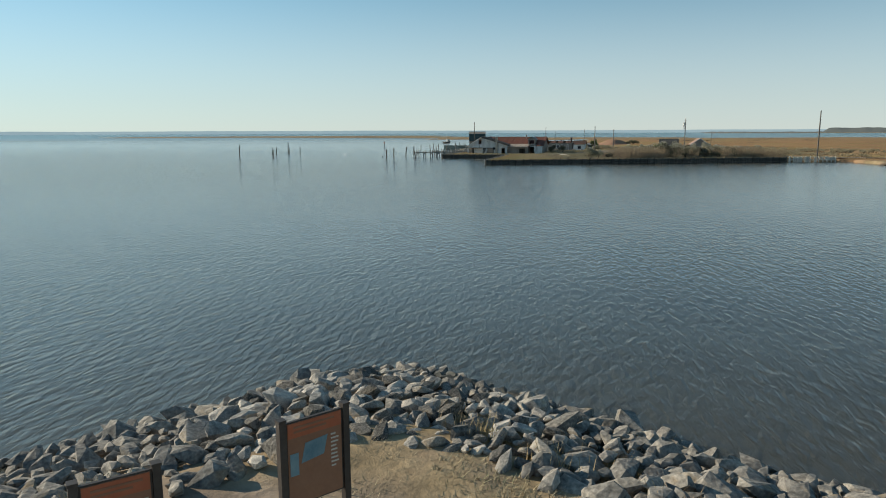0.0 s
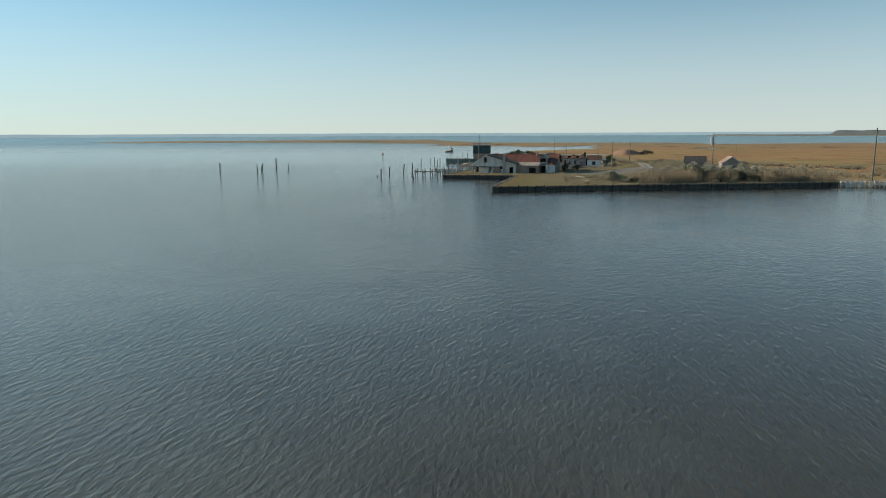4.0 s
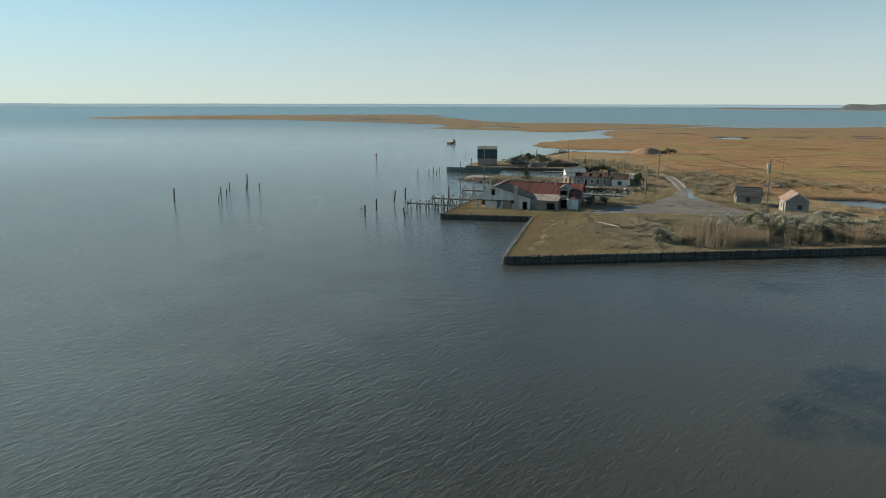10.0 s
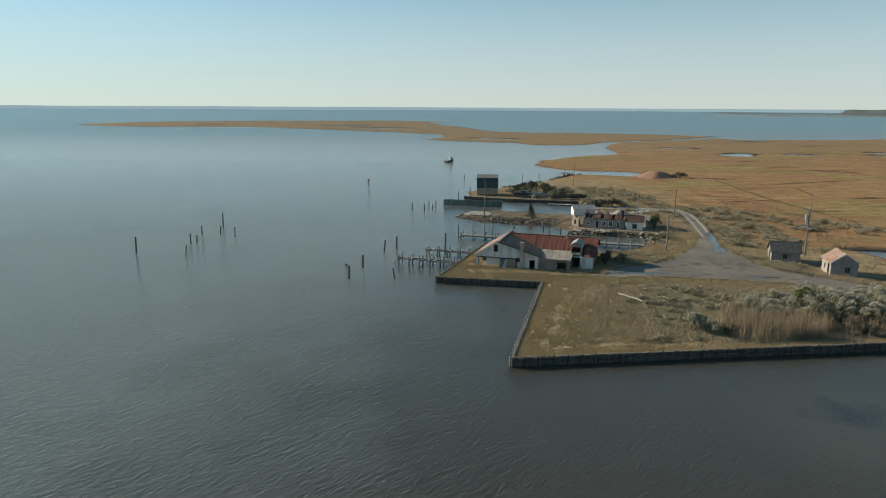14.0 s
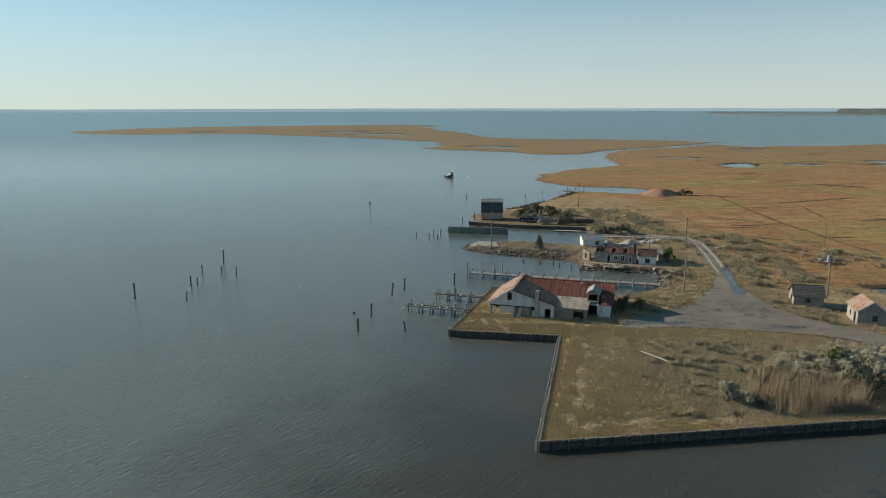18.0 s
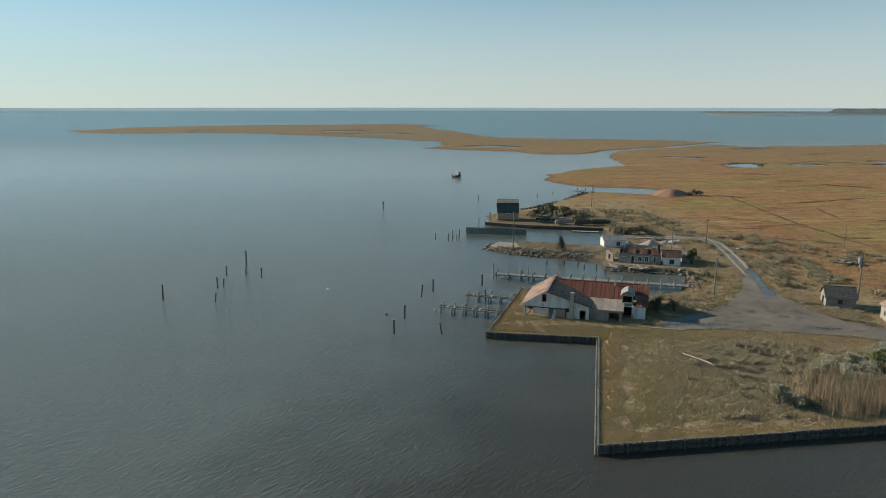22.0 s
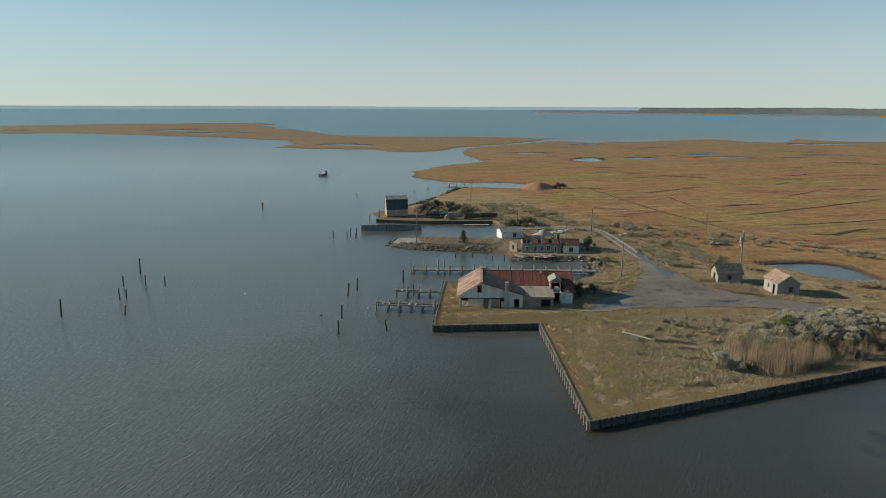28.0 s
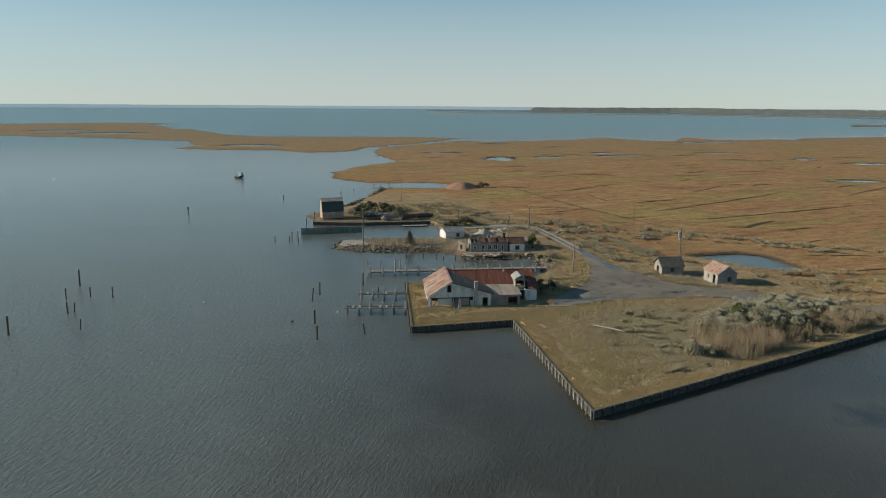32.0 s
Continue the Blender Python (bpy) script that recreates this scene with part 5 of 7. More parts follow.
# ---- piers and piles ----
def pier():
    a, b = Vector((5.9, 213.6, 0)), Vector((41.6, 204.0, 0))
    L = (b - a).length
    base = thing("pier", "long weathered timber pier with tall piles", "pier", pose(a.x, a.y, 0, 0, 0, math.degrees(math.atan2(b.y - a.y, b.x - a.x))))
    r = random.Random(5)
    board = mesh_of(Geo().box(0, -0.8, 0.85, 0.27, 0.8, 0.91), "deck_board", TIMBER_GREY)
    for k in range(int(L / 0.3)):
        part("deck_board", board, None, base, m=pose(k * 0.3, r.uniform(-0.05, 0.05), r.uniform(-0.02, 0.02), 0, 0, r.uniform(-1, 1)))
    for y in (-0.7, 0.62):
        part("stringer", Geo().box(0, y, 0.62, L, y + 0.1, 0.84), TIMBER_GREY, base)
    pile = mesh_of(Geo().tube((0, 0, -1.4), (0, 0, 1.7), 0.16, 0.14, 8, 0.05), "post", TIMBER_GREY)
    n = int(L / 2.42)
    for k in range(n + 1):
        for y in (-0.96, 0.96):
            part("post", pile, None, base, m=pose(0.3 + k * L / (n + 0.2), y, r.uniform(-0.25, 0.1), r.uniform(-2, 2), r.uniform(-2, 2), 0))
    for x, y, top in ((-0.3, -1.1, 3.2), (5.2, -1.1, 3.3), (2.2, 1.2, 3.0), (6.4, 1.2, 2.9)):
        part("tall_post", Geo().tube((x, y, -1.4), (x, y, top), 0.16, 0.13, 8, 0.05), TIMBER_GREY, base)
    part("cross_beam", Geo().box(-0.1, -1.1, 0.5, 0.08, 1.1, 0.72), TIMBER_GREY, base)


pier()


def dock_ruin(a, b, wide, bays, label, seed, lanes=1):
    a, b = Vector((*a, 0)), Vector((*b, 0))
    L = (b - a).length
    base = thing("dock", label, "dock", pose(a.x, a.y, 0, 0, 0, math.degrees(math.atan2(b.y - a.y, b.x - a.x))), "small boat docks")
    r = random.Random(seed)
    for k in range(bays + 1):
        for y in (-wide / 2, wide / 2):
            x = 0.2 + k * (L - 0.4) / bays
            top = r.uniform(1.6, 2.05)
            part("post", Geo().tube((x, y, -1.2), (x + r.uniform(-0.06, 0.06), y + r.uniform(-0.06, 0.06), top), 0.15, 0.13, 8, 0.06), TIMBER_GREY, base)
        part("cross_beam", Geo().box(x - 0.06, -wide / 2 - 0.25, 0.78, x + 0.06, wide / 2 + 0.25, 0.98), TIMBER_GREY, base)
    for y in (-wide / 2 + 0.16, wide / 2 - 0.3):
        part("stringer", Geo().box(-0.3, y, 0.98, L, y + 0.16, 1.2), TIMBER_GREY, base)
    for k in range(int(L / 1.1)):
        if r.random() < 0.4:
            part("deck_board", Geo().box(0, -wide / 2, 1.205, 0.25, wide / 2, 1.24), TIMBER_PALE, base, m=pose(k * 1.1, 0, 0, 0, 0, r.uniform(-12, 12)))


dock_ruin((-4.9, 189.5), (4.6, 186.2), 1.5, 5, "skeleton of a small dock with bare piles and beams", 3)
dock_ruin((-0.4, 196.8), (7.6, 194.2), 1.3, 4, "broken dock with a few loose deck boards", 4)


def pile_at(x, y, h, lean=(0, 0), r=0.14, label="lone weathered timber pile standing in the water", split=False):
    h *= 0.82
    base = thing("mooring_post", label, "post", pose(x, y, 0), "lone piles in the bay")
    part("post", Geo().tube((0, 0, -1.5), (lean[0], lean[1], h), r * 1.15, r, 8, 0.08), TIMBER_WET, base)
    part("post_top", Geo().tube((lean[0], lean[1], h), (lean[0] * 1.02, lean[1] * 1.02, h + 0.06), r * 0.95, r * 0.5, 8, 0.1), TIMBER_PALE, base)


for x, y, h, lx in ((-54.6, 196.5, 3.6, 0.1), (-45.1, 195.6, 2.1, 0.35), (-47.6, 205.2, 2.6, -0.1), (-46.8, 206.0, 2.0, 0.15), (-48.9, 214.8, 2.5, 0), (-45.2, 215.4, 2.2, 0.1), (-47.7, 224.6, 3.9, 0.05), (-41.4, 213.2, 2.5, 0.05), (-12.0, 178.4, 2.7, 0), (-10.9, 186.0, 2.8, 0.1), (-8.8, 199.1, 2.9, 0.45), (-6.6, 202.5, 3.0, 0.1), (-4.5, 178.4, 2.2, -0.5), (2.8, 207.0, 2.9, 0), (2.9, 196.8, 2.6, 0)):
    pile_at(x, y, h, (lx, 0), 0.14 if h > 2.6 else 0.11)
for x, y, h in ((-7.0, 254, 2.2), (-3.6, 252, 2.4), (-2.6, 255, 2.8), (-1.4, 252.5, 2.0), (-0.8, 257, 2.6), (8.0, 262, 2.4), (17.8, 225.5, 1.3), (21.5, 224.5, 1.5), (24.0, 222.5, 1.7), (25.2, 221.0, 1.4), (27.5, 219.8, 1.7), (28.8, 217.6, 1.2), (8.9, 283.0, 3.4), (5.2, 277, 2.6), (7.5, 331.3, 2.3), (49.0, 358.7, 1.6), (52.2, 359.3, 1.4), (55.8, 359.9, 1.5), (37.0, 345.7, 1.8), (29.7, 336.9, 2.0)):
    pile_at(x, y, h, (random.uniform(-0.12, 0.12), 0), 0.11, "thin old stake standing in shallow water")


def day_marker():
    base = thing("channel_marker", "channel marker pile with a red triangular board", "channel marker", pose(-25.4, 308, 0))
    part("post", Geo().tube((0, 0, -1.5), (0, 0, 2.4), 0.15, 0.12, 8), TIMBER_WET, base)
    part("board", Geo().prism([(-0.5, -0.18, 1.7), (0.5, -0.18, 1.7), (0, -0.18, 2.6)], (0, 0.06, 0)), SIGNRED, base, "red triangular dayboard")
    part("light", Geo().tube((0, 0, 2.4), (0, 0, 2.75), 0.08, 0.05, 8), STEEL, base)


day_marker()


def float_at(x, y, r, mat, label):
    base = thing("mooring_buoy", label, "buoy", pose(x, y, 0.05), "mooring buoys")
    geo = Geo()
    prof = [(0.0, -0.9), (0.7, -0.65), (1.0, 0.0), (0.75, 0.62), (0.3, 0.9), (0.0, 0.95)]
    for (r0, z0), (r1, z1) in zip(prof, prof[1:]):
        geo.tube((0, 0, z0 * r), (0, 0, z1 * r), max(0.01, r0 * r), max(0.01, r1 * r), 10)
    part("float", geo, mat, base)
    part("eye", Geo().tube((0, 0, 0.9 * r), (0, 0, 1.3 * r), 0.025, 0.02, 6), STEEL, base)


for x, y in ((-26.5, 204.3), (-6.0, 190.7), (9.9, 412.4), (-77.7, 432.5)):
    float_at(x, y, 0.2, WHITEPAINT, "white round mooring buoy on the water")
float_at(-14.0, 188.1, 0.22, RUBBER, "black round mooring buoy on the water")


# ---- utility poles ----
def utility_pole(x, y, h, label, arm=False, box=False, r=0.15):
    z = float(height(np.array([x]), np.array([y]))[0])
    base = thing("utility_pole", label, "utility pole", pose(x, y, z - 0.3), "utility poles")
    part("pole", Geo().tube((0, 0, 0), (0.02 * h * 0.3, 0, h), r, r * 0.65, 8), TIMBER, base)
    if arm:
        part("insulator_bracket", Geo().box(-0.3, -0.05, h - 0.6, 0.3, 0.05, h - 0.5), TIMBER, base)
        part("insulator", Geo().tube((0, 0, h), (0, 0, h + 0.25), 0.06, 0.04, 6), WHITEPAINT, base)
    if box:
        part("transformer", Geo().tube((-0.4, 0, h - 2.1), (-0.4, 0, h - 1.0), 0.26, 0.26, 10), STEEL, base, "grey transformer can")
        part("meter_box", Geo().box(-0.42, -0.12, h - 2.8, -0.16, 0.1, h - 2.35), STEEL, base)


utility_pole(43.5, 196.9, 7.0, "plain grey utility pole beside the yard")
utility_pole(67.0, 193.6, 9.0, "tall utility pole with a transformer by the sheds", True, True)
utility_pole(59.3, 244.2, 7.0, "utility pole with a bracket beside the track", True, False)
utility_pole(11.7, 239.0, 9.3, "tall leaning pole on the rubble jetty")
utility_pole(47.2, 232.6, 6.8, "thin pole behind the ruined house", r=0.1)
utility_pole(39.9, 247.5, 6.0, "thin pole beside the white outbuilding", r=0.1)
utility_pole(44.8, 310.3, 8.3, "pale thin pole on the far shore", r=0.11)
utility_pole(81.7, 152.6, 10.3, "tall bare utility pole behind the plank bulkhead", r=0.17)
utility_pole(91.5, 241.5, 6.2, "thin bare pole in the marsh", r=0.07)


# ---- riprap on the near point ----
def rock_mesh(seed, mat, flat=0.7):
    """An angular quarried stone."""
    r = random.Random(seed)
    bm = bmesh.new()
    for _ in range(20):
        v = Vector((r.gauss(0, 1), r.gauss(0, 1), r.gauss(0, 1))).normalized()
        k = r.uniform(0.8, 1.05)
        bm.verts.new((v.x * 0.5 * k * 1.45, v.y * 0.5 * k * 0.85, v.z * 0.5 * k * flat))
    out = bmesh.ops.convex_hull(bm, input=bm.verts[:])
    bmesh.ops.delete(bm, geom=list({g for g in out["geom_interior"] + out["geom_unused"] if isinstance(g, bmesh.types.BMVert)}), context="VERTS")
    me = bpy.data.meshes.new("stone")
    bm.to_mesh(me)
    bm.free()
    me.materials.append(mat)
    return me


STONES = [rock_mesh(100 + k, ROCK, 0.5 + 0.04 * (k % 8)) for k in range(16)]
STONES_WET = [rock_mesh(200 + k, ROCK_WET, 0.7) for k in range(6)]
RIP_OUT = [(-16, 4.2), (-9, 10.3), (-4.2, 15.3), (-2.2, 17.3), (-0.2, 19.1), (1.1, 20.6), (3.1, 21.4), (4.5, 20.9), (6.4, 19.3), (8.7, 17.4), (10.4, 15.8), (12.2, 14.8), (16, 11.3), (21, 6)]
RIP_IN = [(-9, -2), (-4, 6.5), (-0.2, 11.2), (1.0, 13.4), (1.9, 14.2), (2.7, 14.9), (3.6, 15.1), (4.6, 14.8), (5.4, 14.4), (6.6, 13.2), (7.6, 12.0), (8.8, 10.6), (11.5, 7.5), (16, 2)]


def riprap():
    base = thing("riprap", "sloping bank of grey quarried stones along the point", "riprap")
    o, i = np.array(RIP_OUT), np.array(RIP_IN)
    r = rng(77)
    spots = []
    tries = 0
    while len(spots) < 1750 and tries < 70000:
        tries += 1
        s, t = r.uniform(0, len(o) - 1), r.uniform(-0.03, 1.02)
        a = [np.interp(s, np.arange(len(o)), o[:, k]) for k in (0, 1)]
        b = [np.interp(s, np.arange(len(i)), i[:, k]) for k in (0, 1)]
        x, y = a[0] + (b[0] - a[0]) * t, a[1] + (b[1] - a[1]) * t
        size = float(np.clip(r.lognormal(-0.72, 0.32), 0.24, 0.85))
        if all((x - p[0]) ** 2 + (y - p[1]) ** 2 > (0.33 * (size + p[2])) ** 2 for p in spots):
            spots.append((x, y, size, t))
    spots.sort(key=lambda p: math.hypot(p[0] - 3.5, p[1] - 17))
    rest = Geo()
    for k, (x, y, size, t) in enumerate(spots):
        z = -0.02 + 0.98 * min(1, max(0, t) ** 0.8) + (0.12 if 0.25 < t < 0.8 else 0) + r.uniform(-0.05, 0.12) - 0.06 * size
        wet = t < 0.1
        me = STONES_WET[k % 6] if wet else STONES[int(r.integers(16))]
        m = Matrix.LocRotScale((x, y, z), Euler((r.uniform(-0.6, 0.6), r.uniform(-0.6, 0.6), r.uniform(0, 6.28))), Vector((size, size * r.uniform(0.85, 1.15), size * r.uniform(0.8, 1.1))))
        if k < 320:
            part("stone", me, None, base, m=m)
        else:
            rest.add([m @ v.co for v in me.vertices], [tuple(p.vertices) for p in me.polygons])
    tagged(part("stone_rest", rest, ROCK, base, "stones further along the bank"), kind="stuff")
    under = Geo()
    ou, ii = [Vector((*p, -0.35)) for p in RIP_OUT], [Vector((*p, 0.45)) for p in RIP_IN]
    n = len(ou)
    under.add(ou + ii, [(k, k + 1, n + k + 1, n + k) for k in range(n - 1)])
    part("stone_bed", under, ROCK_WET, base, "dark wet stone bedding")


riprap()


# ---- signs on the near point ----
def info_sign(a, b, top, label, seed):
    a, b = Vector((*a, 0)), Vector((*b, 0))
    w = (b - a).length
    base = thing("information_sign", label, "information sign", pose(a.x, a.y, 0, 0, 0, math.degrees(math.atan2(b.y - a.y, b.x - a.x))), "information signs")
    for x in (-0.04, w - 0.04):
        p = part("post", Geo().box(x, -0.05, 0.5, x + 0.09, 0.05, top), SIGNPOST, base)
        part("post_cap", Geo().box(x - 0.008, -0.058, top, x + 0.098, 0.058, top + 0.03), SIGNPOST, p)
    low = top - 1.18
    part("backing", Geo().box(0.055, -0.02, low, w - 0.045, 0.02, top - 0.03), SIGNPOST, base)
    face = part("face", Geo().box(0.075, -0.027, low + 0.02, w - 0.065, -0.021, top - 0.05), SIGNBROWN, base, "faded printed panel")
    fw = w - 0.14
    part("header_band", Geo().box(0.08, -0.032, top - 0.25, 0.07 + fw, -0.0275, top - 0.055), SIGNRED, face)
    part("chart_picture", Geo().prism([(0.1 + fw * 0.2, -0.032, top - 0.62), (0.1 + fw * 0.62, -0.032, top - 0.58), (0.1 + fw * 0.7, -0.032, top - 0.33), (0.1 + fw * 0.28, -0.032, top - 0.36)], (0, 0.004, 0)), SIGNBLUE, face)
    part("small_picture", Geo().box(0.1, -0.032, low + 0.42, 0.22, -0.0275, low + 0.72), SIGNBLUE, face)
    r = random.Random(seed)
    for k in range(9):
        z = top - 0.36 - 0.055 * k
        part("text_bar", Geo().box(0.1 + fw * 0.76, -0.032, z, 0.1 + fw * (0.84 + r.uniform(0, 0.08)), -0.0275, z + 0.022), SIGNPALE, face)
    for k in range(2):
        z = top - 0.13 - 0.06 * k
        part("title_bar", Geo().box(0.16, -0.036, z, 0.2 + fw * (0.7 - 0.15 * k), -0.0325, z + 0.028), SIGNBROWN, face)


info_sign((2.72, 11.42), (3.42, 12.02), 2.8, "tall information sign with an orange header on dark posts", 1)
info_sign((0.96, 9.84), (1.63, 10.3), 2.8, "second information sign with an orange header", 2)


# ---- grasses ----
ROADPOLY = ROAD_EAST + ROAD_WEST[::-1]
GX, GY = np.meshgrid(np.arange(-24, 142, 0.6), np.arange(-18, 348, 0.6))
GRIDS = {"z": height(GX, GY), "d": land_distance(GX, GY), "m": sdist(GX, GY, MAINLAND), "r": sdist(GX, GY, ROADPOLY)}


def sample(key, x, y):
    """A value of the plan's fields by linear interpolation."""
    g = GRIDS[key]
    u, v = np.clip((np.asarray(x) + 24) / 0.6, 0, g.shape[1] - 1.001), np.clip((np.asarray(y) + 18) / 0.6, 0, g.shape[0] - 1.001)
    i, j = u.astype(int), v.astype(int)
    a, b = u - i, v - j
    return g[j, i] * (1 - a) * (1 - b) + g[j, i + 1] * a * (1 - b) + g[j + 1, i] * (1 - a) * b + g[j + 1, i + 1] * a * b


def field_z(x, y):
    z = sample("z", x, y)
    return np.where(walled(x, y) & (sample("m", x, y) > 0), np.maximum(z, 0.8), z)


def blades(name, label, mat, px, py, low, high, width, lean, seed, per=1, category="grass", lift=0.0):
    """Grass as one mesh of narrow upright triangles, several in a tuft."""
    r = rng(seed)
    px, py = np.repeat(px, per), np.repeat(py, per)
    n = len(px)
    px = px + r.normal(0, 0.12, n) * (per > 1)
    py = py + r.normal(0, 0.12, n) * (per > 1)
    z = field_z(px, py) - 0.03 + lift
    h = r.uniform(low, high, n)
    a = r.uniform(0, 6.28, n)
    w = width * r.uniform(0.6, 1.3, n)
    ca, sa = np.cos(a) * w / 2, np.sin(a) * w / 2
    tx, ty = r.normal(0.12, 0.35, n) * lean * h, r.normal(0, 0.35, n) * lean * h
    V = np.stack([np.stack([px - ca, py - sa, z], -1), np.stack([px + ca, py + sa, z], -1), np.stack([px + tx, py + ty, z + h], -1)], 1).reshape(-1, 3)
    me = bpy.data.meshes.new(name)
    me.vertices.add(3 * n)
    me.vertices.foreach_set("co", V.ravel())
    me.loops.add(3 * n)
    me.loops.foreach_set("vertex_index", np.arange(3 * n))
    me.polygons.add(n)
    me.polygons.foreach_set("loop_start", np.arange(n) * 3)
    me.update(calc_edges=True)
    me.materials.append(mat)
    return tagged(new(name, me), label, category, kind="stuff")


def spread_points(box, n, seed, keep):
    r = rng(seed)
    x, y = r.uniform(box[0], box[2], n), r.uniform(box[1], box[3], n)
    k = keep(x, y)
    return x[k], y[k]


HOUSEPOLY = [(8.2, 185.4), (24.5, 180.2), (27.6, 181.6), (30.6, 197), (12, 197.5)]


def open_field(x, y):
    return (sample("m", x, y) > 0.35) & (sample("r", x, y) < -0.2) & (sdist(x, y, HOUSEPOLY) < 0)


R2 = rng(2)


def trodden(x, y):
    """Bare trails a few steps inside the bulkheads."""
    west = np.abs(x - 15.5 - (y - 146) * 0.2256 - 0.5 * np.sin(y * 0.5)) < 0.45 + 0.25 * np.sin(y * 1.3)
    south = np.abs(y - 145.8 - (x - 20) * 0.09 - 0.4 * np.sin(x * 0.6)) < 0.5 + 0.3 * np.sin(x * 0.9)
    return (west & (y > 143) & (y < 171)) | (south & (x > 15) & (x < 33))


def south_field(x, y):
    return open_field(x, y) & ~(trodden(x, y) & (noise01(x, y, 2.5, 61) > R2.uniform(0.1, 0.8, np.shape(x)))) & (x > 11) & (y < 186) & (y < 178.5 + np.clip(20 - x, 0, 8))


def noise01(x, y, size, seed):
    return 0.5 + 0.5 * np.clip(wobble(x, y, size, seed) * 1.3, -1, 1)


R0 = rng(1)
x, y = spread_points((11, 139, 76, 180), 400000, 11, lambda a, b: south_field(a, b) & (noise01(a, b, 9, 31) > R0.uniform(0, 0.9, len(a))) )
blades("field_grass", "olive and tan rough field grass", GRASS_OLIVE, x, y, 0.06, 0.24, 0.06, 1.3, 12)
x, y = spread_points((11, 139, 76, 180), 340000, 13, lambda a, b: south_field(a, b) & (noise01(a, b, 7, 33) > R0.uniform(0.15, 1.0, len(a))) )
blades("dry_field_grass", "dry tan field grass", GRASS_TAN, x, y, 0.08, 0.3, 0.055, 1.3, 14)
x, y = spread_points((1, 139, 76, 203), 700000, 15, lambda a, b: open_field(a, b) & (((a < 30) & (sample("m", a, b) < 2.4 + 0.8 * np.sin(a + b))) | ((b < 156) & (sample("m", a, b) < 1.3 + 0.7 * np.sin(a * 0.7)))) & ((b < 200) | (a < 24)))
blades("golden_edge_grass", "golden cordgrass along the bulkhead edges", GRASS_GOLD, x, y, 0.1, 0.3, 0.035, 1.1, 16)
x, y = spread_points((1, 174, 31, 203), 230000, 127, lambda a, b: open_field(a, b) & (noise01(a, b, 5, 141) > R0.uniform(0, 0.8, len(a))) & ((b < 200) | (a < 24)))
blades("house_grass", "rough olive-brown grass round the house", GRASS_OLIVE, x, y, 0.08, 0.28, 0.05, 1.2, 128)
REEDS = [(39, 154), (41, 157), (44.5, 159), (51, 155), (56, 153.5), (64, 154), (60, 151.5), (52, 149.6), (46, 147.6), (41, 147.2), (39, 150)]
x, y = spread_points((28, 144, 76, 168), 260000, 17, lambda a, b: (sdist(a, b, REEDS) > R0.uniform(-3, 2.2, len(a))) & (sample("m", a, b) > 2.2) & (noise01(a, b, 5, 36) > R0.uniform(0, 0.75, len(a)) + 0.5 * step(47.5, 51, a) * step(64, 60, a)))
blades("reed_bed", "tall dry brown reeds", REED, x, y, 0.8, 2.8, 0.03, 0.35, 18, category="reeds")
x, y = spread_points((50, 148, 76, 168), 150000, 117, lambda a, b: (b < 151 + 0.42 * (a - 52)) & (sample("m", a, b) > 1.8) & open_field(a, b) & (noise01(a, b, 5, 136) > R0.uniform(0.2, 0.95, len(a)) + 0.5 * step(64, 60, a) + 0.3 * step(68, 72, a)))
blades("sparse_reeds", "thin dry reeds along the bulkhead", REED, x, y, 0.7, 2.8, 0.03, 0.35, 118, category="reeds")
TALLGRASS = [(22, 150), (36, 148), (46, 156), (56, 168), (66, 170), (58, 174), (44, 176), (32, 174), (23, 164)]
x, y = spread_points((18, 145, 70, 178), 380000, 19, lambda a, b: (sdist(a, b, TALLGRASS) > R0.uniform(-4, 2, len(a))) & south_field(a, b) & (noise01(a, b, 5, 37) > R0.uniform(0.05, 0.8, len(a))))
blades("tall_weeds", "tall grey-brown weeds", WEED, x, y, 0.12, 0.45, 0.04, 1.3, 20, category="weeds")
x, y = spread_points((12, 142, 62, 180), 260000, 119, lambda a, b: south_field(a, b) & ((sdist(a, b, [(15, 146), (27, 147), (27, 160), (22, 166), (19, 160)]) > R0.uniform(-3, 2, len(a))) | (b > 171.5 + R0.uniform(0, 3, len(a)))) & (noise01(a, b, 4, 137) > R0.uniform(0, 0.8, len(a))))
blades("green_turf", "yellow-green short turf", GRASS_GREEN, x, y, 0.08, 0.32, 0.05, 1.1, 120)
x, y = spread_points((26, 146, 60, 176), 300000, 121, lambda a, b: south_field(a, b) & (sdist(a, b, [(30, 151), (38, 149), (42, 156), (48, 163), (44, 172), (33, 171), (30, 160)]) > R0.uniform(-2.5, 2.5, len(a))) & (noise01(a, b, 4, 138) > R0.uniform(0.1, 0.85, len(a))))
blades("sage_weeds", "grey-green bushy weeds", SAGE, x, y, 0.14, 0.5, 0.045, 1.2, 122, category="weeds")
x, y = spread_points((6, 226, 40, 252), 60000, 123, lambda a, b: (sample("d", a, b) > 0.8) & (noise01(a, b, 4, 139) > R0.uniform(0.25, 1.0, len(a))))
blades("jetty_weeds", "low brown weeds on the jetty", WEED, x, y, 0.1, 0.4, 0.08, 1.1, 124, category="weeds")
x, y = spread_points((54, 174, 80, 200), 120000, 125, lambda a, b: open_field(a, b) & (sample("r", a, b) > -3.2) & (sdist(a, b, [(59, 189.5), (63.5, 188.3), (64.5, 191.8), (60, 193)]) < -0.1) & (sdist(a, b, [(64, 179.5), (68, 178.6), (69.2, 183.5), (65.2, 184.6)]) < -0.1) & (noise01(a, b, 3, 140) > R0.uniform(0.1, 0.9, len(a))))
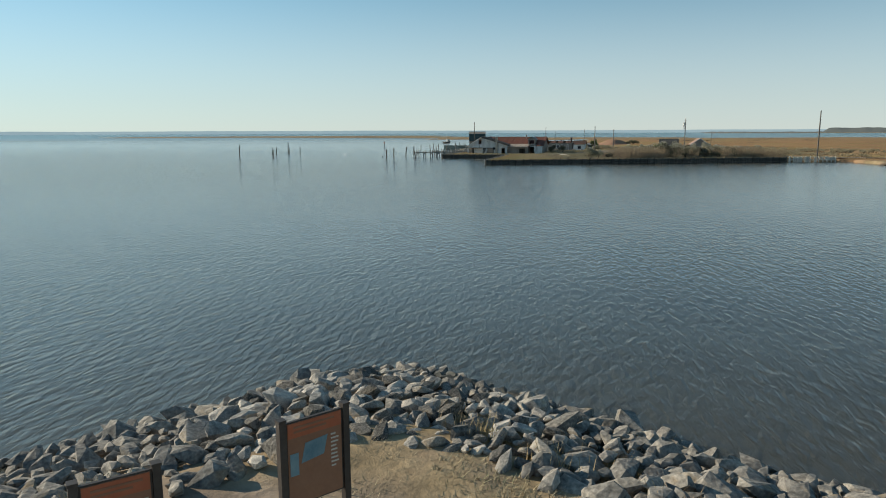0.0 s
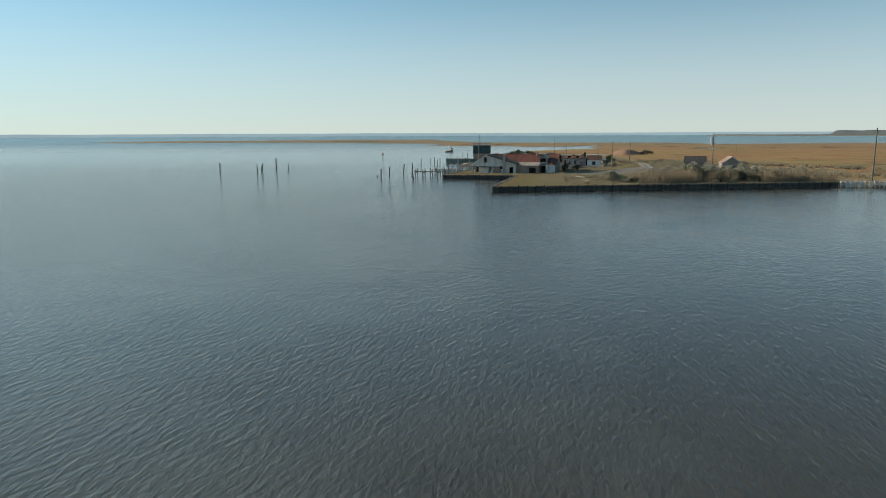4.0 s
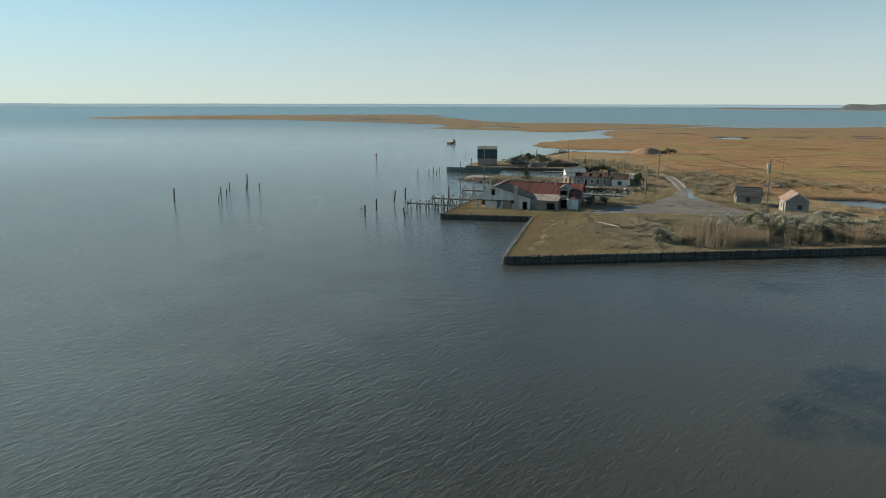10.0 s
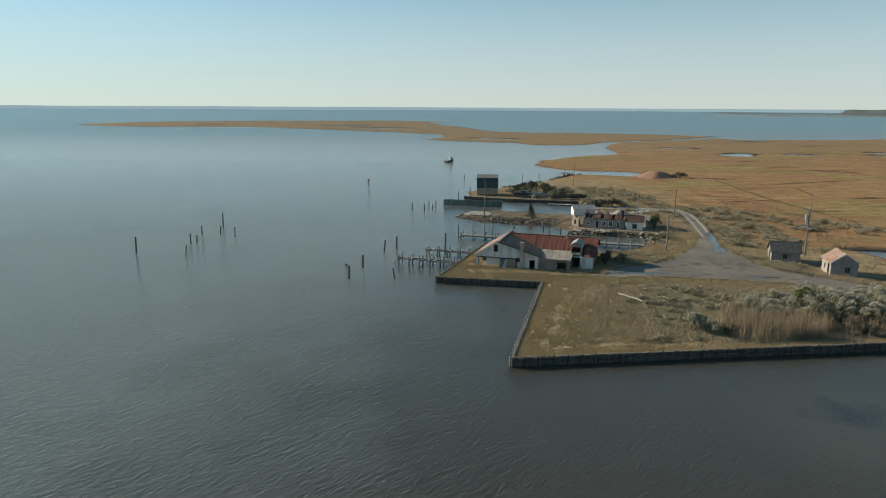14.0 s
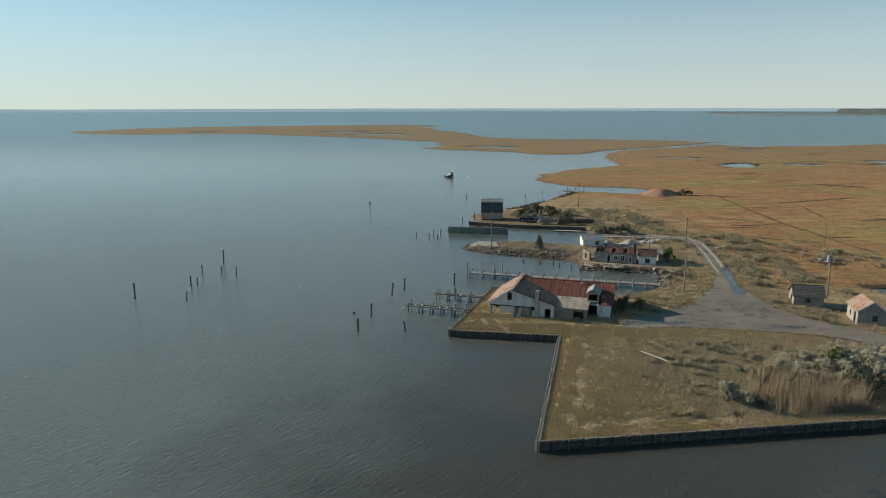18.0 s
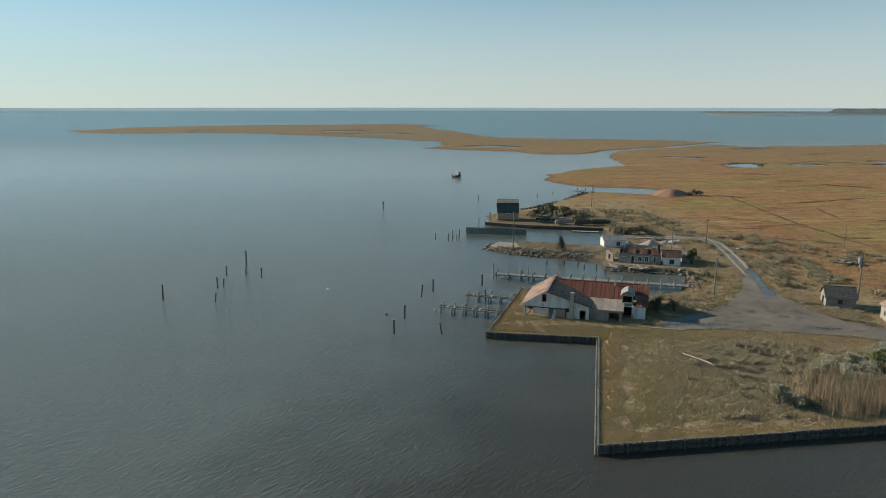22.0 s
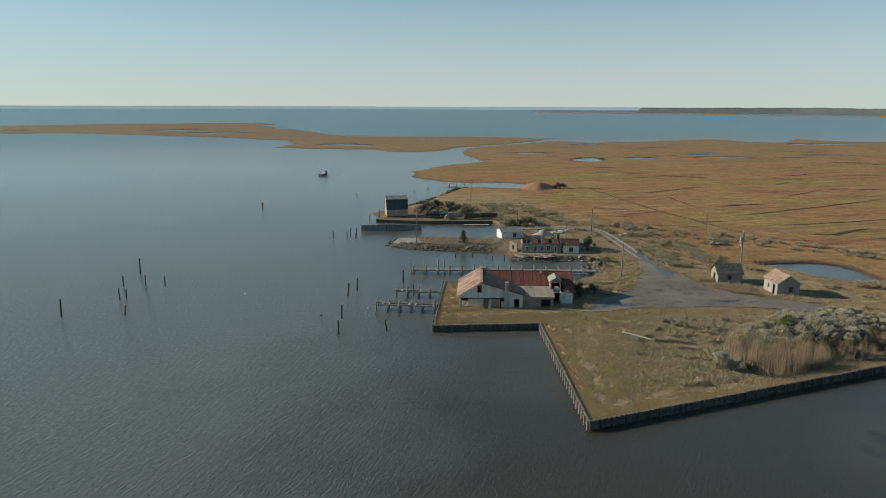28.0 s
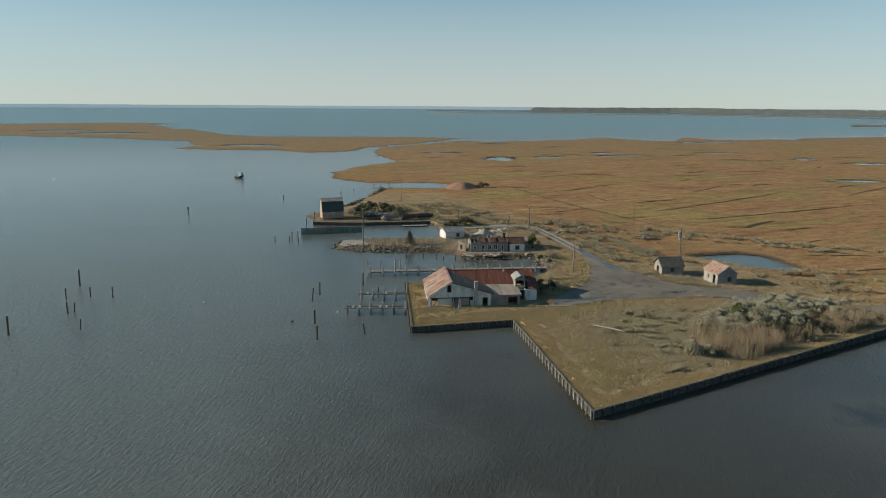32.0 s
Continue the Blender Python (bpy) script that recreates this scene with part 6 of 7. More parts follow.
blades("verge_weeds", "rank brown weeds along the road verge", WEED, x, y, 0.2, 0.85, 0.06, 0.9, 126, category="weeds")
x, y = spread_points((24, 180, 60, 246), 220000, 21, lambda a, b: open_field(a, b) & (sample("d", a, b) > 1.2) & (noise01(a, b, 6, 38) > R0.uniform(0, 0.9, len(a))) & ((b < 214) | (a > 48) & (b < 236) & (a < 53)))
blades("yard_grass", "green-brown rough grass beside the yard", GRASS_OLIVE, x, y, 0.12, 0.6, 0.06, 1.0, 22)
x, y = spread_points((50, 150, 130, 300), 260000, 23, lambda a, b: open_field(a, b) & (sample("d", a, b) > 0.8) & (a > 52) & (noise01(a, b, 9, 39) > R0.uniform(0.1, 1.0, len(a)) + 0.7 * step(85, 128, a) + 0.7 * step(240, 298, b)) & (b > 152))
blades("marsh_grass", "tufted russet marsh grass", MARSHGRASS, x, y, 0.1, 0.42, 0.1, 1.1, 24)
x, y = spread_points((20, 225, 75, 340), 120000, 25, lambda a, b: open_field(a, b) & (sample("d", a, b) > 1.5) & (b > 236) & (a > 38) & (noise01(a, b, 8, 40) > R0.uniform(0.1, 1.0, len(a)) + 0.7 * step(280, 335, b) + 0.6 * step(55, 74, a)))
blades("shore_grass", "dry grass on the far bank", MARSHGRASS, x, y, 0.12, 0.5, 0.1, 1.0, 26)
x, y = spread_points((-16, -10, 20, 16), 300000, 27, lambda a, b: (sdist(a, b, RIP_IN + [(14, -10), (-10, -12)]) > 0.1) & (noise01(a, b, 4, 41) > R0.uniform(0.1, 0.8, len(a))) & (a > 3.2 - 0.25 * (15 - b)))
blades("point_grass", "sparse dry grass on sandy ground", GRASS_PALE, x, y, 0.04, 0.17, 0.022, 1.6, 28)

x, y = spread_points((24, 150, 100, 258), 420000, 131, lambda a, b: (sample("r", a, b) > -0.9) & (sample("r", a, b) < R0.uniform(-0.2, 0.9, len(a)) ** 3 * 1.6) & (sample("d", a, b) > 0.5) & (noise01(a, b, 4, 142) > R0.uniform(0, 0.9, len(a))))
blades("road_edge_grass", "thin olive grass creeping over the road edges", GRASS_OLIVE, x, y, 0.08, 0.35, 0.05, 1.1, 132, lift=0.1)

R1 = rng(171)
tufts = np.array([(7.7, 14.7), (4.8, 16.2), (6.6, 14.3), (5.4, 15.3), (8.3, 12.9), (-0.6, 12.9)])
x, y = (np.repeat(tufts[:, k], 100) + R1.normal(0, 0.22, 6 * 100) for k in (0, 1))
blades("stone_weeds", "green-brown weeds growing among the stones", GRASS_OLIVE, x, y, 0.2, 0.55, 0.03, 0.9, 172, category="weeds")


# ---- shrubs and trees ----
def leaf_crown(n, rx, ry, h, leaf, seed, clumps, shape=0.75):
    """Small leaves gathered in clumps round several centres, with gaps between."""
    r = rng(seed)
    cx = r.normal(0, 0.45, (clumps, 3)) * (rx, ry, h * 0.28) + (0, 0, h * 0.58)
    cx[:, 2] = np.clip(cx[:, 2], h * 0.2, h * 0.88)
    rad = r.uniform(0.22, 0.42, clumps) * min(rx, h)
    k = r.integers(0, clumps, n)
    d = r.normal(0, 1, (n, 3))
    d /= np.linalg.norm(d, axis=1)[:, None]
    p = cx[k] + d * (rad[k] * r.uniform(0.55, 1.05, n) ** 0.5)[:, None] * (1, 1, 0.8)
    p[:, 2] = np.maximum(p[:, 2], 0.05)
    a, b = r.normal(0, 1, (n, 3)), r.normal(0, 1, (n, 3))
    a /= np.linalg.norm(a, axis=1)[:, None]
    b -= (b * a).sum(1)[:, None] * a
    b /= np.linalg.norm(b, axis=1)[:, None]
    s = leaf * r.uniform(0.6, 1.4, n)[:, None]
    V = np.stack([p - a * s, p + b * s * 0.5, p + a * s, p - b * s * 0.5], 1).reshape(-1, 3)
    geo = Geo()
    geo.v = [tuple(q) for q in V]
    geo.f = [(4 * i, 4 * i + 1, 4 * i + 2, 4 * i + 3) for i in range(n)]
    return geo, cx


def shrub_kind(name, label, mat, rx, h, n, leaf, seed, clumps, top=None, category="shrub", group=""):
    base = thing(name, label, category, None, group)
    crown, cx = leaf_crown(n, rx, rx, h, leaf, seed, clumps)
    stems = Geo()
    for c in cx[:7]:
        stems.tube((c[0] * 0.15, c[1] * 0.15, -0.1), (c[0] * 0.6, c[1] * 0.6, c[2] * 0.55), 0.05, 0.035, 5).tube((c[0] * 0.6, c[1] * 0.6, c[2] * 0.55), tuple(c), 0.035, 0.015, 5)
    part("stem", stems, BARK, base)
    part("crown", crown, mat, base)
    if top:
        r = rng(seed + 1)
        g2, _ = leaf_crown(int(n * 1.5), rx * 0.95, rx * 0.95, h * 1.08, leaf * 0.6, seed, clumps)
        zs = np.array([v[2] for v in g2.v]).reshape(-1, 4).mean(1)
        keep = [i for i in range(len(zs)) if zs[i] > h * r.uniform(0.64, 0.92)]
        gg = Geo()
        for i in keep:
            gg.add([g2.v[4 * i + j] for j in range(4)], [(0, 1, 2, 3)])
        tagged(part("seed_fluff", gg, top, base, "white fluffy seed heads"), kind="stuff")
    return base


def place(protos, spots, seed, tall=1.0):
    r = random.Random(seed)
    used = set()
    for x, y, s in spots:
        k = r.randrange(len(protos))
        p = protos[k]
        z = float(field_z(x, y)) - 0.04
        m = Matrix.LocRotScale((x, y, z), Euler((0, 0, r.uniform(0, 6.28))), Vector((s, s, s * tall * r.uniform(0.85, 1.15))))
        if k not in used:
            used.add(k)
            p.matrix_basis = m
        else:
            q = copy_thing(p, Matrix())
            q.matrix_basis = m
    for k, p in enumerate(protos):
        if k not in used:
            p.matrix_basis = pose(spots[0][0] + 0.5, spots[0][1] + 0.5 * k, 0.7)


def cloud(n, seed, box, keep, gap, smin=0.7, smax=1.2):
    r = rng(seed)
    out = []
    xs, ys = r.uniform(box[0], box[2], n * 60), r.uniform(box[1], box[3], n * 60)
    ok = keep(xs, ys)
    for x, y in zip(xs[ok], ys[ok]):
        if len(out) >= n:
            break
        if all((x - p[0]) ** 2 + (y - p[1]) ** 2 > gap * gap for p in out):
            out.append((x, y, r.uniform(smin, smax)))
    return out


WHITE_ZONE = [(45.4, 161.8), (50.4, 161.8), (56.4, 164.8), (62.4, 166.8), (68.4, 162.8), (72.4, 158.8), (68.4, 155.3), (64.4, 157.3), (55.4, 154.3), (48.4, 152.8), (46.9, 155.8), (42.4, 154.8), (40.9, 158.8), (43.4, 160.8)]
GREEN_ZONE = [(45.8, 158.3), (49.4, 161.1), (54.4, 161.3), (55.2, 155.3), (51.4, 156.8)]
fluffy = [shrub_kind("groundsel_shrub", "grey-green shrub topped with white seed fluff", LEAF_GREY, 1.4, 2.3, 2200, 0.085, 300 + k, 19, FLUFF, group="white-topped shrubs") for k in range(5)]
place(fluffy, cloud(84, 41, (38, 155, 74, 176), lambda a, b: (sdist(a, b, WHITE_ZONE) > 0) & (sdist(a, b, GREEN_ZONE) < 0.2) & open_field(a, b), 1.3, 0.65, 1.2) + [(33.4, 151.4, 0.9), (35, 150.4, 0.7), (34.2, 152.4, 0.8)], 42, 1.12)
darks = [shrub_kind("bayberry_shrub", "dark olive shrub among the reeds", LEAF_DARK, 1.35, 2.5, 900, 0.13, 320 + k, 11, group="dark shrubs") for k in range(2)]
place(darks, cloud(34, 43, (47, 149, 70, 168), lambda a, b: (sdist(a, b, [(48, 158), (49, 152), (54, 150.5), (61, 151.5), (70, 157), (66, 161), (58, 161)]) > 0), 1.4, 0.6, 1.1) + [(38, 150.3, 0.6), (36.8, 150, 0.5), (28.5, 190.5, 0.7), (31, 188.6, 0.8), (33.5, 187.6, 0.8), (30.2, 186.4, 0.7)], 44, 1.05)
greens = [shrub_kind("green_shrub", "fresh green leafy shrub", LEAF_GREEN, 1.35, 2.4, 900, 0.13, 330 + k, 11, group="green shrubs") for k in range(2)]
place(greens, [(47.2, 159, 0.9), (48.8, 159.8, 1.1), (50.6, 160.4, 1.1), (54.2, 156.4, 0.8), (48.4, 222.6, 1.2)], 45, 1.15)
greys = [shrub_kind("marsh_elder_shrub", "low grey-green marsh shrub", LEAF_SAGE, 1.4, 1.15, 950, 0.075, 340 + k, 15, group="marsh shrubs") for k in range(4)]


def shrub_belt(a, b):
    near_track = (np.abs(a - 66 - (b - 190) * 0.02) < 9) & (b > 197) & (b < 256) & (noise01(a, b, 9, 51) > 0.35)
    line = np.abs((a - 76) * 0.75 + (b - 246) * 0.62) < 4.5
    near_line = line & (a > 74) & (a < 135) & (noise01(a, b, 10, 52) > 0.35)
    bank_side = (a > 38) & (a < 62) & (b > 248) & (b < 300) & (noise01(a, b, 8, 53) > 0.42)
    south = (b > 163) & (b < 184) & (a > 73) & (a < 100) & (noise01(a, b, 7, 54) > 0.55)
    verge = (a > 56) & (a < 64) & (b > 181) & (b < 189.0)
    return (near_track | near_line | bank_side | south | verge) & open_field(a, b) & (sample("d", a, b) > 1.0)


place(greys, cloud(330, 46, (38, 160, 138, 302), shrub_belt, 1.1, 0.5, 1.15), 47)
place([shrub_kind("weed_clump", "low grey-green weedy shrub in the field", LEAF_SAGE, 0.85, 0.8, 420, 0.075, 350 + k, 9, group="field weed clumps") for k in range(2)], cloud(60, 58, (24, 147, 56, 177), lambda a, b: south_field(a, b) & ((sdist(a, b, [(31, 155), (39, 154), (46, 163), (43, 171), (34, 170)]) > 0) | (noise01(a, b, 8, 56) > 0.72)), 1.15, 0.5, 1.25), 59)
house_side = cloud(16, 48, (31, 183, 44, 196), lambda a, b: open_field(a, b) & (noise01(a, b, 5, 55) > 0.35), 1.4, 0.5, 0.9)
for s in house_side:
    p = copy_thing(greys[random.randrange(4)], Matrix())
    p.matrix_basis = Matrix.LocRotScale((s[0], s[1], 0.75), Euler((0, 0, s[0])), Vector((s[2],) * 3))
big = [shrub_kind("cedar_thicket", "dense dark green shrub near the boathouse", LEAF_DARK, 2.2, 2.9, 700, 0.24, 360 + k, 12, group="boathouse thicket") for k in range(2)]
place(big, [(22.7, 289.5, 0.75), (26, 291.5, 1.05), (29.5, 291.5, 1.25), (32.5, 290.5, 1.1), (34.2, 287, 0.9), (43.5, 257.5, 0.9), (46.5, 258.5, 0.9), (88.5, 340.5, 0.6), (90.6, 341.6, 0.8), (92.8, 341.2, 0.65)], 49)
light = [shrub_kind("pale_shrub", "pale grey-green rounded shrub", LEAF_GREY, 1.6, 2.1, 420, 0.2, 370, 10, group="boathouse thicket")]
place(light, [(22, 290, 1.0), (27, 289.5, 1.2), (34, 283, 0.9), (27.2, 286, 0.9), (37.5, 289.5, 0.9), (40.8, 258.5, 1.0), (49, 259.5, 0.9), (44.8, 259.5, 1.0), (22, 286.5, 0.9), (24.4, 285.6, 0.7), (29, 283.5, 0.9), (35, 284.5, 0.9), (45, 213, 0.7), (46.5, 210.5, 0.8), (44.2, 207.6, 0.6)], 50)


def cedar(x, y, h):
    base = thing("cedar_tree", "small dark conical cedar on the rubble jetty", "tree", pose(x, y, 0.55))
    part("trunk", Geo().tube((0, 0, -0.1), (0.05, 0, h * 0.9), 0.11, 0.02, 7), BARK, base)
    r = rng(90)
    geo = Geo()
    for k in range(26):
        z = h * (0.12 + 0.86 * k / 26)
        reach = (1 - z / h) * h * 0.42 + 0.15
        a = k * 2.4
        end = (math.cos(a) * reach, math.sin(a) * reach, z - 0.1)
        part("limb", Geo().tube((0, 0, z - 0.05), end, 0.025, 0.01, 5), BARK, base)
        for _ in range(70):
            t = r.uniform(0.15, 1.05)
            c = Vector((end[0] * t, end[1] * t, z - 0.1 * t)) + Vector(r.normal(0, 0.13, 3))
            d, e = Vector(r.normal(0, 1, 3)).normalized() * 0.16, Vector(r.normal(0, 1, 3)).normalized() * 0.06
            geo.add([c - d, c + e, c + d, c - e], [(0, 1, 2, 3)])
    part("crown", geo, LEAF_DARK, base)


cedar(22.8, 237.3, 3.5)


# ---- earth mound, rubble, debris ----
def heap(name, label, category, x, y, z, rx, ry, h, mat, seed, turn=0, round_top=False):
    geo = Geo()
    n, rings = 28, 9
    vs = [(0, 0, h)]
    for i in range(1, rings + 1):
        t = i / rings
        for k in range(n):
            a = 2 * math.pi * k / n
            w = 1 + 0.12 * math.sin(3 * a + seed) + 0.07 * math.sin(7 * a + 2 * seed)
            hh = h * (0.5 + 0.5 * math.cos(math.pi * t) if round_top else (1 - t) ** 1.15) * (1 + 0.15 * t * math.sin(5 * a + 4 * t + seed)) - (0.2 if i == rings else 0)
            vs.append((math.cos(a) * rx * t * w, math.sin(a) * ry * t * w, hh))
    fs = [(0, 1 + k, 1 + (k + 1) % n) for k in range(n)]
    for i in range(rings - 1):
        fs += [(1 + i * n + k, 1 + (i + 1) * n + k, 1 + (i + 1) * n + (k + 1) % n, 1 + i * n + (k + 1) % n) for k in range(n)]
    ob = part(name, geo.add(vs, fs), mat, smooth=True, m=pose(x, y, z, 0, 0, turn))
    return tagged(ob, label, category)


heap("earth_mound", "broad red-brown earth mound in the marsh", "mound", 81.5, 342.0, 0.2, 10, 7.5, 2.6, EARTH, 1, round_top=True)
heap("sand_mound", "pale sand pile behind the ruined house", "sand pile", 45.6, 243.5, 0.6, 3.2, 2.4, 1.5, CONCRETE, 2)
heap("sand_mound", "small pale sand pile", "sand pile", 40.6, 245.6, 0.6, 1.5, 1.2, 0.8, CONCRETE, 3)


def rubble_patch(name, label, outline, n, size, seed, flat=0.6):
    r = rng(seed)
    q = np.array(outline)
    geo = Geo()
    done = 0
    base = thing(name, label, "rubble")
    xs, ys = r.uniform(q[:, 0].min(), q[:, 0].max(), n * 12), r.uniform(q[:, 1].min(), q[:, 1].max(), n * 12)
    ok = sdist(xs, ys, outline) > 0
    for x, y in list(zip(xs[ok], ys[ok]))[:n]:
        s = size * float(np.clip(r.lognormal(0, 0.4), 0.5, 2.0))
        z = max(0.0, float(sample("z", x, y))) + r.uniform(0, 0.2)
        m = Matrix.LocRotScale((x, y, z), Euler((r.uniform(-0.5, 0.5), r.uniform(-0.5, 0.5), r.uniform(0, 6.28))), Vector((s, s, s * flat)))
        me = STONES[int(r.integers(16))] if r.uniform() < 0.45 else STONES_WET[int(r.integers(6))]
        if done < 70:
            part("stone", me, None, base, m=m)
        else:
            geo.add([m @ v.co for v in me.vertices], [tuple(p.vertices) for p in me.polygons])
        done += 1
    if geo.v:
        tagged(part("small_rubble", geo, RUBBLE, base), kind="stuff")


rubble_patch("jetty_rubble", "broken stone and rubble along the jetty", [(5.2, 241), (8.5, 237.2), (15, 233.2), (26, 228.8), (29, 230.5), (28, 234), (16, 238.5), (9, 241.5)], 620, 0.42, 61)
rubble_patch("jetty_head_rubble", "stone rubble round the jetty head", [(4.6, 241.5), (6.5, 243), (9, 247.5), (9, 250.3), (6.5, 248)], 90, 0.4, 62)
rubble_patch("house_rubble", "concrete rubble below the ruined house", [(29, 219.5), (45, 215.5), (46.5, 217.6), (32, 222), (29.5, 224)], 300, 0.42, 63)
rubble_patch("pier_rubble", "pale stone rubble at the pier foot", [(39.5, 201.5), (42.5, 202), (46, 208), (47.5, 215), (44.5, 215), (42, 209)], 240, 0.42, 64)
rubble_patch("shore_rubble", "dark rubble on the far shore", [(20.3, 304.2), (27.5, 309.2), (36.8, 325.8), (48.4, 349.1), (55.6, 351.8), (48.3, 344.6), (38.9, 328.0), (27.5, 313.6)], 220, 0.9, 65)
tagged(part("concrete_slab", Geo().prism([(6.6, 242.4, 0.62), (8.2, 240.6, 0.6), (13.5, 240.4, 0.66), (13.2, 245.2, 0.7), (8.8, 247.2, 0.66)], (0, 0, 0.16)), CONCRETE), "pale broken concrete slab on the jetty head", "slab")


def debris(name, label, x, y, n, size, seed, mats, z=None, flat=0.15, category="debris"):
    """A heap of tumbled boards and sheets."""
    r = random.Random(seed)
    z = float(field_z(x, y)) if z is None else z
    base = thing(name, label, category, pose(x, y, z))
    for k in range(n):
        L, w = size * r.uniform(0.5, 1.1), size * r.uniform(0.08, 0.35)
        part("board", Geo().box(-L / 2, -w / 2, 0, L / 2, w / 2, 0.05), mats[k % len(mats)], base, m=pose(r.gauss(0, size * 0.4), r.gauss(0, size * 0.35), 0.08 + r.uniform(0, size * flat), r.uniform(-14, 14), r.uniform(-14, 14), r.uniform(0, 180)))
    return base


debris("board_pile", "heap of white boards and sheeting", 50.8, 246.2, 16, 2.0, 71, [WHITEPAINT, GREYROOF, WHITEPAINT], flat=0.35)
debris("board_pile", "white scrap sheets on the bank", 46.2, 248.2, 6, 1.5, 72, [WHITEPAINT, GREYROOF], flat=0.25)
debris("pallet_pile", "pale stacked pallets beside the track", 66.2, 239.8, 9, 2.2, 73, [WHITEPAINT, TIMBER_PALE, GREYROOF])
debris("collapsed_shack", "collapsed grey shack in the marsh", 82.5, 224.8, 22, 2.6, 74, [GREYWALL, TIMBER, SHINGLE, GREYROOF], flat=0.35)
debris("board_pile", "rotten boards heaped between the two sheds", 65.6, 187.4, 12, 1.3, 75, [TIMBER, GREYWALL, TIMBER_PALE], flat=0.3)
debris("plank_deck", "fallen planks before the ruined house", 36.5, 219.2, 16, 2.4, 76, [TIMBER_PALE, TIMBER, CONCRETE], z=0.6, flat=0.1)
debris("plank_deck", "fallen planks and sheets at the basin edge", 31.2, 221.6, 10, 1.8, 77, [TIMBER_PALE, CONCRETE], z=0.6, flat=0.15)
debris("dock_clutter", "boards and old gear at the landing", 47.6, 349.5, 16, 2.6, 78, [TIMBER_WET, TIMBER, GREYWALL], flat=0.35)
debris("fish_crates", "jumbled grey crates on the dock edge", 27.0, 272.2, 12, 1.4, 79, [TIMBER_WET, GREYWALL, RUBBER], flat=0.45)
tagged(part("fallen_log", Geo().tube((28.0, 166.6, 1.3), (30.0, 163.8, 1.25), 0.075, 0.09, 8, 0.06).tube((30.0, 163.8, 1.25), (30.9, 162.4, 1.15), 0.09, 0.12, 8, 0.06), TIMBER_PALE), "bleached white log lying on the tall grass", "log")
tagged(part("fallen_beam", Geo().tube((27.0, 178.6, 0.95), (31.8, 177.4, 0.95), 0.14, 0.14, 8, 0.05), TIMBER_PALE), "pale timber beam at the yard edge", "beam")


# ---- vehicles and boats ----
def pickup():
    base = thing("pickup_truck", "dark blue pickup truck parked on the dock", "truck", pose(24.6, 277.6, 0.82, 0, 0, -6))
    body = Geo().prism([(-2.7, -0.95, 0.45), (2.7, -0.95, 0.45), (2.75, -0.95, 0.85), (2.6, -0.95, 1.05), (-2.7, -0.95, 1.1)], (0, 1.9, 0))
    part("body", body, CARPAINT, base)
    cab = Geo().prism([(-0.75, -0.85, 1.1), (1.35, -0.85, 1.06), (0.75, -0.75, 1.75), (-0.6, -0.75, 1.78)], (0, 1.6, 0))
    c = part("cab", cab, CARPAINT, base)
    part("side_window", Geo().prism([(-0.6, -0.9, 1.15), (1.05, -0.9, 1.13), (0.65, -0.83, 1.66), (-0.5, -0.83, 1.68)], (0, 0.02, 0)), GLASS, c)
    part("bed_cover", Geo().box(-2.65, -0.88, 1.11, -0.85, 0.88, 1.15), RUBBER, base)
    wheel = mesh_of(Geo().tube((0, -0.12, 0), (0, 0.12, 0), 0.38, 0.38, 14), "wheel", RUBBER)
    rim = mesh_of(Geo().tube((0, -0.14, 0), (0, -0.121, 0), 0.22, 0.2, 10), "rim", STEEL)
    for x in (-1.75, 1.75):
        for y in (-0.88, 0.88):
            w = part("wheel", wheel, None, base, m=pose(x, y, 0.38))
            part("rim", rim, None, w)
    part("bumper", Geo().box(2.72, -0.9, 0.45, 2.86, 0.9, 0.65), STEEL, base)
    for y in (-0.75, 0.6):
        part("headlight", Geo().box(2.735, y, 0.72, 2.775, y + 0.2, 0.9), GLASS, base)


def hull_geo(L, W, H, rise=0.25, n=9):
    vs, fs = [], []
    for k in range(n):
        t = k / (n - 1)
        w = W / 2 * (1 - max(0, (t - 0.45) / 0.55) ** 2.2)
        z = rise * t * t
        x = -L / 2 + L * t
        vs += [(x, -w, H + z), (x, -w * 0.75, z * 0.4), (x, w * 0.75, z * 0.4), (x, w, H + z), (x, w * 0.85, H + z - 0.08), (x, -w * 0.85, H + z - 0.08)]
    for k in range(n - 1):
        for j in range(6):
            a, b = 6 * k + j, 6 * k + (j + 1) % 6
            fs.append((a, b, b + 6, a + 6))
    fs += [(5, 4, 3, 2, 1, 0), tuple(range(6 * n - 6, 6 * n))]
    return Geo().add(vs, fs)


def skiff(x, y, z, turn, L, label, hull_mat, cover=None):
    base = thing("skiff", label, "boat", pose(x, y, z, 0, 0, turn), "skiffs on the dock")
    part("hull", hull_geo(L, L * 0.36, 0.75), hull_mat, base)
    part("thwart", Geo().box(-0.2, -L * 0.15, 0.74, 0.1, L * 0.15, 0.79), TIMBER, base)
    if cover:
        part("cover", Geo().prism([(-L * 0.4, -L * 0.15, 0.8), (-L * 0.4, L * 0.15, 0.8), (-L * 0.4, 0, 1.25)], (L * 0.7, 0, 0)), cover, base)
    part("outboard", Geo().box(-L / 2 - 0.25, -0.15, 0.5, -L / 2, 0.15, 1.15), RUBBER, base)


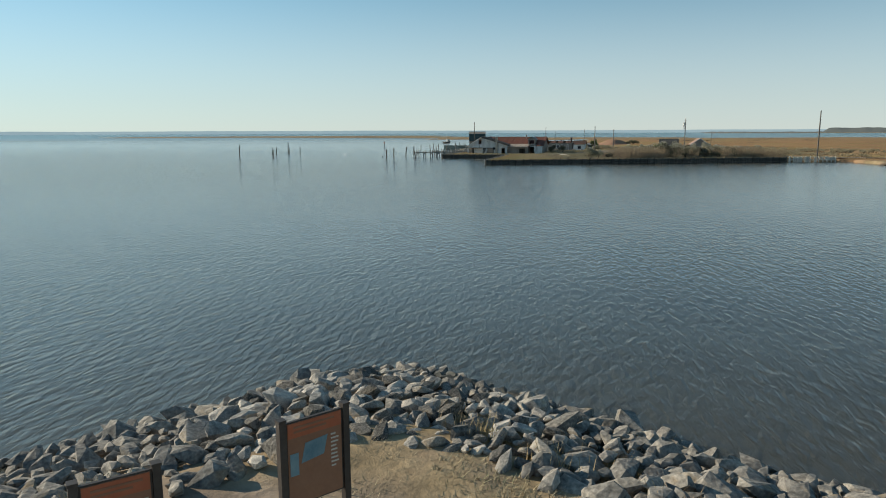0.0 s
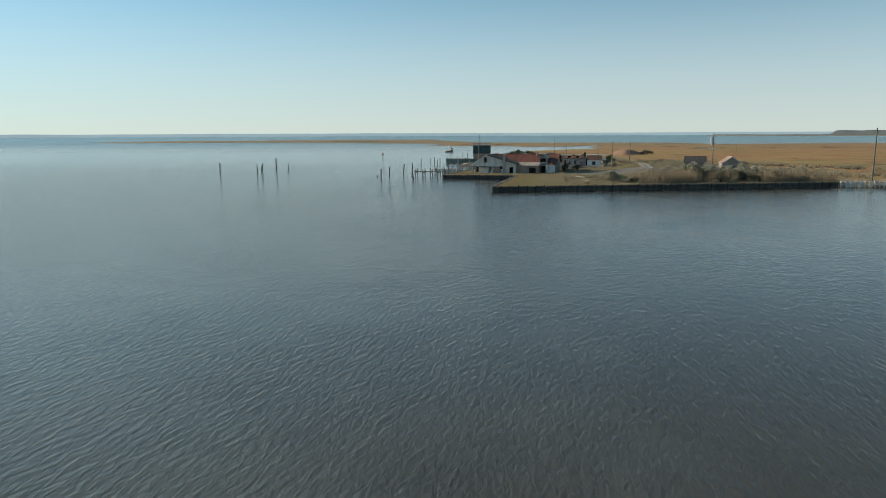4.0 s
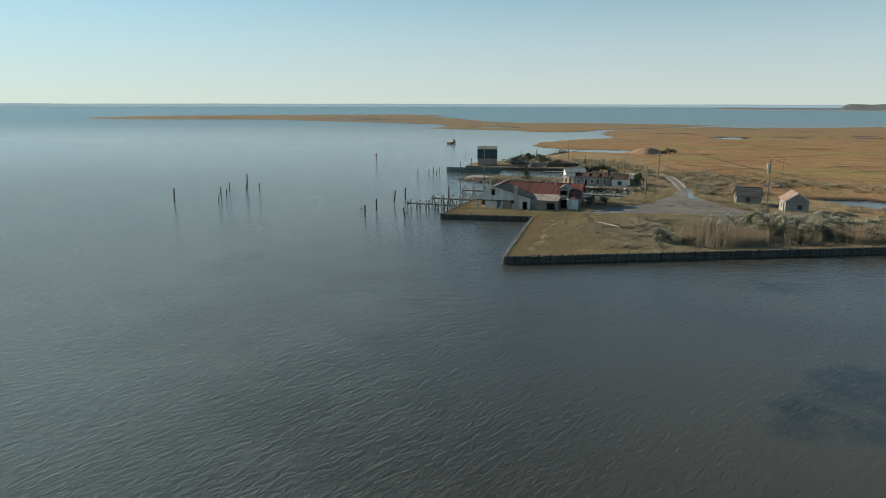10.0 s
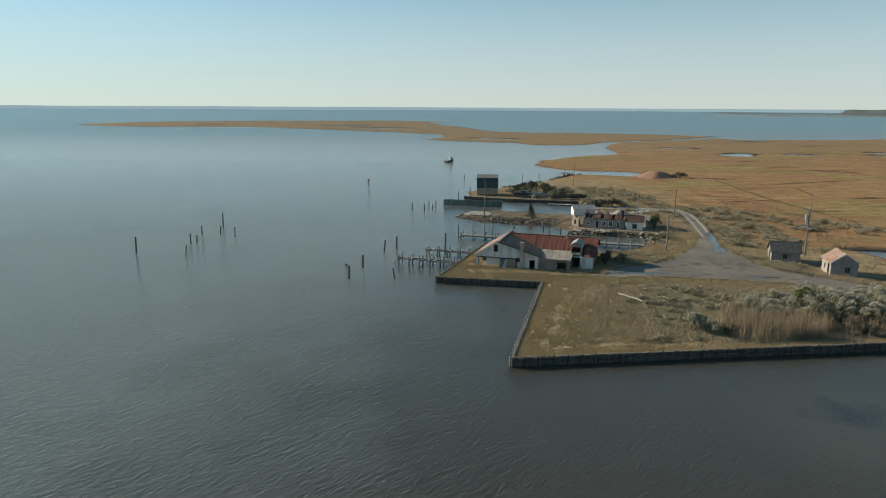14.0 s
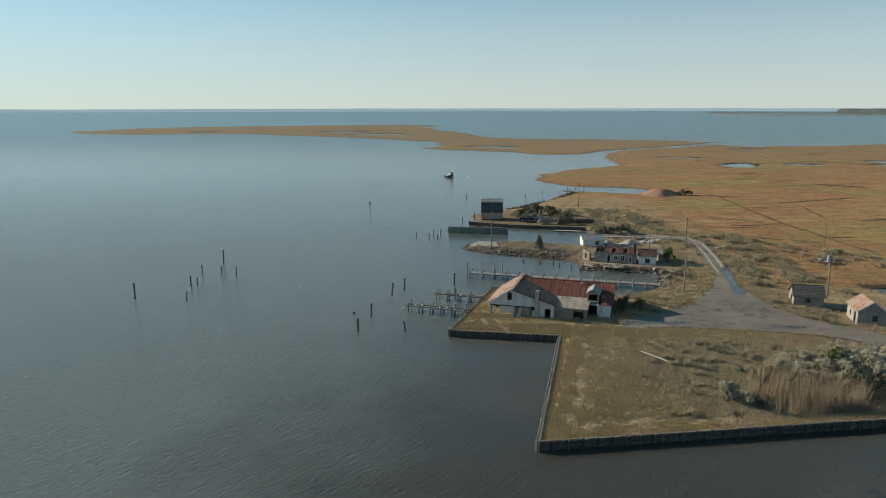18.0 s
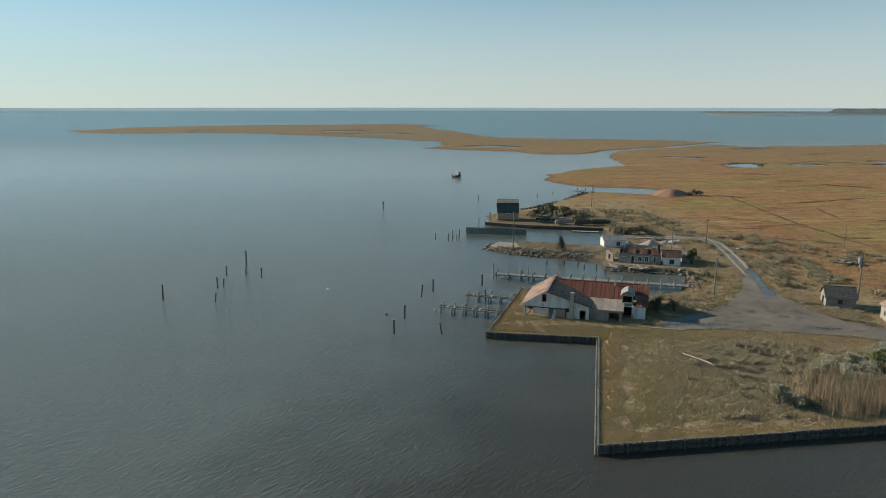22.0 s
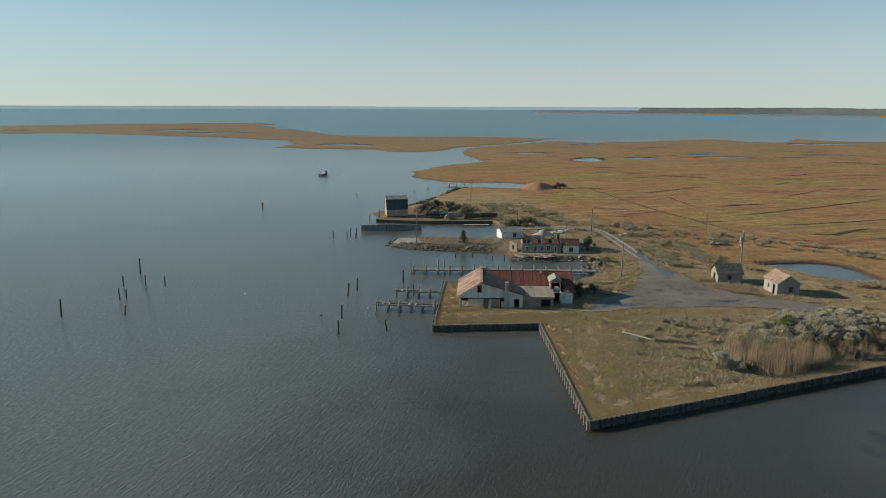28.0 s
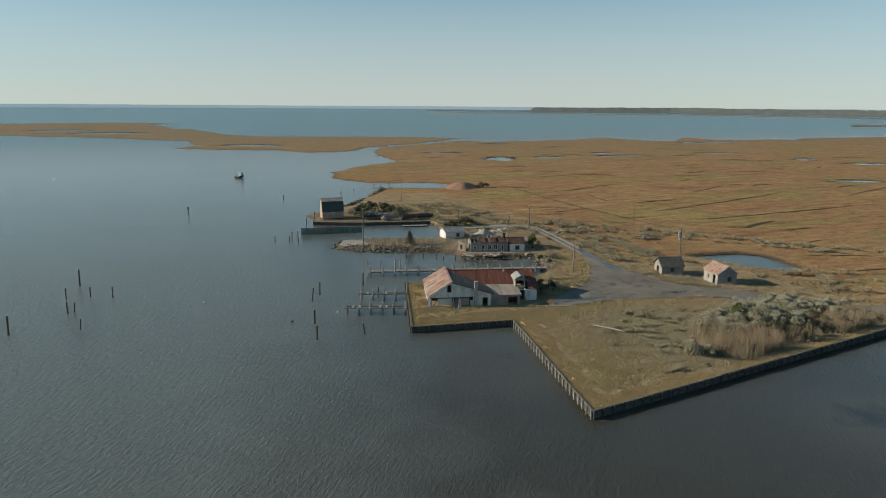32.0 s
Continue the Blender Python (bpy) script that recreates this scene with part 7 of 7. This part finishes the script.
pickup()
skiff(29.6, 274.4, 0.95, 8, 5.4, "grey covered skiff on the dock", GREYWALL, TIMBER)
skiff(29.0, 279.2, 0.95, -4, 4.0, "pale grey skiff behind the truck", GREYROOF, None)
skiff(35.0, 272.6, 0.95, 4, 6.0, "dark covered skiff on the dock", TIMBER_WET, VOID)
skiff(39.8, 273.4, 0.95, 0, 5.8, "dark old boat hull beside the dock", TIMBER_WET, RUBBER)


def workboat():
    base = thing("workboat", "small white workboat with a cabin and mast", "boat", pose(0.9, 415, 0.02, 0, 0, 55))
    part("hull", hull_geo(6.4, 2.3, 0.9, 0.5), TIMBER_WET, base, "dark hull")
    part("deck", Geo().box(-2.9, -0.9, 0.84, 1.6, 0.9, 0.9), WHITEPAINT, base)
    c = part("cabin", Geo().prism([(-0.2, -0.7, 0.9), (1.6, -0.7, 0.9), (1.3, -0.65, 2.4), (-0.2, -0.65, 2.4)], (0, 1.4, 0)), WHITEPAINT, base)
    part("window", Geo().box(0.1, -0.72, 1.6, 1.1, -0.69, 2.1), GLASS, c)
    part("cabin_roof", Geo().box(-0.4, -0.85, 2.4, 1.6, 0.85, 2.48), WHITEPAINT, c)
    part("mast", Geo().tube((-0.4, 0, 2.3), (-0.6, 0, 5.2), 0.06, 0.03, 6), WHITEPAINT, base)
    part("boom", Geo().tube((-0.45, 0, 2.7), (-2.6, 0, 3.6), 0.04, 0.03, 6), WHITEPAINT, base)


workboat()


def floating_dock():
    base = thing("floating_dock", "narrow pale floating dock in the basin", "dock", pose(30.4, 265.6, 0, 0, 0, -11))
    for k in range(4):
        part("float", Geo().box(k * 1.8 + 0.1, -0.6, -0.15, k * 1.8 + 1.5, 0.6, 0.22), RUBBER, base)
    for k in range(24):
        part("deck_board", Geo().box(k * 0.3, -0.65, 0.225, k * 0.3 + 0.27, 0.65, 0.27), TIMBER_PALE, base)


floating_dock()


# ---- ditches and puddles ----
def ribbon(name, pts, wide, z, mat, label, category, seed):
    r = rng(seed)
    q = np.array(pts, float)
    f = np.linspace(0, len(q) - 1, 12 * (len(q) - 1) + 1)
    cx, cy = np.interp(f, np.arange(len(q)), q[:, 0]), np.interp(f, np.arange(len(q)), q[:, 1])
    dx, dy = np.gradient(cx), np.gradient(cy)
    L = np.hypot(dx, dy)
    w = wide * r.uniform(0.35, 1.2, len(f)) * np.minimum(1, 4 * np.minimum(np.linspace(0, 1, len(f)), np.linspace(1, 0, len(f))) + 0.05)
    off = r.normal(0, wide * 0.25, len(f))
    for _ in range(2):
        w[1:-1] = np.convolve(w, [0.25, 0.5, 0.25], "valid")
        off[1:-1] = np.convolve(off, [0.25, 0.5, 0.25], "valid")
    ax, ay = cx - dy / L * (w / 2 + off), cy + dx / L * (w / 2 + off)
    bx, by = cx + dy / L * (w / 2 - off), cy - dx / L * (w / 2 - off)
    za, zb = np.maximum(height(ax, ay), 0.05) + z, np.maximum(height(bx, by), 0.05) + z
    vs = [p for k in range(len(f)) for p in ((ax[k], ay[k], za[k]), (bx[k], by[k], zb[k]))]
    fs = [(2 * k, 2 * k + 1, 2 * k + 3, 2 * k + 2) for k in range(len(f) - 1)]
    return tagged(part(name, Geo().add(vs, fs), mat), label, category, kind="structure")


DITCHES = [
    [(101.2, 357.0), (101.6, 334.7), (99.0, 301.4), (97.3, 276), (98.4, 263), (98.8, 244), (101, 232.7)], [(78.6, 289.6), (86, 282), (95, 278.6)], [(78.6, 331.1), (81.9, 320.3), (88.2, 317.7)], [(69.3, 269), (80, 268.5), (89, 270)],
    [(78.3, 255.3), (88, 250.3), (96.4, 246)], [(115, 262.8), (131, 266.7), (160, 275), (207.3, 290.4)], [(115.6, 244.7), (135.4, 245.7), (207, 251.5)], [(185.4, 333.6), (200.1, 342.4)], [(162.3, 298.9), (193.3, 314.4)],
    [(107.6, 317.4), (121.1, 321.2), (139.3, 328.7), (152.9, 334.1)], [(119.2, 367.4), (148.5, 373.2), (175.9, 379.6)], [(120.2, 311.4), (114, 284)], [(61.6, 256), (76, 250.8), (89.7, 237.7)], [(127.1, 394.0), (145.6, 405.2)], [(99, 229.7), (109.7, 223.5)],
]
DITCHES += [[(120, 229), (138, 236)], [(104, 196), (120, 190)], [(98, 182), (125, 176)], [(209.4, 436.3), (272.2, 446.7)], [(160.3, 593.6), (246.3, 605.2)], [(295.8, 524.1), (382.0, 547.2)], [(62.8, 436.3), (115.1, 446.7)], [(210, 270), (304.9, 303.6)], [(112, 206), (126, 208)]]
for k, d in enumerate(DITCHES):
    ribbon("ditch", d, 0.8 if k != 15 else 1.6, 0.06, MUD, "narrow dark drainage ditch in the marsh", "ditch", 500 + k)
# dark cut banks on the far side of the ponds, and short mud cuts all over the marsh
for k, (cx, cy, rx, ry, turn) in enumerate(PONDS):
    c, q = math.cos(radians(turn)), math.sin(radians(turn))
    arc = [(rx * 1.12 * math.cos(a), ry * 1.12 * math.sin(a)) for a in np.linspace(-0.25, math.pi + 0.25, 7)]
    ribbon("pond_bank", [(cx + u * c - v * q, cy + u * q + v * c) for u, v in arc], max(1.4, min(rx, ry) * 0.42), 0.1, MUD, "dark cut mud bank round a marsh pond", "bank", 600 + k)
rm = rng(640)
cuts = 0
while cuts < 55:
    cx, cy = rm.uniform(90, 470), rm.uniform(215, 600)
    L, a = rm.uniform(3, 9) * (0.6 + cy / 500), rm.normal(-0.1, 0.35)
    ends = np.array([[cx - L * math.cos(a), cy - L * math.sin(a)], [cx + L * math.cos(a), cy + L * math.sin(a)]])
    if (land_distance(ends[:, 0], ends[:, 1]) > 6).all():
        ribbon("mud_cut", [tuple(ends[0]), (cx, cy + rm.normal(0, 1)), tuple(ends[1])], rm.uniform(0.7, 1.6) * (0.4 + cy / 420), 0.08, MUD, "short dark mud cut in the marsh turf", "mud", 650 + cuts)
        cuts += 1
ribbon("pool_bank", [(80, 203.6), (81.5, 205.2), (86, 205), (92.8, 203.8), (96.8, 199.4), (95.8, 193), (94, 184.6)], 1.3, 0.12, MUD, "dark cut mud bank round the large marsh pool", "bank", 720)
